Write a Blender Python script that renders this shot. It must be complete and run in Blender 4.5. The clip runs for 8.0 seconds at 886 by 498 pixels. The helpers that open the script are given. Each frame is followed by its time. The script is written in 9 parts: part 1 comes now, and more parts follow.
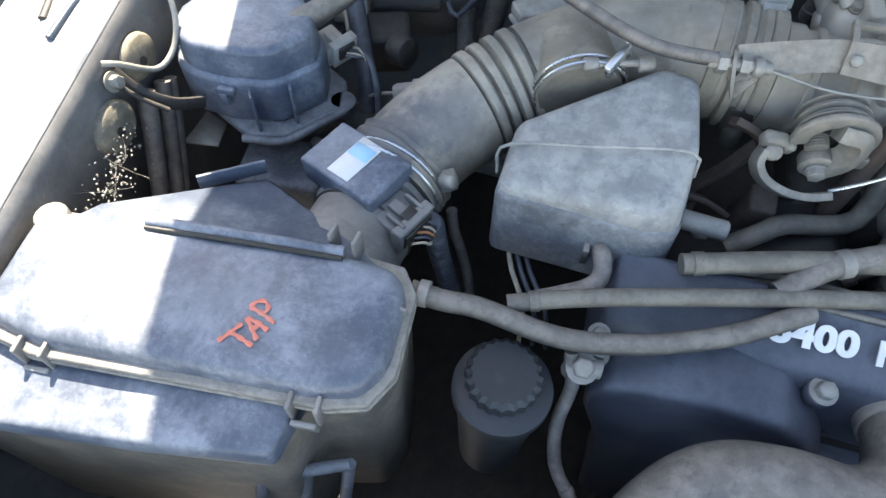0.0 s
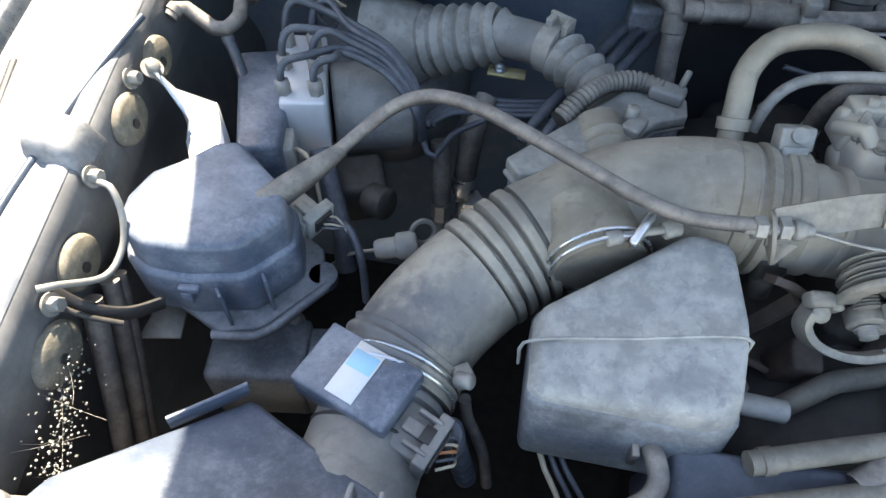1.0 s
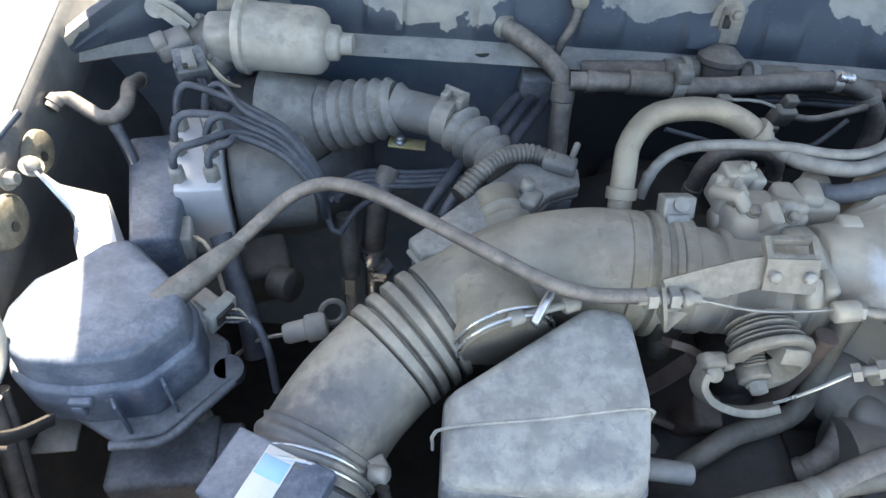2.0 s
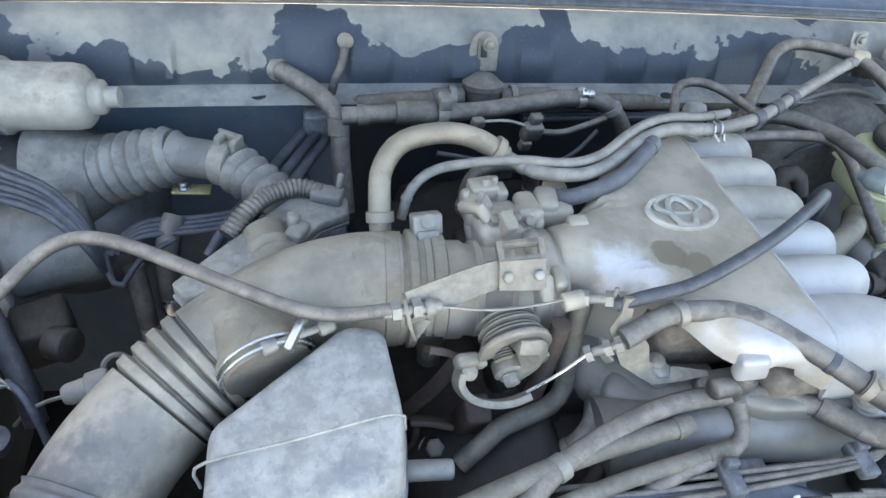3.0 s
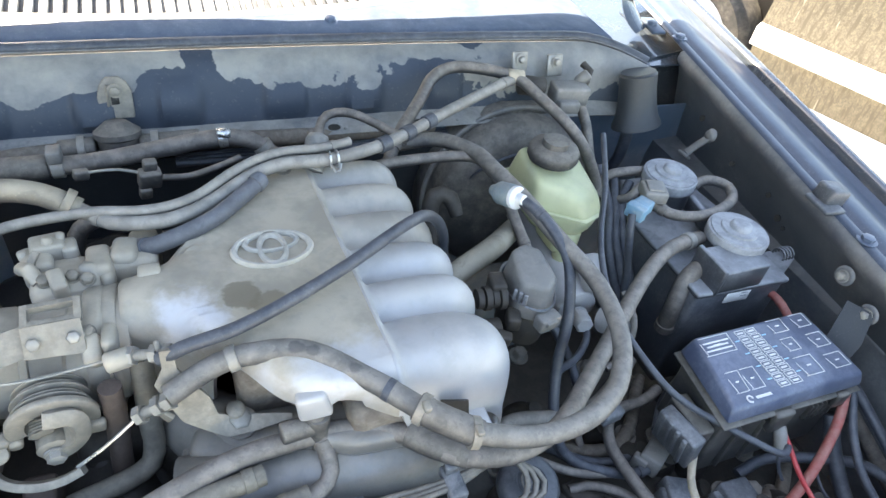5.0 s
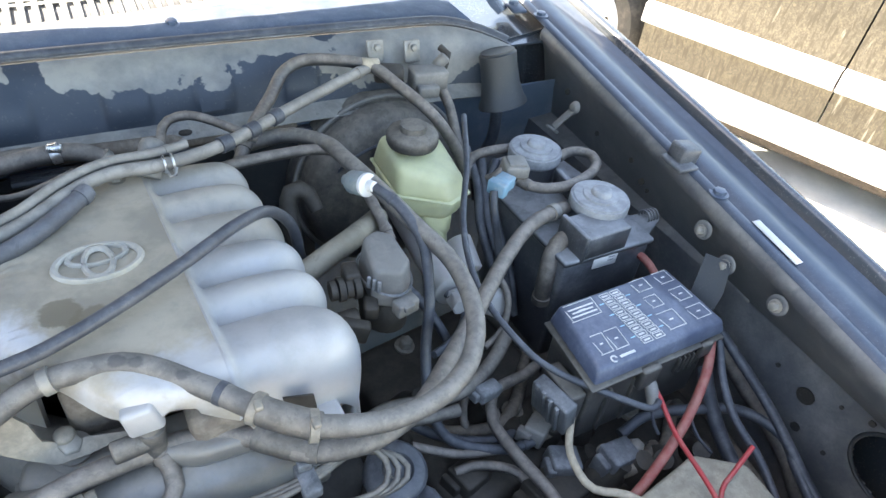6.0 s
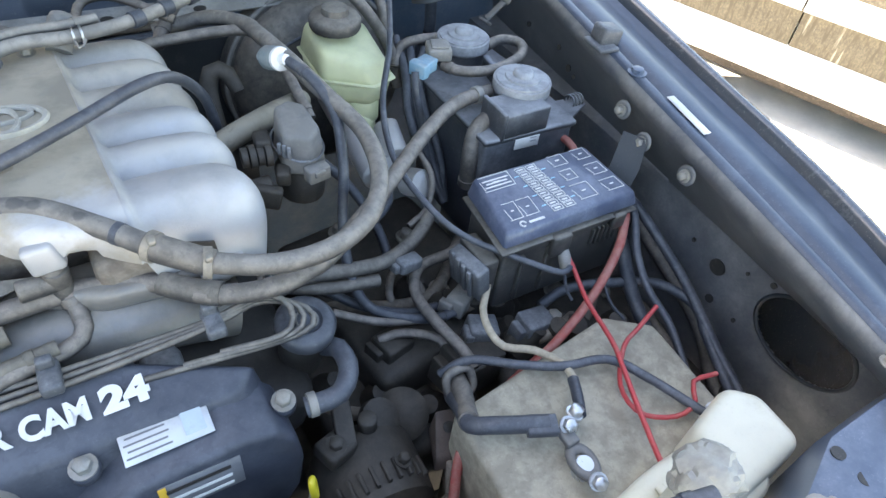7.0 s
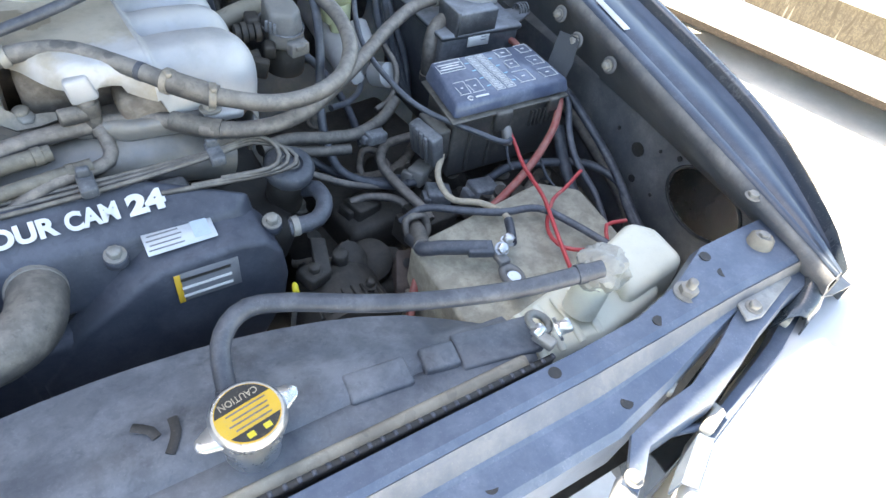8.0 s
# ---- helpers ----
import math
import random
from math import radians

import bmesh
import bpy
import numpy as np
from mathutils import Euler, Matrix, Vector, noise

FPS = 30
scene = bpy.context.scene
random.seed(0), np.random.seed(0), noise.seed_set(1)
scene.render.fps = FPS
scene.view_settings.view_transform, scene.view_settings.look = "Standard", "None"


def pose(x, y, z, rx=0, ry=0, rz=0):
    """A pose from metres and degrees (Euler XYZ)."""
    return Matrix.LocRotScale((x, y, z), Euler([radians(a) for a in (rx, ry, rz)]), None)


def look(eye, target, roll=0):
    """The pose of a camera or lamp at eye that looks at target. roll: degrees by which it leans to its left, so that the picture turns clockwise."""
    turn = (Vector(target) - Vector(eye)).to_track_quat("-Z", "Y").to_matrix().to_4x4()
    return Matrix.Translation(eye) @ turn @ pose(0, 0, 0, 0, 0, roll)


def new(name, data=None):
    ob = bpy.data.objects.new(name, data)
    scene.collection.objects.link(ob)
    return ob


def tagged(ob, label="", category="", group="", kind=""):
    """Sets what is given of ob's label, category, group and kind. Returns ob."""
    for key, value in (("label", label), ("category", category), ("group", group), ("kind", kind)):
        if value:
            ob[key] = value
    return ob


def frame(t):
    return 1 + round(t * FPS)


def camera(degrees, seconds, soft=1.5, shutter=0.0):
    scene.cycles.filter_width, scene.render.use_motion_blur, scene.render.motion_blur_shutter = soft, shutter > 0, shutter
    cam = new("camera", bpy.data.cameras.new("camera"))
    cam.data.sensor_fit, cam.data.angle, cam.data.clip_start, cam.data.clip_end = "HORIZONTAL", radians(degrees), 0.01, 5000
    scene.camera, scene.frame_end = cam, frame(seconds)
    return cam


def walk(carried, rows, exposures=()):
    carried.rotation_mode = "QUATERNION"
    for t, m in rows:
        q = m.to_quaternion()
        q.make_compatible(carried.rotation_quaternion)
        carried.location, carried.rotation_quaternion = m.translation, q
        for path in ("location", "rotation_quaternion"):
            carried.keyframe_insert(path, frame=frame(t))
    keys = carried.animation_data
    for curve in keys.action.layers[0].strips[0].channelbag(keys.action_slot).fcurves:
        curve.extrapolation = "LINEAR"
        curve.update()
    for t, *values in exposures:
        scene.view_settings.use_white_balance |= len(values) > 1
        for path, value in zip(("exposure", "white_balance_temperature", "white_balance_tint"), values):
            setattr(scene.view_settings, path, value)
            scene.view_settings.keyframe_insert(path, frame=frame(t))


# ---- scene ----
cam = camera(68.6, 8.0)
PATH = [
    (0, (-0.308, 0.084, 1.438), (-0.571, 1.138, -0.241), 1.8),
    (0.5, (-0.342, 0.144, 1.443), (-0.565, 1.329, -0.153), 0.3),
    (1, (-0.384, 0.205, 1.444), (-0.509, 1.402, -0.153), 2.6),
    (1.2, (-0.398, 0.216, 1.443), (-0.495, 1.415, -0.154), 4.2),
    (2.3, (-0.354, 0.236, 1.481), (-0.152, 1.57, 0.004), 7.5),
    (2.5, (-0.339, 0.231, 1.487), (-0.063, 1.575, 0.032), 8.6),
    (3, (-0.269, 0.204, 1.496), (0.148, 1.548, 0.075), 9.4),
    (3.5, (-0.171, 0.183, 1.509), (0.328, 1.527, 0.114), 9.6),
    (4, (-0.097, 0.173, 1.511), (0.475, 1.517, 0.145), 10.7),
    (4.5, (-0.045, 0.164, 1.516), (0.585, 1.509, 0.176), 11.1),
    (4.7, (-0.024, 0.159, 1.519), (0.633, 1.503, 0.192), 10.6),
    (5.8, (0.075, 0.122, 1.505), (0.91, 1.415, 0.228), 8.7),
    (6, (0.088, 0.112, 1.511), (0.95, 1.378, 0.225), 8.1),
    (6.5, (0.105, 0.079, 1.498), (1.014, 1.283, 0.184), 7.8),
    (7, (0.126, 0.008, 1.474), (0.97, 1.162, 0.075), 8.3),
    (7.5, (0.11, -0.07, 1.476), (0.962, 1.028, 0.038), 8.4),
    (8, (0.046, -0.17, 1.484), (0.924, 0.894, 0.037), 11.0),
]
walk(cam, [(t, look(eye, target, roll)) for t, eye, target, roll in PATH], [(0.0, 2.28, 7500, 10), (1.2, 2.32, 7500, 10), (2.5, 2.7, 7850, 10), (3.2, 2.84, 7950, 10), (4.5, 2.8, 8050, 10), (6.0, 2.7, 8000, 10), (6.6, 2.64, 8000, 10), (7.5, 2.82, 8000, 10), (8.0, 2.75, 7850, 10)])

# ---- daylight: high sun behind the car's right shoulder, clear sky ----
SUN = Vector((-0.30, 0.55, 1.0)).normalized()
world = bpy.data.worlds.new("sky")
scene.world = world
world.use_nodes = True
wn = world.node_tree.nodes
sky = wn.new("ShaderNodeTexSky")
sky.sky_type = "NISHITA"
sky.sun_disc = False
sky.sun_elevation = math.asin(SUN.z)
sky.sun_rotation = math.atan2(SUN.x, SUN.y)
world.node_tree.links.new(sky.outputs[0], wn["Background"].inputs[0])
wn["Background"].inputs[1].default_value = 0.13
sun_data = bpy.data.lights.new("sun", "SUN")
sun_data.energy = 4.5
sun_data.angle = radians(0.55)
sun_data.color = (1.0, 0.95, 0.87)
sun = new("sun", sun_data)
sun.matrix_world = look(SUN * 10, (0, 0, 0))

# ---- materials ----
DUST = (0.36, 0.31, 0.24)


def grime(name, base, dust=DUST, amount=0.5, up=0.4, rough=0.6, metal=0.0, scale=22.0, fine=260.0, bump=0.12, blotch=None, edge=0.26, coat=0.0, spots=(), speck=0.22):
    """A surface under dust: dust lies in patches; upward faces paler, for dust and for sky light; fine grain; slow
    shifts of tone.
    """
    m = bpy.data.materials.new(name)
    m.use_nodes = True
    n, l = m.node_tree.nodes, m.node_tree.links
    b = n["Principled BSDF"]
    tc = n.new("ShaderNodeTexCoord")

    def noisy(s, detail, rough_=0.6, warp=0.0):
        q = n.new("ShaderNodeTexNoise")
        q.inputs["Scale"].default_value, q.inputs["Detail"].default_value, q.inputs["Roughness"].default_value = s, detail, rough_
        q.inputs["Distortion"].default_value = warp
        l.new(tc.outputs["Object"], q.inputs["Vector"])
        return q.outputs["Fac"]

    def calc(op, a, c):
        q = n.new("ShaderNodeMath")
        q.operation = op
        for k, v in enumerate((a, c)):
            if isinstance(v, (int, float)):
                q.inputs[k].default_value = v
            else:
                l.new(v, q.inputs[k])
        return q.outputs[0]

    def mixed(fac, a, c):
        q = n.new("ShaderNodeMix")
        q.data_type = "RGBA"
        for sock, v in ((q.inputs["Factor"], fac), (q.inputs["A"], a), (q.inputs["B"], c)):
            if isinstance(v, (int, float)):
                sock.default_value = v
            elif isinstance(v, tuple):
                sock.default_value = (*v, 1)
            else:
                l.new(v, sock)
        return q.outputs["Result"]

    big, small, slow = noisy(scale, 8, 0.66, 0.25), noisy(fine, 4), noisy(scale * 0.23, 3)
    geo = n.new("ShaderNodeNewGeometry")
    sep = n.new("ShaderNodeSeparateXYZ")
    l.new(geo.outputs["Normal"], sep.inputs[0])
    # paler with upward normal: settled dust plus sky light put into the colour
    lift = calc("MULTIPLY", sep.outputs["Z"], up * 0.35)
    level = calc("ADD", calc("ADD", big, lift), calc("MULTIPLY", calc("SUBTRACT", small, 0.5), speck))
    mask = n.new("ShaderNodeMapRange")
    mask.interpolation_type = "SMOOTHSTEP"
    cut = 0.5 + (0.5 - amount) * 0.7
    mask.inputs["From Min"].default_value, mask.inputs["From Max"].default_value = cut - edge * 0.62, cut + edge * 0.62
    l.new(level, mask.inputs["Value"])
    film = calc("ADD", calc("MULTIPLY", sep.outputs["Z"], up * 0.22), amount * 0.9)
    rub = n.new("ShaderNodeMapRange")
    rub.inputs["From Min"].default_value, rub.inputs["From Max"].default_value = 0.585, 0.625
    l.new(noisy(scale * 5.5, 3, 0.55, 0.6), rub.inputs["Value"])
    grit = n.new("ShaderNodeMapRange")
    grit.inputs["From Min"].default_value, grit.inputs["From Max"].default_value = 0.62, 0.70
    l.new(noisy(fine * 1.9, 2), grit.inputs["Value"])
    laid = calc("ADD", calc("MULTIPLY", mask.outputs["Result"], 0.5), calc("MULTIPLY", film, 0.5))
    laid = calc("MULTIPLY", laid, calc("SUBTRACT", 1.0, calc("MULTIPLY", rub.outputs["Result"], 0.2)))
    level2 = n.new("ShaderNodeClamp")
    l.new(calc("ADD", laid, calc("MULTIPLY", grit.outputs["Result"], 0.16)), level2.inputs["Value"])
    dusty = level2.outputs["Result"]
    tone = mixed(slow, tuple(c * 0.6 for c in base), tuple(min(1, c * 1.5) for c in base))
    if blotch:
        spot = n.new("ShaderNodeMapRange")
        spot.inputs["From Min"].default_value, spot.inputs["From Max"].default_value = 0.54, 0.6
        l.new(noisy(scale * 0.6, 6), spot.inputs["Value"])
        tone = mixed(spot.outputs["Result"], tone, blotch)
    patch = n.new("ShaderNodeMapRange")
    patch.interpolation_type = "SMOOTHSTEP"
    patch.inputs["From Min"].default_value, patch.inputs["From Max"].default_value = 0.36, 0.64
    l.new(noisy(scale * 2.3, 6, 0.62), patch.inputs["Value"])
    dirt = mixed(patch.outputs["Result"], tuple(c * 0.78 for c in dust), tuple(min(1, c * 1.2) for c in dust))
    coloured = mixed(calc("MULTIPLY", dusty, 0.88), tone, dirt)
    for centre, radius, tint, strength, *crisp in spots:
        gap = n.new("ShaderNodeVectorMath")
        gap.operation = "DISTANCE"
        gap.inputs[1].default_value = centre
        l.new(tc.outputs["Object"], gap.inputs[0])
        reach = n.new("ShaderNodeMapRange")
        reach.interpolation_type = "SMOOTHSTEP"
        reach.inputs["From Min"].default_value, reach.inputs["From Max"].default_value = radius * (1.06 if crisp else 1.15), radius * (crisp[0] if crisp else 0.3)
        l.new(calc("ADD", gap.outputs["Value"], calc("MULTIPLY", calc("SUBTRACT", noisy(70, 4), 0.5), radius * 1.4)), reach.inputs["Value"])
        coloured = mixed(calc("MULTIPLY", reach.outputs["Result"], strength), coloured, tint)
    l.new(coloured, b.inputs["Base Color"])
    l.new(calc("ADD", calc("MULTIPLY", dusty, max(0.0, 0.62 - rough)), calc("ADD", calc("MULTIPLY", calc("SUBTRACT", big, 0.5), 0.15), rough)), b.inputs["Roughness"])
    if metal:
        l.new(calc("MULTIPLY", calc("SUBTRACT", 1.0, dusty), metal), b.inputs["Metallic"])
    b.inputs["Coat Weight"].default_value = coat
    bp = n.new("ShaderNodeBump")
    bp.inputs["Strength"].default_value, bp.inputs["Distance"].default_value = bump * 0.8, 0.003
    l.new(calc("ADD", small, calc("MULTIPLY", big, 0.6)), bp.inputs["Height"])
    l.new(bp.outputs[0], b.inputs["Normal"])
    return m


PAINT = grime("dark_slate_paint", (0.028, 0.04, 0.055), dust=(0.22, 0.22, 0.21), amount=0.12, up=0.2, rough=0.22, scale=8, bump=0.03, coat=1.0, edge=0.3)
APRON = grime("sooty_dark_paint", (0.06, 0.07, 0.086), dust=(0.27, 0.265, 0.255), amount=0.46, up=0.6, rough=0.32, scale=9, bump=0.05, edge=0.3, coat=0.25)
RAILPAINT = grime("glossy_slate_rail_paint", (0.030, 0.048, 0.078), dust=(0.26, 0.29, 0.33), amount=0.14, up=0.0, rough=0.36, scale=14, bump=0.02, edge=0.6, coat=0.12)
# same rail paint for the sunlit side: dustier, and paled to carry sun glare
RAILSUN = grime("dusty_sunlit_rail_paint", (0.07, 0.095, 0.13), dust=(0.40, 0.39, 0.37), amount=0.5, up=0.2, rough=0.4, scale=14, bump=0.04, edge=0.5)
TANPAINT = grime("tan_dusted_paint", (0.07, 0.1, 0.15), dust=(0.33, 0.3, 0.255), amount=0.46, up=0.0, rough=0.5, scale=10, bump=0.05, edge=0.5)
FIREPAINT = grime("slate_blue_firewall_paint", (0.085, 0.14, 0.215), dust=(0.33, 0.335, 0.33), amount=0.36, up=0.2, rough=0.42, scale=8, bump=0.04, edge=0.3)
GUTTER = grime("bare_gutter_paint", (0.022, 0.027, 0.032), dust=(0.16, 0.15, 0.135), amount=0.16, up=0.0, rough=0.5, scale=18, bump=0.05, edge=0.3)
RAIL = grime("worn_rail_paint", (0.058, 0.086, 0.135), dust=(0.34, 0.37, 0.41), amount=0.2, up=0.1, rough=0.3, scale=16, bump=0.03, edge=0.6, coat=0.2)
COWLTOP = grime("dusty_cowl_lip", (0.16, 0.18, 0.2), dust=(0.38, 0.37, 0.34), amount=0.55, up=0.1, rough=0.5, scale=20, bump=0.06)
PLASTIC = grime("dusty_black_plastic", (0.032, 0.038, 0.047), dust=(0.4, 0.41, 0.42), amount=0.36, up=0.3, rough=0.4, scale=14, bump=0.06, edge=0.32, speck=0.3)
BOXTOP = grime("dusty_filter_lid", (0.028, 0.046, 0.08), dust=(0.37, 0.395, 0.43), amount=0.42, up=0.15, rough=0.24, scale=15, bump=0.06, edge=0.24)
FRONTDIRT = grime("dirt_stained_plastic", (0.05, 0.052, 0.056), dust=(0.30, 0.245, 0.175), amount=0.5, up=0.1, rough=0.5, scale=16, bump=0.08, edge=0.4)
BOOTGREY = grime("dust_grey_boot_rubber", (0.07, 0.072, 0.075), dust=(0.38, 0.36, 0.32), amount=0.55, up=0.8, rough=0.55, scale=20, bump=0.07, edge=0.5)
RIMDUST = grime("dust_caked_rim", (0.08, 0.085, 0.095), dust=(0.33, 0.30, 0.25), amount=0.6, up=0.2, rough=0.5, scale=40, bump=0.08)
# strong up: grey tops stand in for grazing sky reflection, with some dust
CANISTER = grime("dusty_sky_sheen_canister", (0.020, 0.024, 0.031), dust=(0.34, 0.355, 0.38), amount=0.2, up=1.6, rough=0.32, scale=13, bump=0.06, edge=0.42, coat=0.3)
GREYBOX = grime("dust_grey_plastic", (0.075, 0.08, 0.088), dust=(0.34, 0.32, 0.285), amount=0.44, up=0.6, rough=0.45, scale=9, bump=0.07, edge=0.55)
SHELLGREY = grime("scuffed_dusty_plastic", (0.075, 0.095, 0.125), dust=(0.46, 0.445, 0.40), amount=0.66, up=0.2, rough=0.42, scale=22, fine=170, bump=0.07, edge=0.36, speck=0.22)
DUSTPIPE = grime("brown_dusted_pipe", (0.06, 0.057, 0.052), dust=(0.25, 0.225, 0.18), amount=0.46, up=0.8, rough=0.55, scale=26, bump=0.08, edge=0.4)
# high up on rubber and hoses: pale tops, dark sides, partly painted sky light
RUBBER = grime("dusty_rubber", (0.022, 0.024, 0.028), dust=(0.28, 0.25, 0.21), amount=0.32, up=1.2, rough=0.5, scale=30, bump=0.08, edge=0.45)
TANRUB = grime("tan_dust_rubber", (0.04, 0.04, 0.042), dust=(0.39, 0.345, 0.265), amount=0.42, up=1.5, rough=0.55, scale=8, bump=0.07, edge=0.5)
DUCTRUB = grime("tan_dust_duct_rubber", (0.04, 0.04, 0.042), dust=(0.44, 0.395, 0.315), amount=0.42, up=1.5, rough=0.55, scale=8, bump=0.07, edge=0.5, spots=(((-0.445, 0.420, 1.04), 0.055, (0.085, 0.09, 0.1), 0.8), ((-0.398, 0.452, 1.05), 0.04, (0.11, 0.115, 0.125), 0.6), ((-0.365, 0.535, 1.07), 0.03, (0.13, 0.13, 0.125), 0.4), ((-0.262, 0.545, 1.10), 0.03, (0.16, 0.15, 0.13), 0.4)))
HOSE = grime("grey_dust_hose", (0.028, 0.03, 0.035), dust=(0.315, 0.275, 0.235), amount=0.36, up=1.2, rough=0.46, scale=34, bump=0.07, edge=0.45)
SCUFFHOSE = grime("scuffed_dust_hose", (0.04, 0.042, 0.046), dust=(0.30, 0.275, 0.24), amount=0.4, up=1.0, rough=0.46, scale=30, bump=0.07, edge=0.45, spots=(((0.066, 0.469, 1.131), 0.0082, (0.05, 0.05, 0.053), 0.6, 0.75), ((0.078, 0.464, 1.130), 0.0075, (0.05, 0.05, 0.053), 0.6, 0.75), ((0.104, 0.443, 1.1265), 0.0085, (0.05, 0.05, 0.053), 0.6, 0.75)))
PALEHOSE = grime("pale_dust_hose", (0.09, 0.09, 0.092), dust=(0.37, 0.345, 0.305), amount=0.5, up=1.0, rough=0.48, scale=18, bump=0.05, edge=0.6)
BLUEHOSE = grime("blue_dust_hose", (0.04, 0.045, 0.056), dust=(0.25, 0.26, 0.28), amount=0.36, up=0.5, rough=0.42, scale=16, bump=0.05, edge=0.6)
CABLE = grime("dark_cable", (0.024, 0.03, 0.042), dust=(0.24, 0.25, 0.27), amount=0.22, up=0.35, rough=0.36, scale=30, bump=0.05, edge=0.6)
ALLOY = grime("dusty_cast_alloy", (0.50, 0.515, 0.54), dust=(0.42, 0.385, 0.33), amount=0.36, up=0.35, rough=0.46, metal=0.5, scale=9, fine=500, bump=0.10, edge=0.5)
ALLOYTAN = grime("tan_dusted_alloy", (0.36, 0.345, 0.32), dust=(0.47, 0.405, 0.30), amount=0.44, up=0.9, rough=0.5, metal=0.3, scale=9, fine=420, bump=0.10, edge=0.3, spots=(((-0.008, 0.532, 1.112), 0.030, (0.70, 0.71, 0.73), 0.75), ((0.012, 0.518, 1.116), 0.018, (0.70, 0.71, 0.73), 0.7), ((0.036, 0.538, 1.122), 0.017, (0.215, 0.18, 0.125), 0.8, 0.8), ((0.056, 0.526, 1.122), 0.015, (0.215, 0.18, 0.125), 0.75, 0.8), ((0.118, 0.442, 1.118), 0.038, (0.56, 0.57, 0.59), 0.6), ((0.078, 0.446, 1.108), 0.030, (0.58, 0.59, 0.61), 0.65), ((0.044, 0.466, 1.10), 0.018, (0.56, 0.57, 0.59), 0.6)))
ALLOYREAR = grime("dust_laden_cast_alloy", (0.46, 0.455, 0.45), dust=(0.42, 0.375, 0.30), amount=0.52, up=0.6, rough=0.48, metal=0.4, scale=11, fine=500, bump=0.10, edge=0.5)
CLEANALLOY = grime("clean_pale_alloy", (0.74, 0.76, 0.79), dust=(0.50, 0.48, 0.43), amount=0.2, up=0.1, rough=0.42, metal=0.25, scale=40, bump=0.05)
TANMETAL = grime("tan_dusted_steel", (0.16, 0.155, 0.145), dust=(0.35, 0.305, 0.235), amount=0.46, up=0.8, rough=0.5, metal=0.3, scale=40, bump=0.12, edge=0.4)
ALLOYDIM = grime("grimy_cast_alloy", (0.20, 0.205, 0.215), dust=(0.24, 0.21, 0.165), amount=0.46, up=0.5, rough=0.42, metal=0.7, scale=16, fine=400, bump=0.10, edge=0.34)
BADGE = grime("pale_dusted_badge", (0.50, 0.49, 0.46), dust=(0.52, 0.47, 0.38), amount=0.45, up=0.2, rough=0.4, metal=0.2, scale=40, bump=0.05)
CAPGREY = grime("dull_grey_cap", (0.14, 0.15, 0.165), dust=(0.40, 0.41, 0.42), amount=0.5, up=0.9, rough=0.42, scale=24, bump=0.05, edge=0.3)
STEEL = grime("dusty_zinc_steel", (0.33, 0.33, 0.32), dust=(0.28, 0.25, 0.20), amount=0.48, up=0.4, rough=0.4, metal=0.7, scale=40, bump=0.08)
BRIGHT = grime("clean_steel", (0.62, 0.63, 0.64), amount=0.18, up=0.2, rough=0.25, metal=0.95, scale=50, bump=0.04)
RUST = grime("rusty_iron", (0.1, 0.075, 0.06), dust=(0.27, 0.24, 0.2), amount=0.5, up=0.3, rough=0.8, scale=40, bump=0.2)
RUSTDARK = grime("rust_brown_steel", (0.045, 0.032, 0.028), dust=(0.14, 0.105, 0.085), amount=0.45, up=0.3, rough=0.7, scale=34, bump=0.15, edge=0.4)
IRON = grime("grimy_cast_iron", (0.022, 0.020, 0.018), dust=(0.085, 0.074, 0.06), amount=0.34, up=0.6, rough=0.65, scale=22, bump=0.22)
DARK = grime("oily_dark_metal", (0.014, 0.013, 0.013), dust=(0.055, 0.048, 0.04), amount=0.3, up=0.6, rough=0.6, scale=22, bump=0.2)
SHROUD = grime("dusty_fan_shroud", (0.040, 0.050, 0.068), dust=(0.25, 0.26, 0.27), amount=0.46, up=0.2, rough=0.45, scale=13, bump=0.06, edge=0.4, blotch=(0.02, 0.025, 0.035))
COVER = grime("dusty_timing_cover", (0.018, 0.025, 0.04), dust=(0.14, 0.15, 0.177), amount=0.4, up=0.45, rough=0.32, scale=11, bump=0.05, edge=0.55)
TANK = grime("yellowed_tank_plastic", (0.60, 0.62, 0.36), dust=(0.55, 0.54, 0.40), amount=0.34, up=0.25, rough=0.4, scale=14, bump=0.03, edge=0.34)
BOTTLE = grime("milky_bottle_plastic", (0.78, 0.72, 0.56), dust=(0.50, 0.44, 0.30), amount=0.32, up=-0.1, rough=0.4, scale=22, bump=0.06)
FILMWRAP = grime("crumpled_grey_film", (0.24, 0.24, 0.22), dust=(0.40, 0.37, 0.30), amount=0.4, up=0.2, rough=0.25, scale=40, bump=0.15, edge=0.4)
BATTOP = grime("dusty_battery_case", (0.15, 0.135, 0.105), dust=(0.47, 0.43, 0.335), amount=0.58, up=0.3, rough=0.7, scale=24, bump=0.08, edge=0.34)
FUSEBODY = grime("grimy_black_case", (0.02, 0.022, 0.026), dust=(0.26, 0.24, 0.205), amount=0.26, up=1.0, rough=0.4, scale=20, bump=0.06, edge=0.4)
LIDBLUE = grime("scuffed_fuse_lid", (0.045, 0.065, 0.12), dust=(0.24, 0.27, 0.33), amount=0.34, up=0.2, rough=0.26, scale=20, bump=0.03, edge=0.34, coat=0.5)
RED = grime("red_wire_sleeve", (0.48, 0.035, 0.045), dust=(0.40, 0.25, 0.2), amount=0.22, up=0.3, rough=0.4, scale=40, bump=0.04)
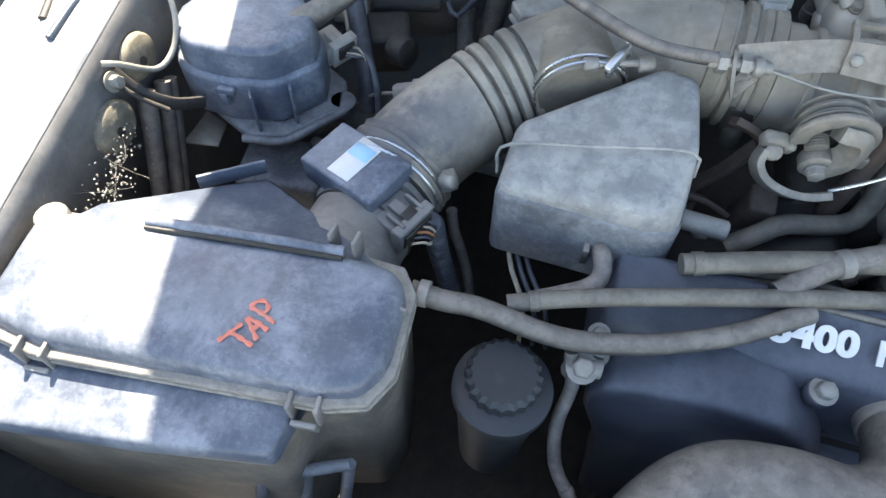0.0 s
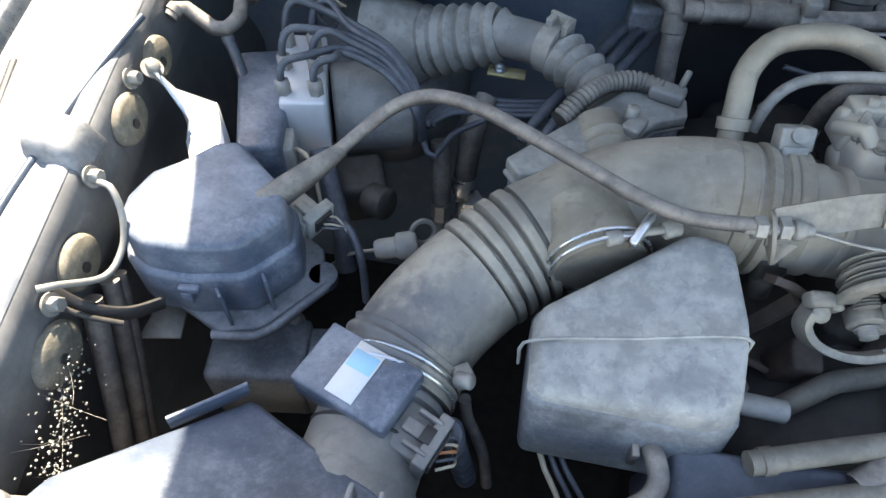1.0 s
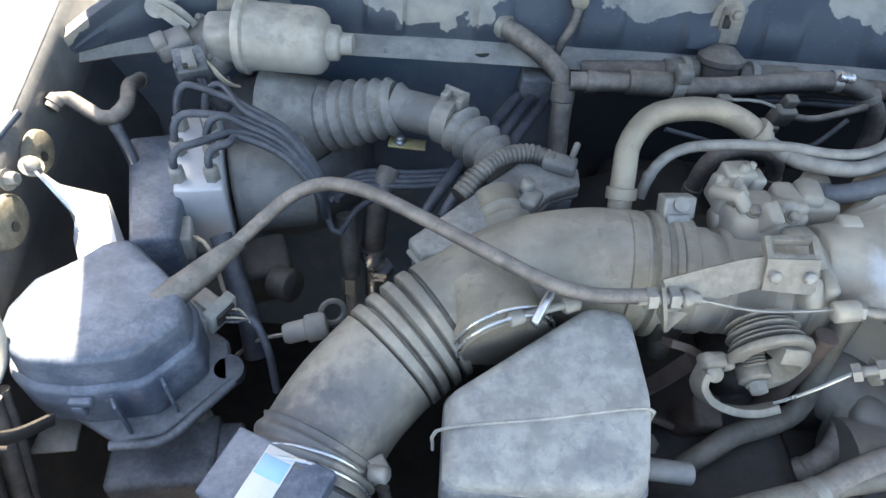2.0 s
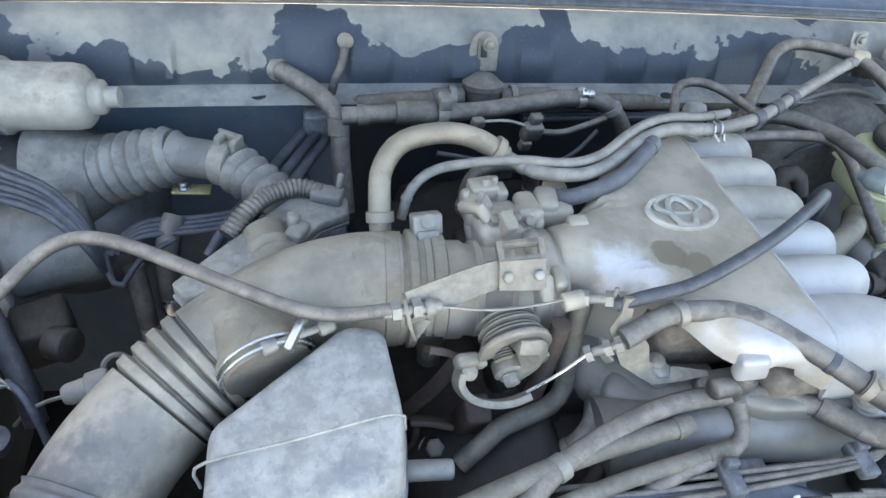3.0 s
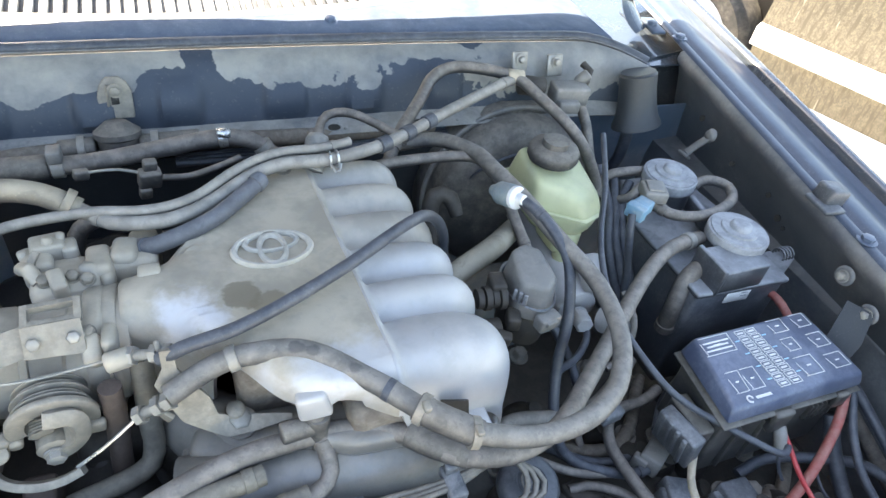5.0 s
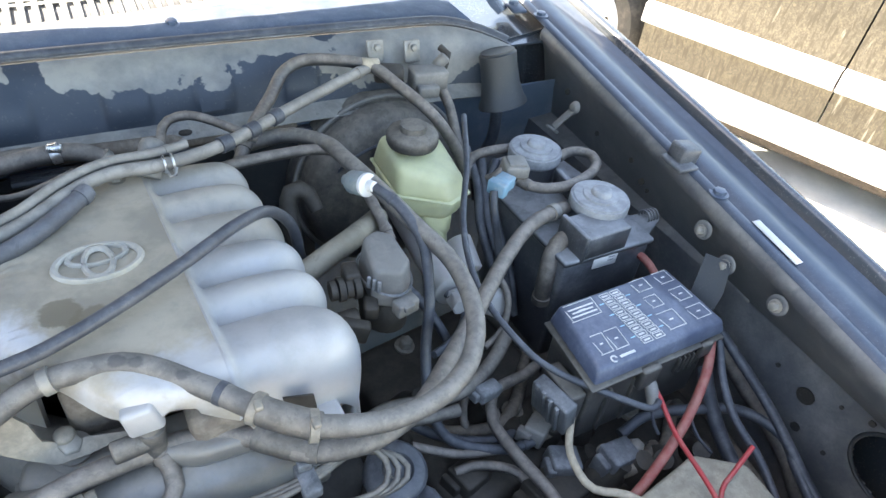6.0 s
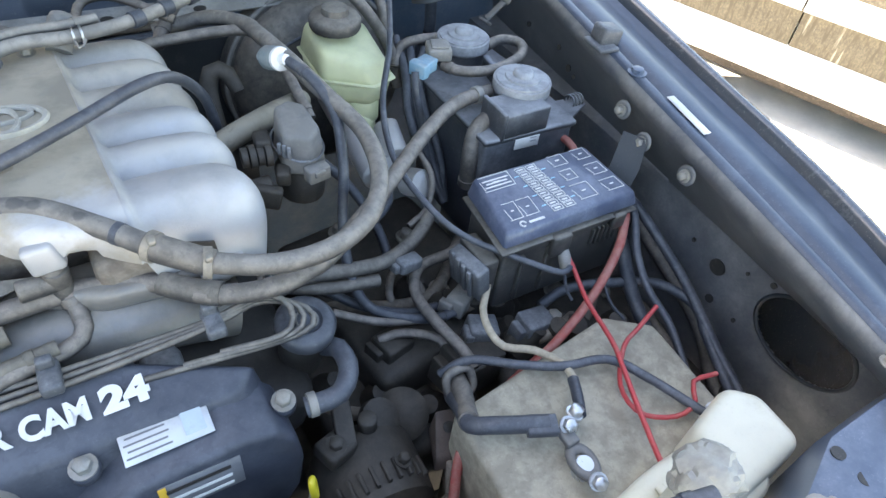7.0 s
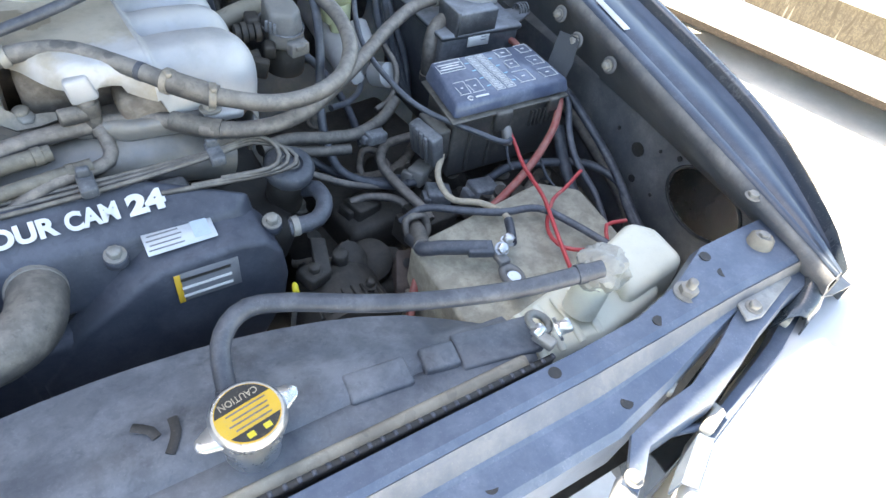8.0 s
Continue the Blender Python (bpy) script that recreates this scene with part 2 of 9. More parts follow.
REDDUST = grime("dusty_red_cable", (0.36, 0.045, 0.04), dust=(0.36, 0.22, 0.18), amount=0.4, up=0.3, rough=0.5, scale=30, bump=0.05)
WHITE = grime("white_paint_mark", (0.80, 0.80, 0.78), dust=(0.5, 0.48, 0.42), amount=0.22, up=0.1, rough=0.5, scale=60, bump=0.02)
MOTORALU = grime("grimed_motor_can", (0.34, 0.34, 0.325), dust=(0.42, 0.39, 0.33), amount=0.5, up=0.9, rough=0.45, metal=0.3, scale=26, bump=0.08, edge=0.5, blotch=(0.16, 0.15, 0.135))
PALE = grime("pale_connector", (0.38, 0.38, 0.35), dust=(0.36, 0.33, 0.27), amount=0.44, up=0.3, rough=0.5, scale=28, bump=0.06, edge=0.24)
SILVER = grime("silver_sticker", (0.62, 0.64, 0.66), dust=(0.45, 0.43, 0.38), amount=0.2, up=0.1, rough=0.35, metal=0.3, scale=40, bump=0.02)
SKYBLUE = grime("pale_blue_print", (0.30, 0.55, 0.80), amount=0.15, up=0.0, rough=0.35, scale=50, bump=0.02)
CHECKBLUE = grime("blue_grey_plastic", (0.16, 0.24, 0.28), dust=(0.36, 0.34, 0.3), amount=0.4, up=0.3, rough=0.45, scale=40, bump=0.04)
PALEBLUE = grime("faded_blue_print", (0.46, 0.55, 0.62), amount=0.2, up=0.0, rough=0.4, scale=50, bump=0.02)
YELLOW = grime("yellow_plastic", (0.85, 0.60, 0.03), amount=0.12, up=0.1, rough=0.4, scale=50, bump=0.03)
ORANGE = grime("amber_label", (0.84, 0.43, 0.03), amount=0.15, up=0.1, rough=0.45, scale=50, bump=0.02)
BLACKINK = grime("black_ink", (0.02, 0.02, 0.02), amount=0.1, up=0.0, rough=0.5, scale=50, bump=0.0)
GREYINK = grime("grey_label_ink", (0.16, 0.17, 0.19), amount=0.2, up=0.0, rough=0.5, scale=50, bump=0.0)
CHALK = grime("red_paint_pen", (0.85, 0.20, 0.13), dust=(0.6, 0.35, 0.28), amount=0.3, up=0.1, rough=0.6, scale=120, bump=0.05)
BLUECON = grime("light_blue_connector", (0.13, 0.31, 0.44), dust=(0.4, 0.4, 0.36), amount=0.36, up=0.3, rough=0.5, scale=40, bump=0.05)
WIREORANGE = grime("orange_wire_sleeve", (0.45, 0.16, 0.05), amount=0.25, up=0.2, rough=0.5, scale=60, bump=0.03)
CREAMWIRE = grime("cream_wire_sleeve", (0.52, 0.45, 0.33), dust=(0.38, 0.32, 0.24), amount=0.5, up=0.2, rough=0.6, scale=60, bump=0.08)
BRASS = grime("brassy_plate", (0.55, 0.45, 0.16), amount=0.35, up=0.3, rough=0.45, metal=0.5, scale=40, bump=0.06)
CONCRETE = grime("sunlit_concrete", (0.50, 0.49, 0.46), dust=(0.62, 0.59, 0.54), amount=0.5, up=0.2, rough=0.9, scale=1.3, fine=60, bump=0.4)
GRAVELMAT = grime("grey_asphalt", (0.09, 0.1, 0.12), dust=(0.3, 0.32, 0.36), amount=0.5, up=0.0, rough=0.9, scale=70, fine=300, bump=1.0, edge=0.1)
ROCKER = grime("dark_stippled_rocker", (0.03, 0.024, 0.02), dust=(0.12, 0.095, 0.075), amount=0.34, up=0.0, rough=0.8, scale=45, fine=70, bump=0.5, edge=0.2, speck=1.2)
# also whitens the door strip that stands in for a sunlit crease
PALEPAINT = grime("white_sill_and_glare_paint", (0.78, 0.76, 0.72), dust=(0.6, 0.54, 0.45), amount=0.2, up=0.1, rough=0.4, scale=10, bump=0.03)
TYRE = grime("dusty_tyre", (0.03, 0.03, 0.03), dust=(0.25, 0.22, 0.18), amount=0.4, up=0.1, rough=0.85, scale=14, bump=0.1)
PLAINWALL = grime("rendered_wall", (0.45, 0.42, 0.38), dust=(0.5, 0.47, 0.42), amount=0.4, up=0.0, rough=0.9, scale=3, fine=80, bump=0.2)



def peeled(name, dark, film, line, ragged):
    """A dark panel whose upper part still carries a pale peeling film; the film's lower edge is ragged."""
    m = grime(name, dark, dust=film, amount=0.16, up=0.0, rough=0.5, scale=9, fine=120, bump=0.06, edge=0.12)
    n, l = m.node_tree.nodes, m.node_tree.links
    b = n["Principled BSDF"]
    under = b.inputs["Base Color"].links[0].from_socket
    tc = n.new("ShaderNodeTexCoord")
    sep = n.new("ShaderNodeSeparateXYZ")
    l.new(tc.outputs["Object"], sep.inputs[0])
    total = sep.outputs["Z"]
    for s, k, d in ragged:
        q = n.new("ShaderNodeTexNoise")
        q.inputs["Scale"].default_value, q.inputs["Detail"].default_value = s, d
        l.new(tc.outputs["Object"], q.inputs["Vector"])
        a = n.new("ShaderNodeMath")
        a.operation = "MULTIPLY_ADD"
        l.new(q.outputs["Fac"], a.inputs[0])
        a.inputs[1].default_value = k
        l.new(total, a.inputs[2])
        total = a.outputs[0]
    off = sum(k for _, k, _ in ragged) * 0.5
    edge = n.new("ShaderNodeMapRange")
    edge.interpolation_type = "SMOOTHSTEP"
    edge.inputs["From Min"].default_value, edge.inputs["From Max"].default_value = line + off - 0.0014, line + off + 0.0014
    l.new(total, edge.inputs["Value"])
    tone = n.new("ShaderNodeTexNoise")
    tone.inputs["Scale"].default_value, tone.inputs["Detail"].default_value, tone.inputs["Roughness"].default_value = 16, 9, 0.66
    l.new(tc.outputs["Object"], tone.inputs["Vector"])
    ramp = n.new("ShaderNodeMix")
    ramp.data_type = "RGBA"
    spread = n.new("ShaderNodeMapRange")
    spread.inputs["From Min"].default_value, spread.inputs["From Max"].default_value = 0.36, 0.62
    l.new(tone.outputs["Fac"], spread.inputs["Value"])
    l.new(spread.outputs["Result"], ramp.inputs["Factor"])
    ramp.inputs["A"].default_value = (film[0] * 0.66, film[1] * 0.70, film[2] * 0.78, 1)
    ramp.inputs["B"].default_value = (*(min(1, c * 1.22) for c in film), 1)
    mix = n.new("ShaderNodeMix")
    mix.data_type = "RGBA"
    l.new(edge.outputs["Result"], mix.inputs["Factor"])
    l.new(under, mix.inputs["A"])
    l.new(ramp.outputs["Result"], mix.inputs["B"])
    l.new(mix.outputs["Result"], b.inputs["Base Color"])
    return m


def streaked(name, paint, dirt, thin):
    """Paint under stippled mud that rain has drawn down in upright streaks."""
    m = grime(name, paint, dust=dirt, amount=0.5, up=0.0, rough=0.5, scale=55, fine=150, bump=0.3, edge=0.5, speck=0.8)
    n, l = m.node_tree.nodes, m.node_tree.links
    b = n["Principled BSDF"]
    under = b.inputs["Base Color"].links[0].from_socket
    tc = n.new("ShaderNodeTexCoord")
    for across, along, lo, hi, tint in ((75, 12, 0.5, 0.62, tuple(c * 0.36 for c in dirt)), (34, 1.6, 0.66, 0.72, thin)):
        q = n.new("ShaderNodeMapping")
        q.inputs["Scale"].default_value = (across, across, along)
        l.new(tc.outputs["Object"], q.inputs["Vector"])
        w = n.new("ShaderNodeTexNoise")
        w.inputs["Scale"].default_value, w.inputs["Detail"].default_value = 1.0, 4
        l.new(q.outputs["Vector"], w.inputs["Vector"])
        r = n.new("ShaderNodeMapRange")
        r.inputs["From Min"].default_value, r.inputs["From Max"].default_value = lo, hi
        l.new(w.outputs["Fac"], r.inputs["Value"])
        mix = n.new("ShaderNodeMix")
        mix.data_type = "RGBA"
        l.new(r.outputs["Result"], mix.inputs["Factor"])
        l.new(under, mix.inputs["A"])
        mix.inputs["B"].default_value = (*tint, 1)
        under = mix.outputs["Result"]
    l.new(under, b.inputs["Base Color"])
    return m


MUD = streaked("mud_splashed_paint", (0.05, 0.043, 0.032), (0.225, 0.19, 0.13), (0.36, 0.33, 0.27))
COWL = peeled("peeling_cowl_paint", (0.026, 0.042, 0.066), (0.265, 0.255, 0.228), 1.128, ((5.0, 0.19, 1), (14.0, 0.15, 3), (55.0, 0.045, 6)))
FILM = grime("pale_dusty_film", (0.15, 0.155, 0.155), dust=(0.36, 0.345, 0.31), amount=0.58, up=0.0, rough=0.6, scale=16, bump=0.12, edge=0.3, blotch=(0.07, 0.085, 0.11))

# ---- building helpers ----
def finish(name, bm, mat, angle=50):
    bmesh.ops.remove_doubles(bm, verts=bm.verts, dist=1e-6)
    bmesh.ops.recalc_face_normals(bm, faces=bm.faces)
    lim = radians(angle)
    for f in bm.faces:
        f.smooth = True
    for e in bm.edges:
        e.smooth = len(e.link_faces) == 2 and e.calc_face_angle(0) < lim
    me = bpy.data.meshes.new(name)
    bm.to_mesh(me)
    bm.free()
    me.materials.append(mat)
    return me


def part(name, bm, mat, parent, label="", angle=50):
    ob = new(name, finish(name, bm, mat, angle))
    ob.parent = parent
    if parent.type == "EMPTY":
        ob.matrix_parent_inverse = Matrix.Translation(-parent.location)
    if label:
        ob["label"] = label
    return ob


def thing(name, at, label, category, group="", kind=""):
    ob = new(name)
    ob.location = at
    ob.empty_display_size = 0.05
    return tagged(ob, label, category, group, kind)


def solo(name, bm, mat, label, category, group="", kind="", angle=50):
    return tagged(new(name, finish(name, bm, mat, angle)), label, category, group, kind)


def spline(pts, count):
    """Evenly spaced points of a smooth curve through pts, each (x, y, z) or (x, y, z, r)."""
    p = [np.array(q, float) for q in pts]
    p = [2 * p[0] - p[1]] + p + [2 * p[-1] - p[-2]]
    dense = []
    for i in range(1, len(p) - 2):
        for k in range(14):
            u = k / 14
            a, b, c, d = p[i - 1], p[i], p[i + 1], p[i + 2]
            dense.append(0.5 * (2 * b + (c - a) * u + (2 * a - 5 * b + 4 * c - d) * u * u + (3 * b - a - 3 * c + d) * u**3))
    dense.append(p[-2])
    dense = np.array(dense)
    far = np.r_[0, np.cumsum(np.linalg.norm(np.diff(dense[:, :3], axis=0), axis=1))]
    want = np.linspace(0, far[-1], count)
    return np.stack([np.interp(want, far, dense[:, k]) for k in range(dense.shape[1])], 1), far[-1]


def sweep(bm, pts, r=0.01, n=12, step=0.012, rfun=None, flat=1.0, cap=True):
    """A round bar along a smooth curve. r, or a radius as the fourth number of each point; rfun(s, length) scales it."""
    _, length = spline(pts, 8)
    count = max(4, int(length / step) + 1)
    path, length = spline(pts, count)
    rings, side = [], None
    for i in range(count):
        a, b = path[max(i - 1, 0), :3], path[min(i + 1, count - 1), :3]
        d = Vector(b - a).normalized()
        if side is None:
            side = d.cross(Vector((0, 0, 1)))
            if side.length < 0.1:
                side = d.cross(Vector((1, 0, 0)))
        side = (side - d * side.dot(d)).normalized()
        up = side.cross(d)
        rad = (path[i, 3] if path.shape[1] > 3 else r) * (rfun(i / (count - 1) * length, length) if rfun else 1)
        c = Vector(path[i, :3])
        rings.append([bm.verts.new(c + side * (rad * math.cos(2 * math.pi * k / n)) + up * (rad * flat * math.sin(2 * math.pi * k / n))) for k in range(n)])
    for u, v in zip(rings, rings[1:]):
        for k in range(n):
            bm.faces.new((u[k], u[(k + 1) % n], v[(k + 1) % n], v[k]))
    if cap:
        bm.faces.new(rings[0][::-1])
        bm.faces.new(rings[-1])
    return bm


def ribbed(period, depth):
    return lambda s, length: 1 + depth * math.cos(2 * math.pi * s / period)


def box(bm, c, s, bev=0.003, turn=(0, 0, 0), seg=2, taper=None):
    """A box with rounded edges; taper: how much narrower its top is, in x and y."""
    m = Matrix.LocRotScale(c, Euler([radians(a) for a in turn]), None)
    made = bmesh.ops.create_cube(bm, size=1)["verts"]
    for v in made:
        k = taper if taper and v.co.z > 0 else (1, 1)
        v.co = Vector((v.co.x * s[0] * k[0], v.co.y * s[1] * k[1], v.co.z * s[2]))
    if bev:
        edges = list({e for v in made for e in v.link_edges})
        made = list({v for f in bmesh.ops.bevel(bm, geom=edges, offset=bev, segments=seg, profile=0.5, affect="EDGES")["faces"] for v in f.verts} | {v for v in made if v.is_valid})
    bmesh.ops.transform(bm, matrix=m, verts=made)
    return bm


def prism(bm, poly, z0, z1, bev=0.004, seg=2, m=None, top=None):
    """A slab over a plan outline; top: another outline, or heights, of its upper face."""
    low = [bm.verts.new((x, y, z0)) for x, y in poly]
    if top is None:
        up = [bm.verts.new((x, y, z1)) for x, y in poly]
    elif isinstance(top[0], (int, float)):
        up = [bm.verts.new((x, y, h)) for (x, y), h in zip(poly, top)]
    else:
        up = [bm.verts.new((*p, z1) if len(p) == 2 else p) for p in top]
    k = len(poly)
    faces = [bm.faces.new(low[::-1]), bm.faces.new(up)]
    for i in range(k):
        faces.append(bm.faces.new((low[i], low[(i + 1) % k], up[(i + 1) % k], up[i])))
    made = low + up
    if bev:
        edges = list({e for f in faces for e in f.edges})
        bmesh.ops.recalc_face_normals(bm, faces=faces)
        out = bmesh.ops.bevel(bm, geom=edges, offset=bev, segments=seg, profile=0.5, affect="EDGES")
        made = list({v for f in out["faces"] for v in f.verts} | {v for v in made if v.is_valid})
    if m is not None:
        bmesh.ops.transform(bm, matrix=m, verts=made)
    return bm


def axis_turn(axis):
    return Vector(axis).normalized().to_track_quat("Z", "Y").to_matrix().to_4x4()


def lathe(bm, prof, c, axis=(0, 0, 1), n=28, scale=(1, 1)):
    """A turned body: prof is (radius, height) from bottom to top, round an axis through c."""
    m = Matrix.Translation(c) @ axis_turn(axis)
    rings = []
    for r, h in prof:
        rings.append([bm.verts.new(m @ Vector((r * scale[0] * math.cos(2 * math.pi * k / n), r * scale[1] * math.sin(2 * math.pi * k / n), h))) for k in range(n)])
    for u, v in zip(rings, rings[1:]):
        for k in range(n):
            bm.faces.new((u[k], u[(k + 1) % n], v[(k + 1) % n], v[k]))
    bm.faces.new(rings[0][::-1])
    bm.faces.new(rings[-1])
    return bm


def rod(bm, a, b, r, n=16, bev=0.0015):
    a, b = Vector(a), Vector(b)
    h = (b - a).length
    e = min(bev, r * 0.4, h * 0.4)
    return lathe(bm, [(r - e, 0), (r, e), (r, h - e), (r - e, h)], a, b - a, n)


def hexnut(bm, p, axis, r=0.007, h=0.006, washer=1.5):
    a = Vector(axis).normalized()
    lathe(bm, [(r * washer, 0), (r * washer, h * 0.25)], p, axis, 16)
    return lathe(bm, [(r, 0), (r, h * 0.85), (r * 0.8, h)], Vector(p) + a * h * 0.25, axis, 6)


def torus(bm, c, axis, big, small, n=36, k=8, scale=(1, 1), arc=1.0):
    m = Matrix.Translation(c) @ axis_turn(axis)
    turns = n if arc >= 1 else n + 1
    rings = []
    for i in range(turns):
        a = 2 * math.pi * arc * i / n
        rings.append([bm.verts.new(m @ Vector(((big + small * math.cos(2 * math.pi * j / k)) * math.cos(a) * scale[0], (big + small * math.cos(2 * math.pi * j / k)) * math.sin(a) * scale[1], small * math.sin(2 * math.pi * j / k)))) for j in range(k)])
    for i in range(n):
        u, v = rings[i], rings[(i + 1) % turns]
        for j in range(k):
            bm.faces.new((u[j], u[(j + 1) % k], v[(j + 1) % k], v[j]))
    return bm


def band(bm, c, axis, r, width, thick=0.0015, n=32):
    """A flat clamp band round a hose."""
    w = width / 2
    return lathe(bm, [(r, -w), (r + thick, -w * 0.9), (r + thick, w * 0.9), (r, w)], c, axis, n)


def strip(bm, sections, close=False):
    """A sheet through cross sections, each a list of points."""
    rows = [[bm.verts.new(p) for p in s] for s in sections]
    for u, v in zip(rows, rows[1:]):
        for k in range(len(u) - (0 if close else 1)):
            j = (k + 1) % len(u)
            bm.faces.new((u[k], u[j], v[j], v[k]))
    return bm


def thick(ob, t, offset=-1.0):
    mod = ob.modifiers.new("thickness", "SOLIDIFY")
    mod.thickness, mod.offset = t, offset
    return ob


def lettering(name, text, at, ex, ey, size, mat, parent, label="", lift=0.0006, squeeze=1.0, weight=0.0, width=0.0):
    """Raised writing in the plane of ex (reading direction) and ey (up), starting at `at`."""
    cu = bpy.data.curves.new(name, "FONT")
    cu.body, cu.size, cu.extrude, cu.offset = text, size, lift, weight
    tmp = bpy.data.objects.new(name, cu)
    scene.collection.objects.link(tmp)
    me = bpy.data.meshes.new_from_object(tmp)
    bpy.data.objects.remove(tmp)
    if width:
        lo = min(v.co.x for v in me.vertices)
        squeeze = width / (max(v.co.x for v in me.vertices) - lo)
        me.transform(Matrix.Translation((-lo, 0, 0)))
    ex = Vector(ex).normalized()
    ey = Vector(ey)
    ey = (ey - ex * ey.dot(ex)).normalized()
    ez = ex.cross(ey)
    m = Matrix((ex * squeeze, ey, ez)).transposed().to_4x4()
    m.translation = Vector(at)
    me.transform(m)
    me.materials.clear()
    me.materials.append(mat)
    ob = new(name, me)
    ob.parent = parent
    if parent.type == "EMPTY":
        ob.matrix_parent_inverse = Matrix.Translation(-parent.location)
    if label:
        ob["label"] = label
    return ob


def blade(bm, pts, width, thin, up=(0, 0, 1), step=0.004):
    """A flat bar with square edges along a smooth curve; up: the way its width lies."""
    _, length = spline(pts, 8)
    count = max(4, int(length / step) + 1)
    path, _ = spline(pts, count)
    rows = []
    for i in range(count):
        d = Vector(path[min(i + 1, count - 1), :3] - path[max(i - 1, 0), :3]).normalized()
        u = Vector(up)
        u = (u - d * u.dot(d)).normalized()
        w = d.cross(u)
        c = Vector(path[i, :3])
        h = (path[i, 3] if path.shape[1] > 3 else width) / 2
        e = thin / 2
        rows.append([bm.verts.new(c + u * a + w * b) for a, b in ((h, e * 0.7), (h * 0.93, e), (-h * 0.93, e), (-h, e * 0.7), (-h, -e * 0.7), (-h * 0.93, -e), (h * 0.93, -e), (h, -e * 0.7))])
    for p, q in zip(rows, rows[1:]):
        for k in range(8):
            bm.faces.new((p[k], p[(k + 1) % 8], q[(k + 1) % 8], q[k]))
    bm.faces.new(rows[0][::-1])
    bm.faces.new(rows[-1])
    return bm


def arcplate(bm, c, axis, r0, r1, h, a0, a1, n=24):
    """A flat piece of a ring round an axis, from angle a0 to a1 in degrees; 0 is the car's left, 90 is up."""
    ez = Vector(axis).normalized()
    ex = (Vector((1, 0, 0)) - ez * ez.x).normalized()
    ey = ez.cross(ex)
    if ey.z < 0:
        ey = -ey
    rows = []
    for i in range(n + 1):
        a = radians(a0 + (a1 - a0) * i / n)
        d = ex * math.cos(a) + ey * math.sin(a)
        e = min(0.0008, h * 0.3)
        rows.append([bm.verts.new(Vector(c) + d * r + ez * z) for r, z in ((r0, 0), (r1 - e, 0), (r1, e), (r1, h - e), (r1 - e, h), (r0, h))])
    for p, q in zip(rows, rows[1:]):
        for k in range(6):
            bm.faces.new((p[k], p[(k + 1) % 6], q[(k + 1) % 6], q[k]))
    bm.faces.new(rows[0][::-1])
    bm.faces.new(rows[-1])
    return bm


def fresh():
    return bmesh.new()


def hose(name, pts, r, mat, label, category="hose", n=14, step=0.01, rfun=None, parts=()):
    """A hose or cable as a thing; parts: (name, builder, material, label) fitted on it."""
    if not parts and category != "hose":
        return solo(name, sweep(fresh(), pts, r, n, step, rfun), mat, label, category)
    if not parts:
        run, _ = spline([p[:3] for p in pts], 60)
        parts = [("end_bead", (lambda b, c=run[k], d=run[k + 1] - run[k]: band(b, tuple(c), tuple(d), r * 1.01, r * 1.1, r * 0.13, 16)), mat, "") for k in (3, 56)]
    t = thing(name, pts[0][:3], label, category)
    part("tube", sweep(fresh(), pts, r, n, step, rfun), mat, t)
    for pn, build, pm, pl in parts:
        bm = fresh()
        build(bm)
        part(pn, bm, pm, t, pl)
    return t


# ---- the setting: ground, bodywork round the bay ----
bm = fresh()
strip(bm, [[(x, y, 0) for x in (-120, -6, -1.2, 1.2, 6, 120)] for y in (-120, -6, 0, 6, 120)])
solo("ground", bm, CONCRETE, "pale sunlit concrete yard, dusty and uneven", "ground", kind="structure")
bm = fresh()
strip(bm, [[(x, y, 0.004) for x in np.linspace(-4.4, -0.9, 8)] for y in np.linspace(-3, 6, 10)])
solo("pavement", bm, GRAVELMAT, "grey coarse asphalt strip beside the car", "pavement", kind="structure")
# unseen wall, added only to throw shade on the ground beside the car
bm = fresh()
box(bm, (-3.3, 3.6, 1.3), (0.25, 9.0, 2.6), 0.02)
solo("shade_wall", bm, PLAINWALL, "plain unseen wall added to shade the ground beside the car", "wall", kind="structure")


def rail_z(y):
    return 1.045 + 0.098 * y


def rail_in(y, side):
    return (0.668 if side > 0 else 0.640) + 0.095 * y


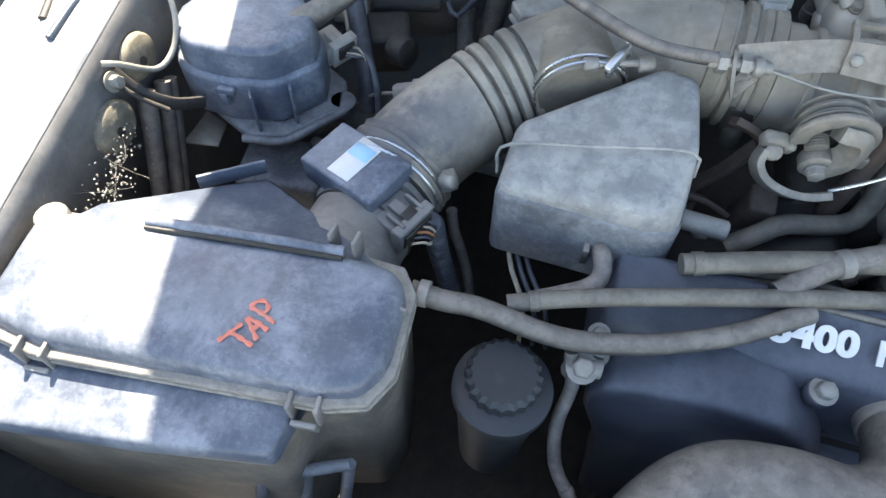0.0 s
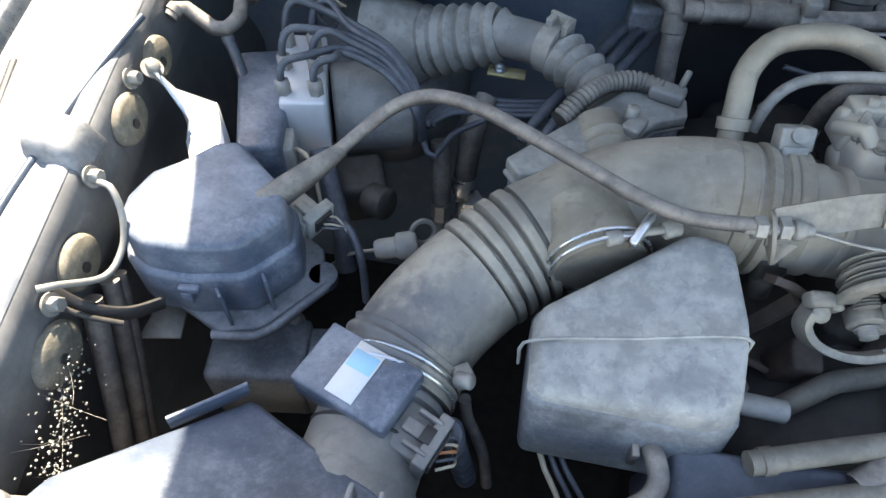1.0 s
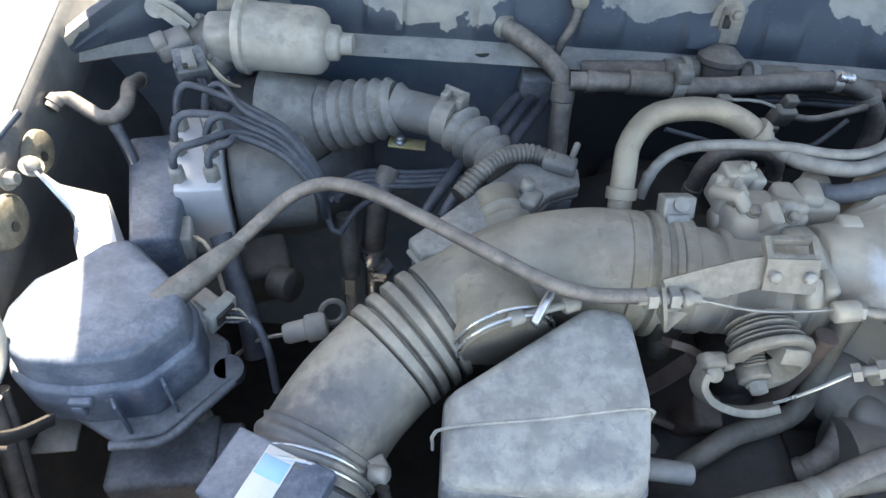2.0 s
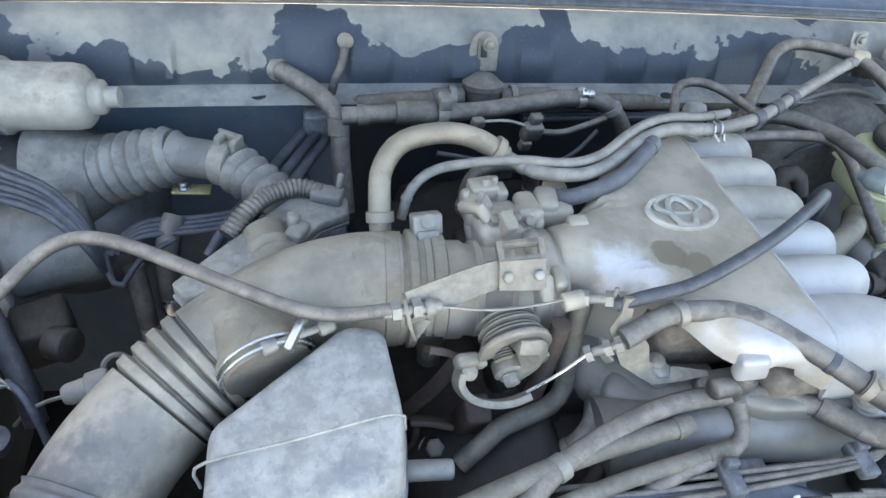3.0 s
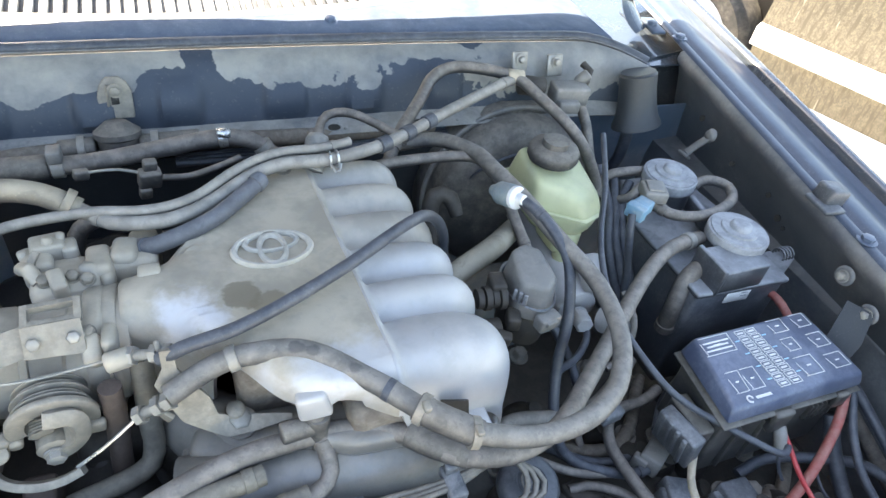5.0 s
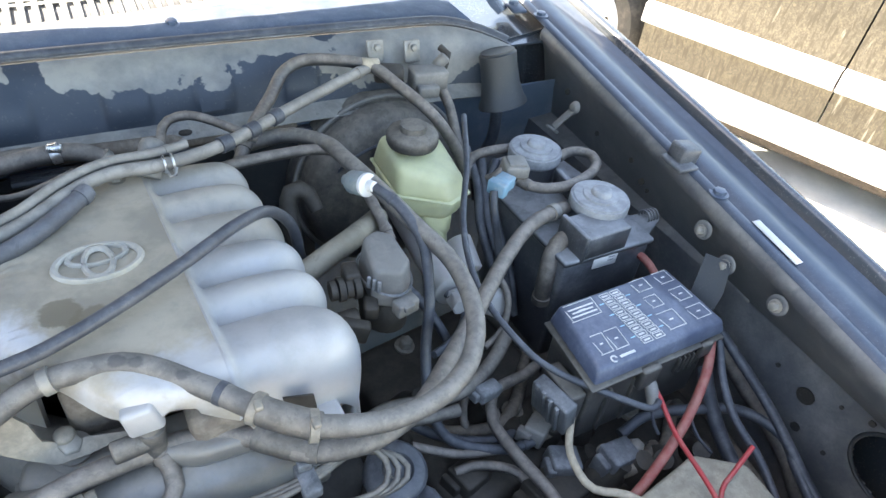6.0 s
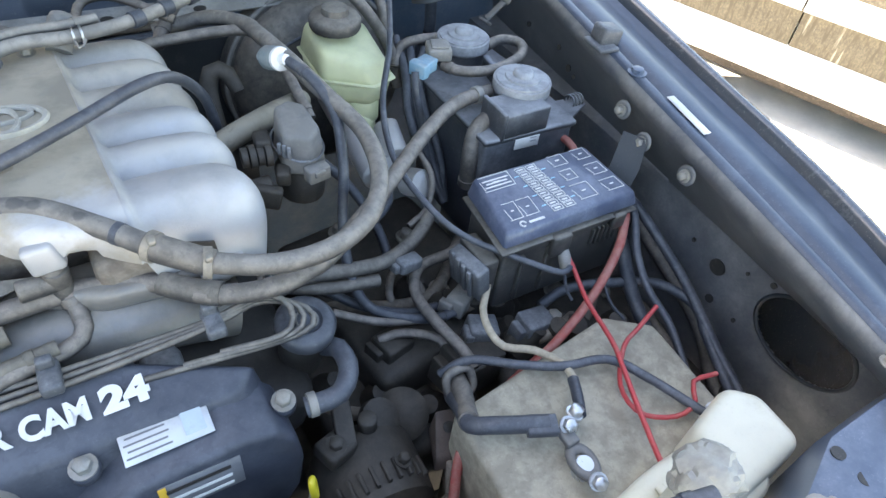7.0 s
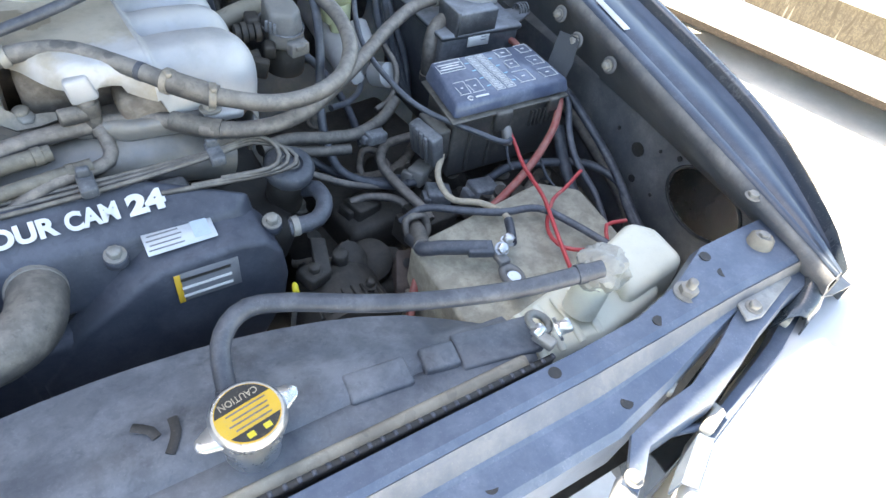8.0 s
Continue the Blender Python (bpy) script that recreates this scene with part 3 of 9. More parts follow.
def fender(side):
    """Inner fender, its flange, gutter and the outer skin as one pressed sheet."""
    name = "inner_fender"
    t = thing(name, (side * 0.8, 0.4, 0.6), "dark slate painted inner fender with dusty bolt flange", "car body", "inner fenders of the car", "structure")
    ys = [-0.045, -0.03, -0.008, 0.02, 0.04, 0.06, 0.08, 0.10, 0.12, 0.14, 0.16, 0.18, 0.20, 0.23, 0.26, 0.32, 0.4, 0.5, 0.6, 0.7, 0.8, 0.9, 1.0, 1.1]

    def wide(y):
        return float(np.interp(y, (-0.045, -0.03, -0.008, 0.02, 0.04, 0.06, 0.09, 0.12, 0.15, 0.18, 0.22, 0.26, 0.30), (0.14, 0.24, 0.38, 0.50, 0.57, 0.64, 0.74, 0.82, 0.885, 0.93, 0.97, 0.99, 1.0)))

    ay = sorted(ys + ([float(v) for v in np.linspace(0.086, 0.232, 45)] if side > 0 else []))
    secs = []
    for y in [v for v in ay if v < 0.95]:
        z, a = rail_z(y), rail_in(y, side)
        if side > 0:
            low = [(0.757, 0.30), (0.755, 0.75), (0.751, 0.88)] + [(0.751, v) for v in np.linspace(0.878, 0.980, 32)] + [(a + 0.045, 0.985), (a + 0.014, z - 0.042), (a + 0.009, z - 0.030)]
        else:
            low = [(0.72, 0.30), (0.71, 0.75), (0.70, 0.93), (a + 0.01, z - 0.09), (a - 0.003, z - 0.07)]
        secs.append([(side * p, y, q) for p, q in low + [(a - 0.002, z - 0.014), (a, z - 0.004), (a + 0.005, z)]])
    bm = strip(fresh(), secs)
    if side > 0:
        gone = [f for f in bm.faces if abs(f.calc_center_median().x - 0.751) < 0.02 and ((f.calc_center_median().y - 0.158) / 0.062) ** 2 + ((f.calc_center_median().z - 0.931) / 0.047) ** 2 < 1]
        bmesh.ops.delete(bm, geom=gone, context="FACES")
    thick(part("apron", bm, APRON, t, "sooty inner wall with bolt bosses", 50), 0.003)
    secs = []
    for y in ys:
        z, a, w = rail_z(y), rail_in(y, side), wide(y)
        secs.append([(side * (a + p * w), y, z + q) for p, q in ((0.004, 0.000), (0.007, 0.003), (0.012, 0.004), (0.018, 0.0035), (0.0205, 0.001), (0.0235, 0.0015), (0.027, 0.0045), (0.036, 0.0054), (0.046, 0.0050), (0.056, 0.0030), (0.066, -0.0008), (0.078, -0.0055), (0.090, -0.0095), (0.102, -0.0110), (0.110, -0.0080))])
    # the sunlit rail takes the copy with glare in its colour
    thick(part("flange", strip(fresh(), secs), RAILPAINT if side > 0 else RAILSUN, t, "glossy slate rail along the fender top", 50), 0.002)
    secs = []
    for y in ys:
        z, a, w = rail_z(y), rail_in(y, side), wide(y)
        secs.append([(side * (a + p * w), y, max(0.35, z + q)) for p, q in ((0.109, -0.0085), (0.113, 0.000), (0.121, 0.0045), (0.128, 0.003), (0.134, -0.004), (0.140, -0.03), (0.15, -0.12), (0.158, -0.3), (0.16, -0.55), (0.14, -0.7))])
    thick(part("fender_skin", strip(fresh(), secs), PAINT, t, "dark slate outer fender panel", 50), 0.0015)
    return t


FR = fender(1)
FL = fender(-1)


def cowl_y(x):
    k = max(0.0, (abs(x) - 0.55) / 0.11)
    return -0.02 * (x / 0.62) ** 2 - 0.045 * min(4.0, k * k)


def cowl_drop(x):
    k = max(0.0, (abs(x) - 0.55) / 0.11)
    return -0.020 * min(3.0, k * k)


xs = [-0.78, -0.72, -0.68, -0.64, -0.6, -0.57, -0.52, -0.45, -0.4, -0.3, -0.2, -0.1, 0, 0.1, 0.2, 0.3, 0.4, 0.48, 0.54, 0.57, 0.60, 0.62, 0.64, 0.66]
wide_xs = [-0.84] + xs[1:] + [0.72, 0.84]
cowl = thing("firewall", (0, 0.9, 0.6), "dusty firewall and cowl with peeling dark paint", "car body", kind="structure")
secs = [[(x, 0.905, 0.35), (x, 0.888, 0.95), (x, 0.872, 1.035), (x, 0.866, 1.056)] for x in wide_xs]
thick(part("bulkhead", strip(fresh(), secs), FIREPAINT, cowl, "slate blue bulkhead sheet"), 0.003, 1)
secs = [[(x, 0.886, 0.55), (x, 0.872 + 0.004 * math.sin(x * 40), 0.80), (x, 0.866 + 0.004 * math.sin(x * 55), 0.98), (x, 0.858, 1.046)] for x in np.linspace(-0.205, 0.36, 30)]
thick(part("insulation_pad", strip(fresh(), secs), GUTTER, cowl, "black insulation pad behind the engine"), 0.004, 1)
secs = [[(x, 0.875 + cowl_y(x) * 0.4, 1.055), (x, 0.845 + cowl_y(x) * 0.4, 1.068), (x, 0.84 + cowl_y(x) * 0.4, 1.072), (x, 0.846 + cowl_y(x) * 0.4, 1.077), (x, 0.868 + cowl_y(x) * 0.6, 1.084)] for x in xs]
thick(part("ledge", strip(fresh(), secs), FILM, cowl, "pale dusty ledge under the cowl face"), 0.002, 1)
RIBS = ((-0.415, 0.03), (-0.30, 0.028), (-0.185, 0.036), (-0.075, 0.030), (0.015, 0.034), (0.135, 0.036), (0.235, 0.034), (0.345, 0.034), (0.455, 0.03))


def swage(x):
    """How far the pressed ribs of the cowl stand out at x."""
    return 0.0095 * max(min(1.0, max(0.0, (w * 0.72 - abs(x - c)) / (w * 0.12))) for c, w in RIBS)


secs = []
for x in np.linspace(-0.76, 0.66, 330):
    f, wave = swage(x), 0.002 * math.sin(x * 21) + 0.0012 * math.sin(x * 57)
    c, d = cowl_y(x), cowl_drop(x)
    secs.append([(x, 0.868 + c * 0.6, 1.082), (x, 0.870 + c * 0.62 - f * 0.2, 1.088 + d * 0.1), (x, 0.8725 + c * 0.65 - f + wave, 1.095 + d * 0.25), (x, 0.879 + c * 0.7 - f + wave, 1.112 + d * 0.55), (x, 0.885 + c * 0.78 - f * 0.9 + wave, 1.124 + d * 0.8), (x, 0.890 + c * 0.83 - f * 0.15, 1.1315 + d * 0.95), (x, 0.8935 + c * 0.86, 1.1365 + d), (x, 0.899 + c * 0.93, 1.1425 + d), (x, 0.906 + c, 1.148 + d), (x, 0.918 + c, 1.152 + d)])
thick(part("cowl_face", strip(fresh(), secs), COWL, cowl, "dark cowl face with peeling pale film", 60), 0.002, 1)
for x in np.linspace(-0.5, 0.5, 14):
    part("weld_mark", lathe(fresh(), [(0.0028, 0), (0.0028, 0.0006), (0.002, 0.001)], (x + 0.012 * math.sin(x * 40), 0.8455 + cowl_y(x) * 0.45, 1.0768), (0, -0.35, 1), 10), FILM, cowl)
for x, y in ((-0.310, 0.850), (-0.02, 0.85), (0.19, 0.848), (0.30, 0.846)):
    part("punched_hole", lathe(fresh(), [(0.0055, 0), (0.0055, 0.001)], (x, y + cowl_y(x) * 0.45, 1.0772), (0, -0.3, 1), 16, (1.5, 0.9)), BLACKINK, cowl)
bm = sweep(fresh(), [(x, 0.930 + cowl_y(x), 1.156 + cowl_drop(x)) for x in xs[2:]], 0.0075, 10, 0.02)
part("hood_seal", bm, CABLE, cowl, "black rubber hood seal along the cowl edge")
# thin strip that draws the light line on the seal as colour
bm = sweep(fresh(), [(x, 0.921 + cowl_y(x), 1.1560 + cowl_drop(x)) for x in xs[2:]], 0.0009, 6, 0.02)
part("seal_highlight", bm, PLASTIC, cowl, "thin pale strip standing in for the highlight on the seal")


def grille_y(x):
    return 0.962 + 0.42 * x * x


secs = [[(x, 0.936 + cowl_y(x), 1.152 + cowl_drop(x)), (x, 0.945 + cowl_y(x), 1.161 + cowl_drop(x)), (x, grille_y(x) - 0.004, 1.168 + cowl_drop(x)), (x, grille_y(x), 1.170 + cowl_drop(x))] for x in xs if abs(x) < 0.63]
thick(part("cowl_panel", strip(fresh(), secs), RAIL, cowl, "grey blue cowl panel under the windscreen"), 0.002, 1)
part("bolt", hexnut(fresh(), (0.211, 0.962, 1.165), (0, -0.2, 1), 0.007, 0.005), RAIL, cowl)
grille = thing("cowl_grille", (0, 1.03, 1.18), "sunlit grey cowl air grille with narrow slots", "grille")
secs = [[(x, grille_y(x) + 0.002, 1.163), (x, grille_y(x) + 0.075, 1.172)] for x in np.linspace(-0.6, 0.6, 25)]
thick(part("tray", strip(fresh(), secs), CABLE, grille), 0.002)
slat_mesh = finish("slat", box(fresh(), (0, 0, 0), (0.0075, 0.062, 0.006), 0.0012, (7, 0, 0), 1), COWLTOP)
for k in range(76):
    x = -0.57 + 0.0152 * k
    ob = new("slat", slat_mesh)
    ob.parent, ob.matrix_parent_inverse = grille, Matrix.Translation(-grille.location)
    ob.location = (x, grille_y(x) + 0.040, 1.1755)
for a, b, dz in ((0.0, 0.011, 0.0), (0.069, 0.09, 0.008)):
    bm = strip(fresh(), [[(x, grille_y(x) + a, 1.1715 + dz), (x, grille_y(x) + a + 0.003, 1.1735 + dz), (x, grille_y(x) + b, 1.1745 + dz)] for x in np.linspace(-0.6, 0.6, 25)])
    thick(part("rim", bm, COWLTOP, grille), 0.004)
bm = strip(fresh(), [[(x, grille_y(x) + 0.09, 1.182), (x, grille_y(x) + 0.60, 1.60)] for x in np.linspace(-0.66, 0.66, 17)])
thick(solo("windscreen", bm, BLACKINK, "dark windscreen behind the cowl grille", "windscreen"), 0.005)
secs = [[(x, 0.905 + 0.25 * max(0, x - 0.66), 0.45), (x, 0.90 + 0.25 * max(0, x - 0.66), 1.05), (x, 0.90 + 0.25 * max(0, x - 0.66), 1.118)] for x in (0.64, 0.70, 0.79, 0.865)]
thick(part("corner_sheet", strip(fresh(), secs), PAINT, cowl, "dark sheet closing the rear corner"), 0.003)
secs = [[(x, 0.895, 1.112), (x, 1.0, 1.122), (x, 1.16, 1.135)] for x in (0.62, 0.70, 0.76, 0.83)]
thick(part("corner_shelf", strip(fresh(), secs), PAINT, cowl, "dark shelf behind the rear corner"), 0.003)
hg = thing("hood_lifting_arm", (0.72, 0.95, 1.1), "dark steel hood hinge arm at the rear corner", "hinge arm")
part("leaf", sweep(fresh(), [(0.722, 0.968, 1.135, 0.018), (0.712, 0.985, 1.15, 0.022), (0.700, 1.0, 1.18, 0.02), (0.700, 1.0, 1.23, 0.018)], 0.02, 10, 0.01, flat=0.25), PAINT, hg)
part("foot", box(fresh(), (0.745, 0.972, rail_z(0.972) + 0.001), (0.026, 0.05, 0.006), 0.003, (5, 0, -6)), RAILPAINT, hg)
part("bolt", hexnut(fresh(), (0.745, 0.975, rail_z(0.975)), (0, 0, 1), 0.009, 0.007), RAIL, hg)

# open hood over the bay, hinged at the cowl
hood = thing("hood", (0, 0.96, 1.18), "open dark slate hood propped high over the engine bay", "hood")
ANG = radians(60)
bm = fresh()
rows = []
for s in np.linspace(0, 0.935, 9):
    half = 0.765
    rows.append([(x, 1.0 - s * math.cos(ANG) + 0.02 * (x / 0.7) ** 2, 1.24 + s * math.sin(ANG) - 0.012 * (x / 0.7) ** 2) for x in np.linspace(-half, half + 0.035, 9)])
thick(part("panel", strip(bm, rows), PAINT, hood), 0.02)
for x in (-0.45, -0.15, 0.15, 0.45):
    bm = sweep(fresh(), [(x, 1.0 - s * math.cos(ANG) - 0.02, 1.24 + s * math.sin(ANG) - 0.012) for s in (0.06, 0.5, 0.88)], 0.022, 8, 0.1, flat=0.4)
    part("stiffener", bm, APRON, hood)

# core support across the front
core = thing("radiator_support", (0, -0.02, 0.6), "slate blue radiator support bar with tan dust on its slope", "car body", kind="structure")
prof = [(0.026, 0.90), (0.025, 0.985), (0.020, 1.002), (0.001, 1.004), (-0.005, 1.001), (-0.019, 0.984), (-0.024, 0.981), (-0.050, 0.979), (-0.056, 0.974), (-0.058, 0.93)]


def bar(x):
    rear = float(np.interp(abs(x), (0.46, 0.51, 0.536, 0.573, 0.60), (0, 0.006, 0.018, 0.034, 0.036)))
    up = 0.02 * min(1.0, max(0.0, abs(x) - 0.40) / 0.16)
    fold = min(1.0, max(0.0, abs(x) - 0.40) / 0.17)
    out = []
    for j, (y, z) in enumerate(prof):
        if j < 3:
            y += rear
        if j > 4:
            y += (-0.008 - y) * fold * 0.92
        out.append((x, y, z + up - 0.008 * (1 - min(1, abs(x) / 0.3))))
    return out


cx = [-0.72, -0.66, -0.6, -0.52, -0.46, -0.3, -0.15, 0, 0.12, 0.25, 0.38, 0.46, 0.52, 0.58, 0.64, 0.69, 0.73]
for pname, i0, i1, m_ in (("top_bar", 0, 5, RAIL), ("slope", 4, 6, TANPAINT), ("front_bar", 5, 10, RAIL)):
    thick(part(pname, strip(fresh(), [bar(x)[i0:i1] for x in cx]), m_, core, "tan dusted slope of the bar" if m_ == TANPAINT else "worn blue grey pressed steel bar", 25), 0.002, 1)
for x, y, z in ((0.285, 0.008, 1.002), (0.404, -0.036, 0.983), (0.473, 0.008, 1.0135), (0.573, 0.044, 1.0232), (0.573, 0.019, 1.0232), (0.25, -0.04, 0.979), (0.35, 0.012, 1.004)):
    part("punched_hole", lathe(fresh(), [(0.0062, 0), (0.0062, 0.0012)], (x, y, z), n=16), BLACKINK, core)
part("bolt", hexnut(fresh(), (0.522, 0.019, 1.018), (0, 0, 1), 0.0095, 0.008), STEEL, core)
part("stud", lathe(fresh(), [(0.005, 0), (0.005, 0.012), (0.004, 0.013)], (0.522, 0.019, 1.024), n=12), STEEL, core)
bm = strip(fresh(), [[(x, -0.052, 0.96), (x, -0.056, 0.5)] for x in (-0.7, 0, 0.30)])
thick(part("front_panel", bm, APRON, core), 0.003)

# engine bay floor and wheel wells
bm = strip(fresh(), [[(x, y, 0.42 + 0.05 * abs(x)) for x in (-0.78, -0.4, 0, 0.4, 0.8)] for y in (0.02, 0.4, 0.95)])
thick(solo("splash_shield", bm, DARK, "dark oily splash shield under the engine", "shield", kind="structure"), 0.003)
# ---- the right-hand side of the car: filter box, air duct, actuator, brake unit ----
fb = thing("air_filter_box", (-0.51, 0.24, 0.80), "dusty black plastic air filter box with clipped lid", "filter box")
LID = [(-0.648, 0.188), (-0.60, 0.180), (-0.41, 0.197), (-0.385, 0.205), (-0.374, 0.228), (-0.378, 0.285), (-0.392, 0.303), (-0.42, 0.304), (-0.64, 0.281), (-0.655, 0.265)]
up = [(x * 0.985 - 0.008, y * 0.985 + 0.004) for x, y in LID]
bm = prism(fresh(), LID, 1.036, 1.064, 0.009, 3, top=[(x * 0.96 - 0.0205, 0.242 + (y - 0.242) * 0.88, 1.064) for x, y in LID])
lid = part("lid", bm, BOXTOP, fb, "blue black lid with hand painted letters")
bm = fresh()
for k, (z0, z1) in enumerate(((1.0405, 1.0445), (1.0455, 1.0505))):
    prism(bm, [(-0.512 + (x + 0.512) * (1.022 - 0.006 * k), 0.242 + (y - 0.242) * (1.055 - 0.012 * k)) for x, y in LID], z0, z1, 0.0014)
part("rim", bm, RIMDUST, fb, "dust covered sealing rim")
bm = prism(fresh(), [(-0.640, 0.274), (-0.628, 0.300), (-0.528, 0.376), (-0.420, 0.318), (-0.398, 0.302), (-0.43, 0.286)], 0.975, 1.082, 0.005, 3, top=[(-0.632, 0.268, 1.062), (-0.622, 0.296, 1.052), (-0.528, 0.372, 1.024), (-0.424, 0.314, 1.044), (-0.404, 0.299, 1.054), (-0.44, 0.274, 1.066)])
part("outlet_wedge", bm, BOXTOP, fb, "angled top towards the air outlet")
bm = sweep(fresh(), [(-0.57, 0.283, 1.066), (-0.5, 0.290, 1.067), (-0.43, 0.297, 1.066)], 0.004, 8, 0.02)
part("ridge", bm, BOXTOP, fb)
part("apex_lip", blade(fresh(), [(-0.572, 0.343, 1.036), (-0.550, 0.360, 1.034), (-0.530, 0.376, 1.032)], 0.014, 0.003), BOXTOP, fb)
part("ridge_groove", sweep(fresh(), [(-0.57, 0.2785, 1.0645), (-0.5, 0.2855, 1.0655), (-0.43, 0.2925, 1.0645)], 0.0022, 6, 0.02), BLACKINK, fb)
FOOT = [(-0.660, 0.126), (-0.519, 0.1445), (-0.430, 0.160), (-0.425, 0.200), (-0.388, 0.210), (-0.375, 0.24), (-0.385, 0.30), (-0.64, 0.275)]
bm = prism(fresh(), FOOT, 1.018, 1.027, 0.004, 3,
           top=[(-0.655, 0.130, 1.034), (-0.519, 0.148, 1.034), (-0.434, 0.163, 1.034), (-0.428, 0.202, 1.041), (-0.390, 0.214, 1.041), (-0.379, 0.238, 1.041), (-0.392, 0.296, 1.041), (-0.64, 0.272, 1.041)])
part("shoulder", bm, BOXTOP, fb, "sloping shoulder below the rim")
bm = prism(fresh(), [(x * 0.992 - 0.004, y + 0.004) for x, y in FOOT], 0.80, 1.022, 0.005, 2)
part("lower_body", bm, FRONTDIRT, fb, "dirt stained black lower housing")
for x, y, z, a in ((-0.42, 0.194, 1.036, 5), (-0.600, 0.181, 1.036, 5), (-0.432, 0.305, 1.056, -8), (-0.385, 0.262, 1.038, 80)):
    c = fresh()
    for s in (-0.009, 0.009):
        box(c, (x + s * math.cos(radians(a)), y + s * math.sin(radians(a)), z + 0.008), (0.003, 0.012, 0.024), 0.001, (0, 0, a))
    box(c, (x, y - 0.007, z - 0.006), (0.017, 0.004, 0.016), 0.001, (10, 0, a))
    part("clip", c, GREYBOX, fb)
br = fresh()
for a, b_ in (((-0.455, 0.165, 0.95), (-0.40, 0.19, 0.95)), ((-0.458, 0.165, 0.95), (-0.466, 0.14, 0.87)), ((-0.428, 0.178, 0.95), (-0.435, 0.155, 0.87)), ((-0.40, 0.19, 0.95), (-0.405, 0.165, 0.87))):
    sweep(br, [a, ((a[0] + b_[0]) / 2, (a[1] + b_[1]) / 2, (a[2] + b_[2]) / 2), b_], 0.005, 8, 0.02)
part("mount_frame", br, PLASTIC, fb, "open ribbed mounting frame")
bm = fresh()
for pts in (((-0.483, 0.2135), (-0.478, 0.2210), (-0.4735, 0.2285)), ((-0.4785, 0.2215), (-0.470, 0.2190), (-0.461, 0.2160)), ((-0.4725, 0.2330), (-0.466, 0.2270), (-0.4600, 0.2205)), ((-0.4725, 0.2330), (-0.464, 0.2315), (-0.4560, 0.2285)), ((-0.4655, 0.2268), (-0.4640, 0.2290), (-0.4625, 0.2312)), ((-0.4735, 0.2410), (-0.464, 0.2385), (-0.4540, 0.2345)), ((-0.4735, 0.2410), (-0.4705, 0.2462), (-0.4650, 0.2468), (-0.4620, 0.2425), (-0.4640, 0.2385))):
    sweep(bm, [(x, y, 1.0652) for x, y in pts], 0.0017, 8, 0.0015, lambda q, n_: 0.9 + 0.25 * math.sin(q * 900), 0.35)
part("painted_letters", bm, CHALK, lid, "hand painted red letters TAP")
bm = rod(fresh(), (-0.643, 0.272, 1.02), (-0.643, 0.272, 1.06), 0.012)
part("hinge_knob", bm, GREYBOX, fb)

# air flow sensor between box and duct
ms = thing("air_flow_sensor", (-0.455, 0.355, 0.99), "grey air flow sensor with a label and wired plug", "sensor")
M0 = Vector((-0.452, 0.335, 0.995))
MD = Vector((0.16, 0.98, 0.02)).normalized()
bm = lathe(fresh(), [(0.050, -0.02), (0.047, 0.0), (0.043, 0.006), (0.043, 0.055), (0.047, 0.057), (0.047, 0.062), (0.043, 0.064), (0.043, 0.075)], M0, MD, 36)
part("barrel", bm, GREYBOX, ms)
part("ring_groove", torus(fresh(), M0 + MD * 0.030, MD, 0.0430, 0.0014, 44, 6), BLACKINK, ms)
bm = box(fresh(), (-0.457, 0.391, 1.033), (0.076, 0.05, 0.026), 0.0022, (2, -3, -24))
part("housing", bm, BOXTOP, ms, "smooth grey sensor housing")
bm = box(fresh(), (-0.458, 0.392, 1.0466), (0.022, 0.042, 0.0012), 0.0003, (2, -3, -24), 1)
st = part("sticker", bm, WHITE, ms, "small white and light blue sticker")
bm = box(fresh(), (-0.455, 0.399, 1.0475), (0.020, 0.014, 0.001), 0.0003, (2, -3, -24), 1)
part("print", bm, SKYBLUE, st)
bm = box(fresh(), (-0.416, 0.364, 1.020), (0.026, 0.034, 0.024), 0.002, (0, 8, -24))
box(bm, (-0.402, 0.358, 1.022), (0.010, 0.040, 0.028), 0.0015, (0, 8, -24))
box(bm, (-0.412, 0.363, 1.034), (0.020, 0.010, 0.005), 0.001, (0, 8, -24))
for sgn in (-1, 1):
    box(bm, (-0.408 + 0.004 * sgn, 0.361 + 0.011 * sgn, 1.0355), (0.018, 0.003, 0.006), 0.0008, (0, 8, -24))
plug = part("plug", bm, GREYBOX, ms, "dust grey wire plug")
part("plug_gap", box(fresh(), (-0.4045, 0.3600, 1.0368), (0.008, 0.012, 0.0015), 0.0004, (0, 8, -24)), BLACKINK, plug)
part("plug_gap", box(fresh(), (-0.3962, 0.3555, 1.022), (0.002, 0.030, 0.016), 0.0005, (0, 8, -24)), BLACKINK, plug)
for k, m_ in enumerate((CREAMWIRE, CABLE, WIREORANGE, CREAMWIRE, CABLE)):
    part("wire", sweep(fresh(), [(-0.397, 0.343 + 0.0055 * k, 1.022), (-0.389, 0.346 + 0.005 * k, 1.023), (-0.385, 0.352 + 0.004 * k, 1.014), (-0.388, 0.366, 1.006)], 0.0011, 6, 0.004), m_, ms)

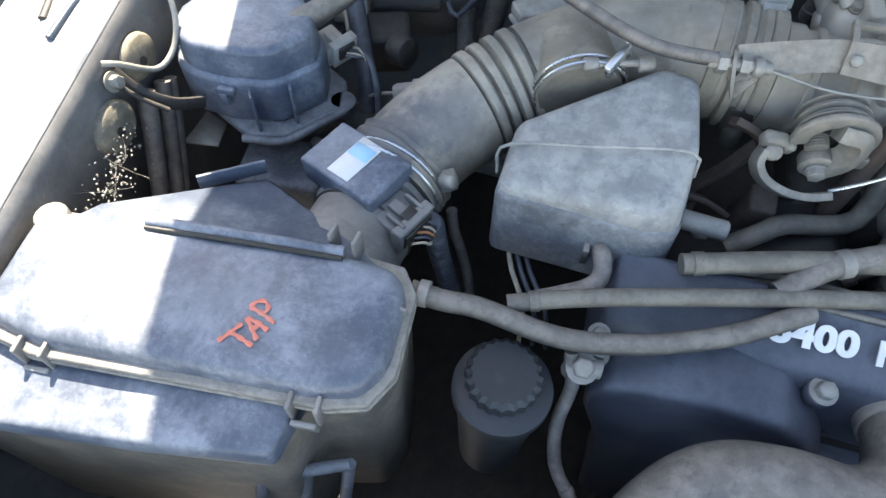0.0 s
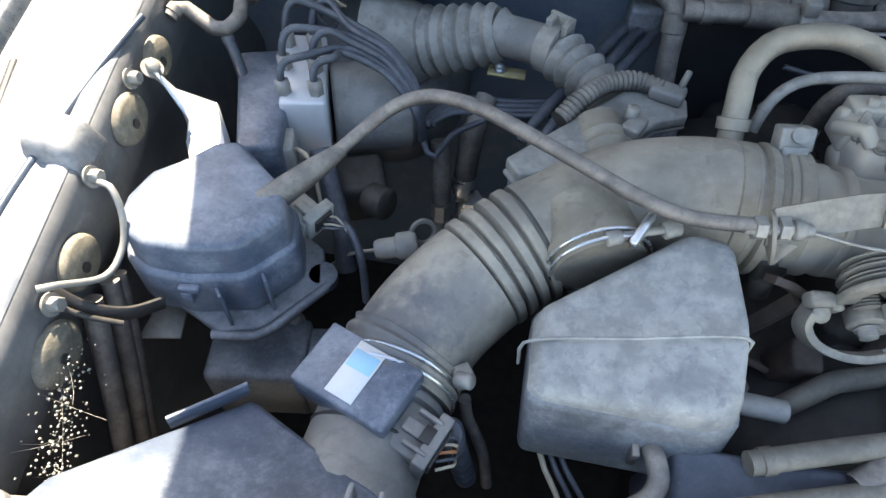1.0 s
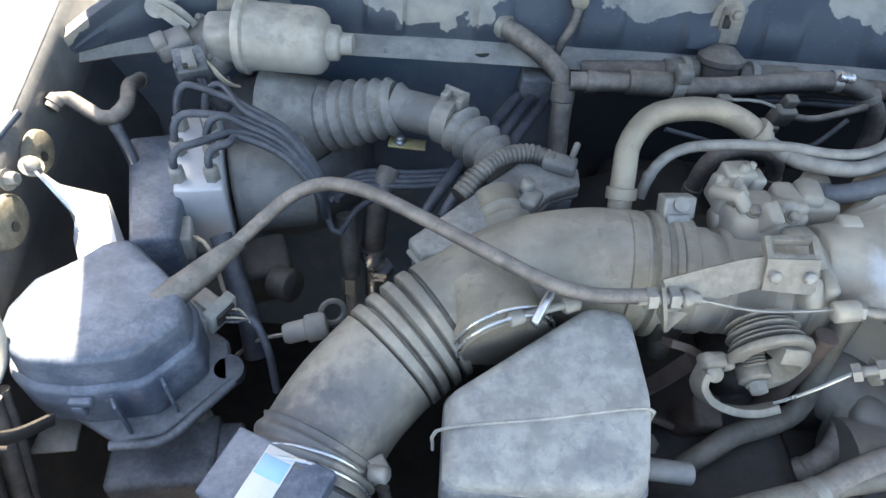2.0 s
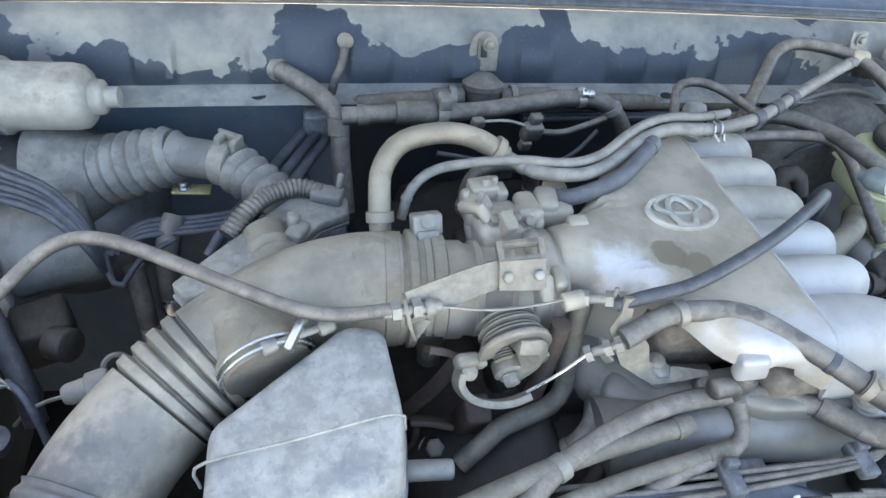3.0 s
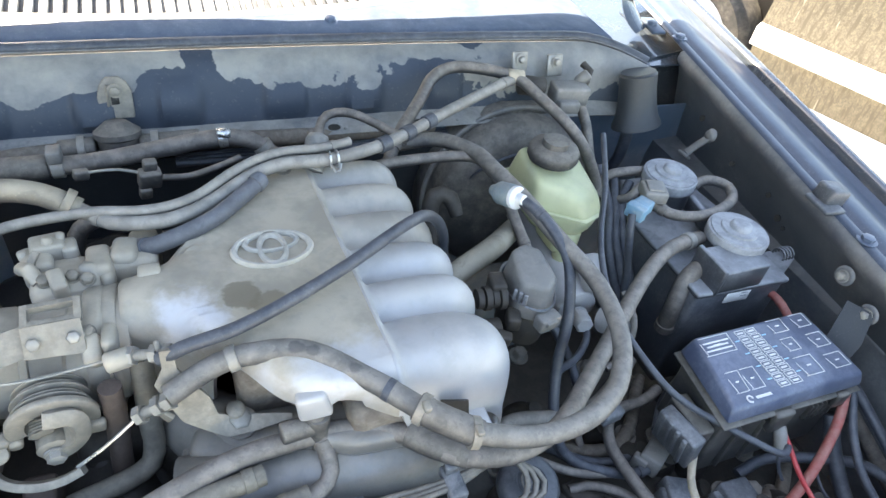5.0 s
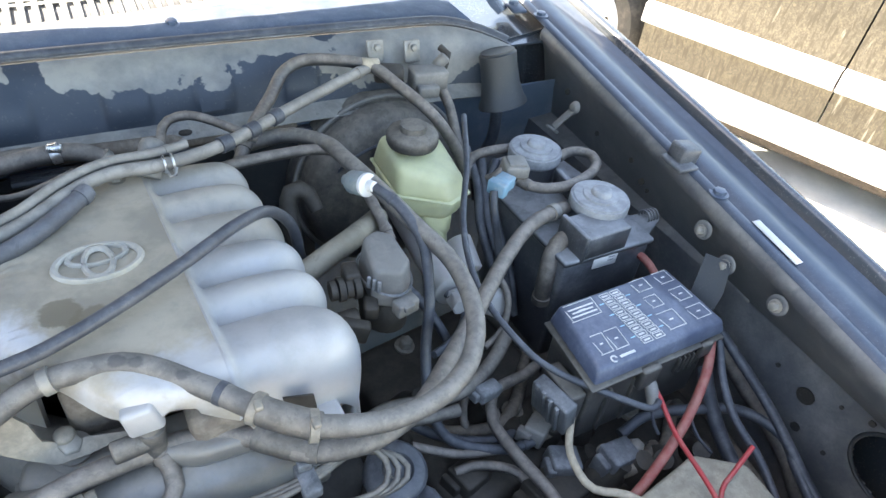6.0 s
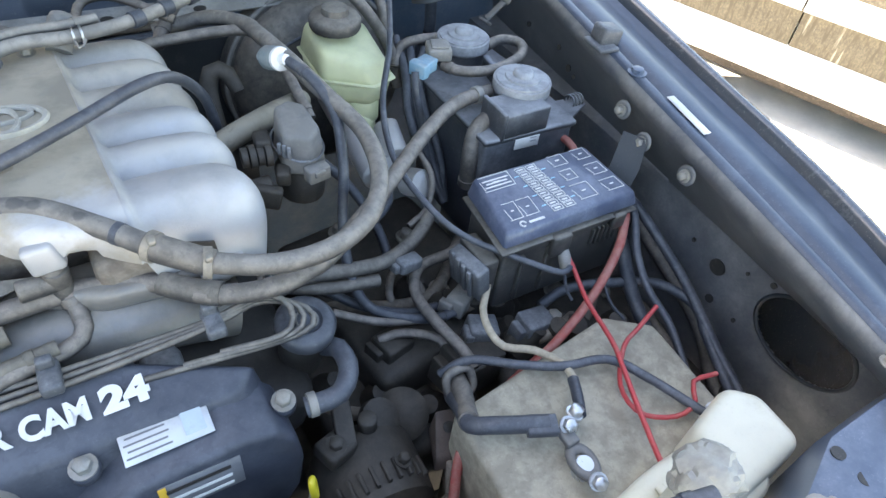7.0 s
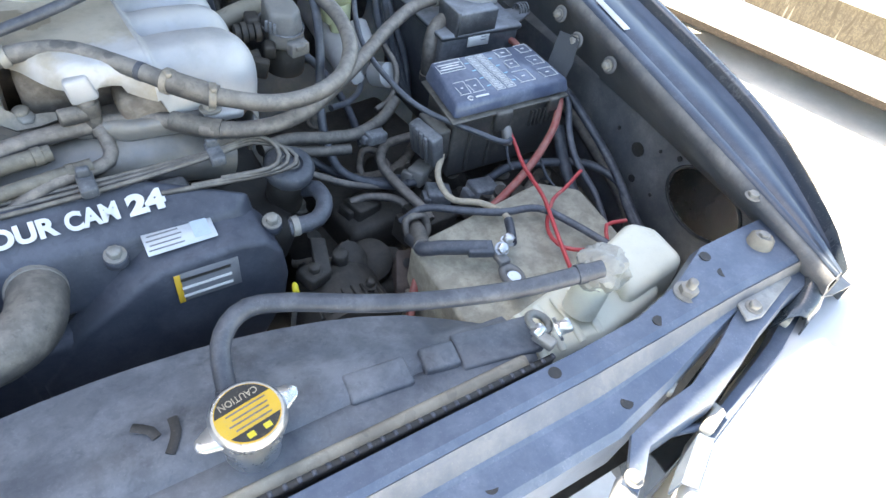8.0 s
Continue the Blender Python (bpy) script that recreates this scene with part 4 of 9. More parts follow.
hose("loom_conduit", [(-0.392, 0.372, 1.012), (-0.391, 0.380, 0.998), (-0.387, 0.383, 0.96), (-0.381, 0.386, 0.92), (-0.375, 0.388, 0.88)], 0.009, CABLE, "ribbed black conduit below the sensor plug", "loom", step=0.0014, rfun=ribbed(0.0052, 0.09))
hose("loom_conduit", [(-0.384, 0.416, 0.975), (-0.380, 0.412, 0.95), (-0.372, 0.408, 0.93), (-0.362, 0.402, 0.895), (-0.355, 0.390, 0.86)], 0.005, HOSE, "thin grey conduit below the duct", "loom")
for k in range(3):
    hose("wire_lead", [(-0.330 + 0.006 * k, 0.40, 0.985), (-0.322 + 0.008 * k, 0.375, 0.975), (-0.305 + 0.010 * k, 0.355, 0.95), (-0.300 + 0.012 * k, 0.34, 0.91)], 0.0022, CREAMWIRE if k == 0 else CABLE, "thin wire hanging under the resonator", "wire", n=8)

# ribbed duct from sensor to throttle
du = thing("air_intake_duct", (-0.32, 0.53, 1.0), "dust covered ribbed rubber intake duct", "duct")
P = [(-0.440, 0.408, 0.999), (-0.432, 0.432, 1.003), (-0.412, 0.468, 1.012), (-0.375, 0.508, 1.026), (-0.33, 0.541, 1.041), (-0.28, 0.565, 1.053), (-0.23, 0.573, 1.060), (-0.188, 0.570, 1.062)]


def duct_r(s, length):
    r = 1.0
    if 0.110 < s < 0.162:
        r = 1.03 - 0.13 * max(0.0, math.cos(2 * math.pi * (s - 0.110) / 0.0128)) ** 2
    if s < 0.03:
        r = 1.05 + 0.03 * math.cos(2 * math.pi * s / 0.0105)
    return r


part("duct_tube", sweep(fresh(), [(*p, 0.046 + 0.004 * (k / 7)) for k, p in enumerate(P)], 0.046, 44, 0.0011, duct_r), DUCTRUB, du)
for k in (0.010, 0.019):
    q = Vector(P[0]) + MD * (k - 0.012)
    part("wire_clamp", torus(fresh(), q, MD, 0.0495, 0.0013, 40, 6), BRIGHT, du, "bright wire clamp")
bm = box(fresh(), (-0.387, 0.412, 1.021), (0.014, 0.016, 0.012), 0.002, (0, 0, 30))
rod(bm, (-0.392, 0.408, 1.024), (-0.380, 0.404, 1.030), 0.006)
part("clamp_screw", bm, STEEL, du)
part("cuff", lathe(fresh(), [(0.047, -0.014), (0.0505, -0.012), (0.0505, -0.001), (0.0475, 0.001), (0.0475, 0.006), (0.052, 0.008), (0.052, 0.014), (0.049, 0.016), (0.049, 0.02), (0.051, 0.021), (0.051, 0.026), (0.049, 0.027), (0.051, 0.029), (0.051, 0.038), (0.047, 0.04)], (-0.192, 0.570, 1.062), (1, -0.06, 0), 40), TANRUB, du, "stepped rubber cuff")
bm = lathe(fresh(), [(0.034, -0.03), (0.034, 0.0), (0.037, 0.004), (0.037, 0.01), (0.034, 0.012), (0.034, 0.02)], (-0.305, 0.512, 1.066), (0.25, -0.8, -0.1), 32)
part("branch", bm, TANRUB, du, "branch neck to the resonator")
for k in (0.006, 0.014):
    part("wire_clamp", torus(fresh(), Vector((-0.303, 0.506, 1.066)) + Vector((0.25, -0.8, -0.1)) * k, (0.25, -0.8, -0.1), 0.0375, 0.0012, 36, 6), BRIGHT, du)
bm = rod(fresh(), (-0.300, 0.492, 1.098), (-0.252, 0.512, 1.094), 0.003)
rod(bm, (-0.303, 0.490, 1.098), (-0.292, 0.495, 1.098), 0.0055)
rod(bm, (-0.262, 0.508, 1.093), (-0.250, 0.513, 1.094), 0.0065)
part("clamp_screw", bm, STEEL, du)
bm = box(fresh(), (-0.278, 0.501, 1.099), (0.006, 0.028, 0.014), 0.002, (20, 0, -30))
part("clamp_lever", bm, BRIGHT, du, "bright clamp lever")
bm = lathe(fresh(), [(0.021, -0.03), (0.021, 0.0), (0.023, 0.003), (0.021, 0.006), (0.021, 0.012), (0.023, 0.015), (0.021, 0.018), (0.021, 0.035)], (-0.295, 0.605, 1.066), (-0.2, 0.75, 0.05), 28)
part("branch", bm, TANRUB, du)
bm = box(fresh(), (-0.274, 0.628, 1.080), (0.016, 0.022, 0.012), 0.003, (0, 0, -30))
rod(bm, (-0.278, 0.636, 1.08), (-0.276, 0.638, 1.093), 0.006)
part("clamp_screw", bm, STEEL, du)

# resonator box hanging beside the duct
rs = thing("resonator_box", (-0.27, 0.43, 0.95), "dust grey plastic resonator box with a mid seam", "resonator")
RB = [(-0.346, 0.372), (-0.225, 0.366), (-0.206, 0.376), (-0.200, 0.44), (-0.205, 0.52), (-0.24, 0.528), (-0.344, 0.455)]
RF = [(x, y + (0.015 if y < 0.38 else 0.0)) for x, y in RB]
bm = prism(fresh(), RF, 1.041, 1.07, 0.009, 4, top=[(-0.343, 0.391, 1.060), (-0.228, 0.386, 1.070), (-0.213, 0.393, 1.071), (-0.207, 0.440, 1.088), (-0.214, 0.503, 1.098), (-0.242, 0.508, 1.098), (-0.341, 0.449, 1.068)])
part("shell", bm, SHELLGREY, rs)
bm = sweep(fresh(), [(-0.350, 0.424, 1.030), (-0.3455, 0.424, 1.064), (-0.28, 0.427, 1.0795), (-0.213, 0.434, 1.087), (-0.203, 0.436, 1.06)], 0.0013, 6, 0.01)
part("seam", bm, SHELLGREY, rs)
bm = prism(fresh(), [(-0.27 + (x + 0.27) * 0.97, 0.45 + (y - 0.45) * 0.97) for x, y in RB], 0.990, 1.052, 0.007, 3, top=[(x, y, 1.052) for x, y in RF])
part("lower_shell", bm, PLASTIC, rs, "darker underside of the resonator")
part("side_nipple", rod(fresh(), (-0.205, 0.415, 1.035), (-0.168, 0.412, 1.035), 0.008), GREYBOX, rs)
bm = sweep(fresh(), [(-0.257, 0.378, 1.022), (-0.256, 0.370, 1.027), (-0.253, 0.358, 1.022), (-0.259, 0.346, 1.019), (-0.276, 0.335, 1.018), (-0.300, 0.322, 1.018)], 0.0072, 12, 0.005)
box(bm, (-0.268, 0.375, 1.018), (0.005, 0.010, 0.018), 0.001)
part("drain_elbow", bm, HOSE, rs)

# cruise actuator by the fender, cable to the throttle bracket
ac = thing("cruise_actuator", (-0.60, 0.51, 0.95), "black plastic cable actuator with a rounded top", "actuator")
ACT = [(-0.662, 0.500), (-0.660, 0.482), (-0.650, 0.466), (-0.632, 0.456), (-0.600, 0.455), (-0.560, 0.463), (-0.532, 0.497), (-0.540, 0.527), (-0.592, 0.572), (-0.612, 0.566), (-0.630, 0.545), (-0.652, 0.528)]
bm = prism(fresh(), ACT, 1.030, 1.07, 0.006, 3, top=[(-0.600 + (x + 0.600) * 0.95, 0.51 + (y - 0.51) * 0.94, 1.066 + 0.05 * (y - 0.45)) for x, y in ACT])
part("case", bm, BOXTOP, ac, "blue black rounded upper case")
LOWACT = [(-0.598 + (x + 0.598) * 1.05, 0.51 + (y - 0.51) * 1.09) for x, y in ACT]
bm = prism(fresh(), LOWACT, 0.990, 1.036, 0.005, 3, top=[(x, y, 1.038) for x, y in LOWACT])
part("lower_case", bm, BOXTOP, ac)
bm = prism(fresh(), [(-0.585, 0.437), (-0.552, 0.444), (-0.512, 0.492), (-0.522, 0.530), (-0.6, 0.58), (-0.65, 0.56), (-0.63, 0.46)], 0.978, 0.990, 0.0035, 2)
part("base_plate", bm, PLASTIC, ac)
bm = sweep(fresh(), [(-0.590, 0.436, 0.984), (-0.552, 0.441, 0.986), (-0.528, 0.468, 0.988), (-0.510, 0.492, 0.988)], 0.0042, 10, 0.006)
part("foot_lip", bm, PLASTIC, ac)
for x, y in ((-0.577, 0.449), (-0.548, 0.468)):
    part("stiff_rib", box(fresh(), (x, y - 0.002, 1.010), (0.0028, 0.010, 0.044), 0.001, (0, 0, 35)), BOXTOP, ac)
bm = box(fresh(), (-0.600, 0.4475, 1.030), (0.016, 0.006, 0.007), 0.0015, (0, 0, 4))
box(bm, (-0.603, 0.4465, 1.021), (0.008, 0.006, 0.014), 0.0015, (0, 0, 4))
part("moulded_clip", bm, BOXTOP, ac)
part("mount_ear", lathe(fresh(), [(0.012, 0), (0.014, 0.003), (0.014, 0.012), (0.01, 0.014)], (-0.518, 0.503, 0.976), n=20), PLASTIC, ac)
part("cable_boot", sweep(fresh(), [(-0.563, 0.513, 1.055, 0.014), (-0.545, 0.528, 1.062, 0.0115), (-0.524, 0.548, 1.070, 0.0095), (-0.505, 0.565, 1.078, 0.006)], 0.01, 14, 0.006), RUBBER, ac, "tapered rubber cable boot")
bm = box(fresh(), (-0.538, 0.538, 1.022), (0.026, 0.024, 0.022), 0.002, (0, 10, -30))
box(bm, (-0.524, 0.534, 1.024), (0.010, 0.028, 0.026), 0.0015, (0, 10, -30))
box(bm, (-0.534, 0.534, 1.036), (0.016, 0.008, 0.005), 0.001, (0, 10, -30))
plug = part("plug", bm, PALE, ac, "pale grey wire plug")
part("plug_gap", box(fresh(), (-0.5185, 0.531, 1.026), (0.003, 0.018, 0.014), 0.0008, (0, 10, -30)), BLACKINK, plug)
for k in range(4):
    part("wire", sweep(fresh(), [(-0.517, 0.524 + 0.004 * k, 1.026), (-0.508, 0.523 + 0.004 * k, 1.028), (-0.500, 0.528, 1.024), (-0.496, 0.528, 1.016)], 0.0011, 6, 0.004), CREAMWIRE if k % 2 else CABLE, ac)
part("wire", sweep(fresh(), [(-0.513, 0.533, 1.02), (-0.497, 0.53, 1.022), (-0.485, 0.515, 1.00), (-0.48, 0.50, 0.96)], 0.0035, 8, 0.006), CABLE, ac)

hose("accelerator_cable", [(-0.512, 0.560, 1.075), (-0.472, 0.592, 1.100), (-0.445, 0.597, 1.113), (-0.42, 0.588, 1.121), (-0.391, 0.571, 1.126), (-0.332, 0.535, 1.126), (-0.285, 0.511, 1.121), (-0.25, 0.503, 1.116), (-0.205, 0.506, 1.113)], 0.0056, HOSE, "dusty black throttle cable arching over the duct", "cable", n=12, step=0.008)

# brake pressure unit with its pipes
ab = thing("brake_pressure_unit", (-0.59, 0.68, 0.9), "grey brake pressure unit with bent steel pipes", "brake unit")
bm = prism(fresh(), [(-0.655, 0.725), (-0.612, 0.59), (-0.575, 0.60), (-0.600, 0.74)], 0.92, 1.036, 0.005)
part("control_case", bm, BOXTOP, ab, "dark control case")
bm = prism(fresh(), [(-0.613, 0.752), (-0.571, 0.757), (-0.546, 0.655), (-0.589, 0.648)], 0.955, 1.043, 0.003)
part("valve_block", bm, CLEANALLOY, ab, "bright alloy valve block")
part("motor", lathe(fresh(), [(0.042, 0), (0.046, 0.004), (0.046, 0.075), (0.040, 0.08)], (-0.555, 0.705, 0.992), (1, 0.3, 0), 32), GREYBOX, ab, "round pump motor")
bm = box(fresh(), (-0.588, 0.622, 1.008), (0.034, 0.03, 0.03), 0.003, (0, 0, 12))
box(bm, (-0.588, 0.607, 1.016), (0.022, 0.014, 0.018), 0.002, (0, 0, 12))
part("plug", bm, PALE, ab, "white wire plug")
ENDS = [(-0.604, 0.735), (-0.597, 0.700), (-0.588, 0.664), (-0.578, 0.738), (-0.567, 0.700), (-0.558, 0.668)]
for k, (x, y) in enumerate(ENDS):
    top = 1.084 - 0.005 * (k % 3)
    e = 0.008 * (k % 3) + 0.004 * (k // 3)
    part("brake_pipe", sweep(fresh(), [(x, y, 1.045), (x - 0.001, y + 0.002, 1.064), (x + 0.003, y + 0.010, top - 0.004), (x + 0.016, y + 0.014, top), (-0.535, 0.728 - e * 1.6, top - 0.004), (-0.495, 0.706 - e * 1.2, top - 0.010), (-0.468, 0.684 - e, 1.055 - e * 0.4), (-0.459, 0.672 - e * 0.6, 1.03), (-0.458, 0.668, 1.0)], 0.0037, 10, 0.005), CABLE, ab)
    part("pipe_nut", lathe(fresh(), [(0.0075, 0), (0.0075, 0.014), (0.0055, 0.016)], (x, y, 1.041), n=6), STEEL, ab)
# ---- small things along the car's right-hand inner fender and firewall ----
BOSS = grime("bare_dusty_boss", (0.10, 0.092, 0.075), dust=(0.27, 0.24, 0.18), amount=0.55, up=0.2, rough=0.7, scale=60, bump=0.25)
for y, z, h in ((0.444, 1.058, 0.019), (0.381, 1.036, 0.021), (0.575, 1.078, 0.02), (0.652, 1.082, 0.018)):
    a = rail_in(y, -1)
    bm = lathe(fresh(), [(h * 1.12, 0), (h * 1.08, 0.004), (h * 0.95, 0.0065)], (-a + 0.005, y, z - 0.006), (1, 0.05, 0.12), 24, (1.1, 0.9))
    b_ = part("bolt_boss", bm, BOSS, FL, "dusty olive boss with a screw hole")
    part("screw_hole", lathe(fresh(), [(0.0042, 0), (0.0042, 0.0012)], (-a + 0.0122, y - 0.002, z - 0.008), (1, 0.05, 0.12), 14), BLACKINK, b_)
for y, z in ((0.403, 1.066), (0.501, 1.088), (0.60, 1.100)):
    part("bolt", hexnut(fresh(), (-rail_in(y, -1) + 0.006, y, z - 0.006), (1, 0, 0.25), 0.0058, 0.008), STEEL, FL)
bm = sweep(fresh(), [(-0.668, 0.492, 1.088), (-0.655, 0.486, 1.090), (-0.648, 0.474, 1.072), (-0.648, 0.458, 1.055), (-0.652, 0.435, 1.052), (-0.664, 0.41, 1.075), (-0.672, 0.402, 1.08)], 0.0026, 8, 0.006)
solo("support_strap", bm, STEEL, "thin curved steel strap bolted to the inner fender", "bracket")
sb_ = thing("actuator_bracket", (-0.65, 0.43, 1.03), "folded bracket holding the actuator, coloured dark for the rail's shade", "bracket")
# near-black colour stands in for the rail's shadow on this strap
part("strap", blade(fresh(), [(-0.676, 0.412, 1.062), (-0.657, 0.411, 1.046), (-0.637, 0.420, 1.030), (-0.620, 0.440, 1.018)], 0.011, 0.003, (0.3, 0.5, 0.5)), DARK, sb_)
part("rolled_edge", sweep(fresh(), [(-0.672, 0.405, 1.058), (-0.655, 0.405, 1.046), (-0.635, 0.411, 1.031)], 0.0022, 8, 0.006), IRON, sb_)
ub = thing("fender_bracket", (-0.66, 0.61, 1.03), "folded steel bracket bolted to the inner fender", "bracket")
secs = [[(-0.694, 0.632, 1.078), (-0.690, 0.628, 1.090), (-0.672, 0.612, 1.093), (-0.668, 0.608, 1.084)], [(-0.676, 0.632, 1.054), (-0.672, 0.628, 1.064), (-0.656, 0.606, 1.064), (-0.653, 0.602, 1.054)], [(-0.646, 0.644, 1.036), (-0.644, 0.638, 1.044), (-0.653, 0.598, 1.044), (-0.657, 0.592, 1.036)], [(-0.616, 0.594, 1.030), (-0.620, 0.590, 1.038), (-0.640, 0.570, 1.038), (-0.644, 0.566, 1.030)]]
thick(part("plate", strip(fresh(), secs), SILVER, ub, "", 25), 0.0025)
part("bolt", hexnut(fresh(), (-0.681, 0.619, 1.091), (0.5, -0.2, 0.8), 0.0062, 0.007), STEEL, ub)
bm = prism(fresh(), [(-0.665, 0.44), (-0.63, 0.445), (-0.635, 0.475), (-0.662, 0.485)], 0.948, 0.952, 0.001, 1)
solo("support_plate", bm, STEEL, "small flat steel plate under the actuator", "bracket")
hose("washer_hose", [(-0.70, 0.70, 1.085), (-0.693, 0.712, 1.09), (-0.679, 0.711, 1.082), (-0.655, 0.703, 1.075), (-0.643, 0.722, 1.078), (-0.655, 0.76, 1.07), (-0.66, 0.80, 1.05)], 0.007, HOSE, "grey washer hose curling off the fender")
hose("washer_hose", [(-0.655, 0.71, 1.07), (-0.638, 0.69, 1.03), (-0.635, 0.665, 0.99), (-0.645, 0.64, 0.93)], 0.0055, CABLE, "thin dark hose down the inner fender")
for k, (y0, z0) in enumerate(((0.412, 1.00), (0.436, 0.99), (0.447, 0.985))):
    hose("loom_pipe", [(-0.668, y0 + 0.015, z0 + 0.03), (-0.665, y0, z0), (-0.662, y0 - 0.03, z0 - 0.06), (-0.66, y0 - 0.06, z0 - 0.12), (-0.658, y0 - 0.08, z0 - 0.2)], 0.0085 - 0.0012 * k, HOSE, "dusty loom pipe hanging by the inner fender", "pipe")
hl = thing("horn_relay_case", (-0.58, 0.44, 0.86), "dark ribbed control case low in the bay", "control case")
part("case", box(fresh(), (-0.566, 0.452, 0.905), (0.085, 0.062, 0.075), 0.006, (0, 0, 6)), PLASTIC, hl)
bm = box(fresh(), (-0.515, 0.454, 0.905), (0.022, 0.056, 0.064), 0.004, (0, 0, 6))
lathe(bm, [(0.014, 0), (0.014, 0.012), (0.010, 0.016)], (-0.504, 0.449, 0.915), (1, 0, 0.2), 18)
part("end_cap", bm, PLASTIC, hl)
part("bolt", hexnut(fresh(), (-0.542, 0.482, 0.94), (0, 0, 1), 0.006, 0.006), STEEL, hl)

# cobweb with caught grit in the fender corner
rng = random.Random(4)
bm = fresh()
for k in range(6):
    a = Vector((-0.668, 0.40 - 0.1 * rng.random(), 1.03 - 0.05 * rng.random()))
    b = Vector((-0.645 + 0.03 * rng.random(), 0.29 + 0.06 * rng.random(), 1.01 + 0.03 * rng.random()))
    sweep(bm, [a, a.lerp(b, 0.5) - Vector((0, 0, 0.01 * rng.random())), b], 0.00012, 4, 0.02)
for k in range(260):
    u = rng.random()
    c = Vector((-0.666, 0.385, 1.02)).lerp(Vector((-0.635, 0.30, 1.02)), u) + Vector((rng.gauss(0, 0.006), rng.gauss(0, 0.008), rng.gauss(0, 0.01)))
    s = rng.uniform(0.0003, 0.0013)
    box(bm, c, (s, s * 1.4, s * 0.8), 0, (rng.random() * 90, rng.random() * 90, 0))
tagged(solo("cobweb", bm, PALE, "dirty cobweb with grit in the fender corner", "cobweb"), kind="stuff")

# wiring boot from the wheel well to the firewall
wb = thing("wiring_boot", (-0.43, 0.78, 1.0), "dusty ribbed rubber boot carrying the loom", "rubber boot")


def bellows(p0, p1, r0, r1, folds, depth, name, mat=RUBBER):
    p0, p1 = Vector(p0), Vector(p1)
    prof = []
    h = (p1 - p0).length
    for k in range(folds * 2 + 1):
        u = k / (folds * 2)
        prof.append(((r0 + (r1 - r0) * u) + (depth if k % 2 else -depth), h * u))
    return part(name, lathe(fresh(), prof, p0, p1 - p0, 32), mat, wb)


part("flared_root", lathe(fresh(), [(0.066, -0.012), (0.060, 0.0), (0.050, 0.016), (0.043, 0.030), (0.038, 0.040), (0.034, 0.044)], (-0.512, 0.806, 1.004), (0.92, -0.10, 0.24), 40), BOOTGREY, wb, "wide flared root of the boot")
bellows((-0.474, 0.800, 1.016), (-0.395, 0.787, 1.047), 0.037, 0.028, 6, 0.0024, "bellows", BOOTGREY)
part("pipe", lathe(fresh(), [(0.026, 0), (0.021, 0.008), (0.0205, 0.055)], (-0.397, 0.787, 1.046), (0.9, -0.33, 0.06), 28), GREYBOX, wb, "smooth grey pipe section")
bm = band(fresh(), (-0.342, 0.766, 1.050), (0.8, -0.5, 0.1), 0.0225, 0.02, 0.003)
box(bm, (-0.346, 0.772, 1.076), (0.007, 0.018, 0.014), 0.0015, (0, 0, -30))
box(bm, (-0.331, 0.763, 1.076), (0.007, 0.018, 0.014), 0.0015, (0, 0, -30))
box(bm, (-0.339, 0.774, 1.079), (0.022, 0.005, 0.010), 0.0015, (0, 0, -30))
part("band_clip", bm, STEEL, wb)
bellows((-0.335, 0.760, 1.049), (-0.283, 0.703, 1.045), 0.0235, 0.020, 5, 0.0035, "bellows", BOOTGREY)
part("earth_tag", box(fresh(), (-0.384, 0.770, 1.012), (0.04, 0.016, 0.003), 0.001, (0, 0, -4)), BRASS, wb, "brassy earth tag")
part("bolt", hexnut(fresh(), (-0.392, 0.771, 1.014), (0, 0, 1), 0.005, 0.006), BRIGHT, wb)
part("bolt", hexnut(fresh(), (-0.50, 0.785, 1.03), (0.6, -0.2, 0.6), 0.005, 0.006), STEEL, wb)
bm = lathe(fresh(), [(0.105, 0), (0.10, 0.03), (0.08, 0.06), (0.05, 0.075)], (-0.53, 0.84, 0.93), (0.3, -0.5, 0.8), 36)
solo("strut_tower", bm, APRON, "sooty rounded panel bulge behind the brake unit", "car body", kind="structure")

lb_ = thing("vacuum_case", (-0.30, 0.62, 1.0), "long dusty plastic case behind the air duct", "case")
LB = [(-0.374, 0.580), (-0.330, 0.625), (-0.281, 0.675), (-0.250, 0.684), (-0.228, 0.672), (-0.229, 0.651), (-0.255, 0.640), (-0.272, 0.619), (-0.327, 0.572), (-0.363, 0.565)]
part("lower_half", prism(fresh(), LB, 0.99, 1.064, 0.006, 2), PLASTIC, lb_)
part("upper_half", prism(fresh(), [(-0.30 + (x + 0.30) * 1.03, 0.63 + (y - 0.63) * 1.05) for x, y in LB], 1.066, 1.078, 0.0025, 2), BOOTGREY, lb_)
part("seam_rim", prism(fresh(), [(-0.30 + (x + 0.30) * 1.045, 0.63 + (y - 0.63) * 1.085) for x, y in LB], 1.0615, 1.0655, 0.001, 1), GREYBOX, lb_)
hose("loom_conduit", [(-0.335, 0.632, 1.075), (-0.318, 0.652, 1.084), (-0.298, 0.672, 1.086), (-0.272, 0.682, 1.085), (-0.25, 0.676, 1.083)], 0.0085, RUBBER, "ribbed loom conduit on the plastic case", "loom", step=0.0012, rfun=ribbed(0.0048, 0.1))
bm = box(fresh(), (-0.245, 0.672, 1.084), (0.03, 0.018, 0.012), 0.003, (0, 0, -20))
rod(bm, (-0.235, 0.675, 1.085), (-0.232, 0.678, 1.104), 0.003)
solo("loom_clip", bm, GREYBOX, "grey plastic loom clip with a pin", "clip")

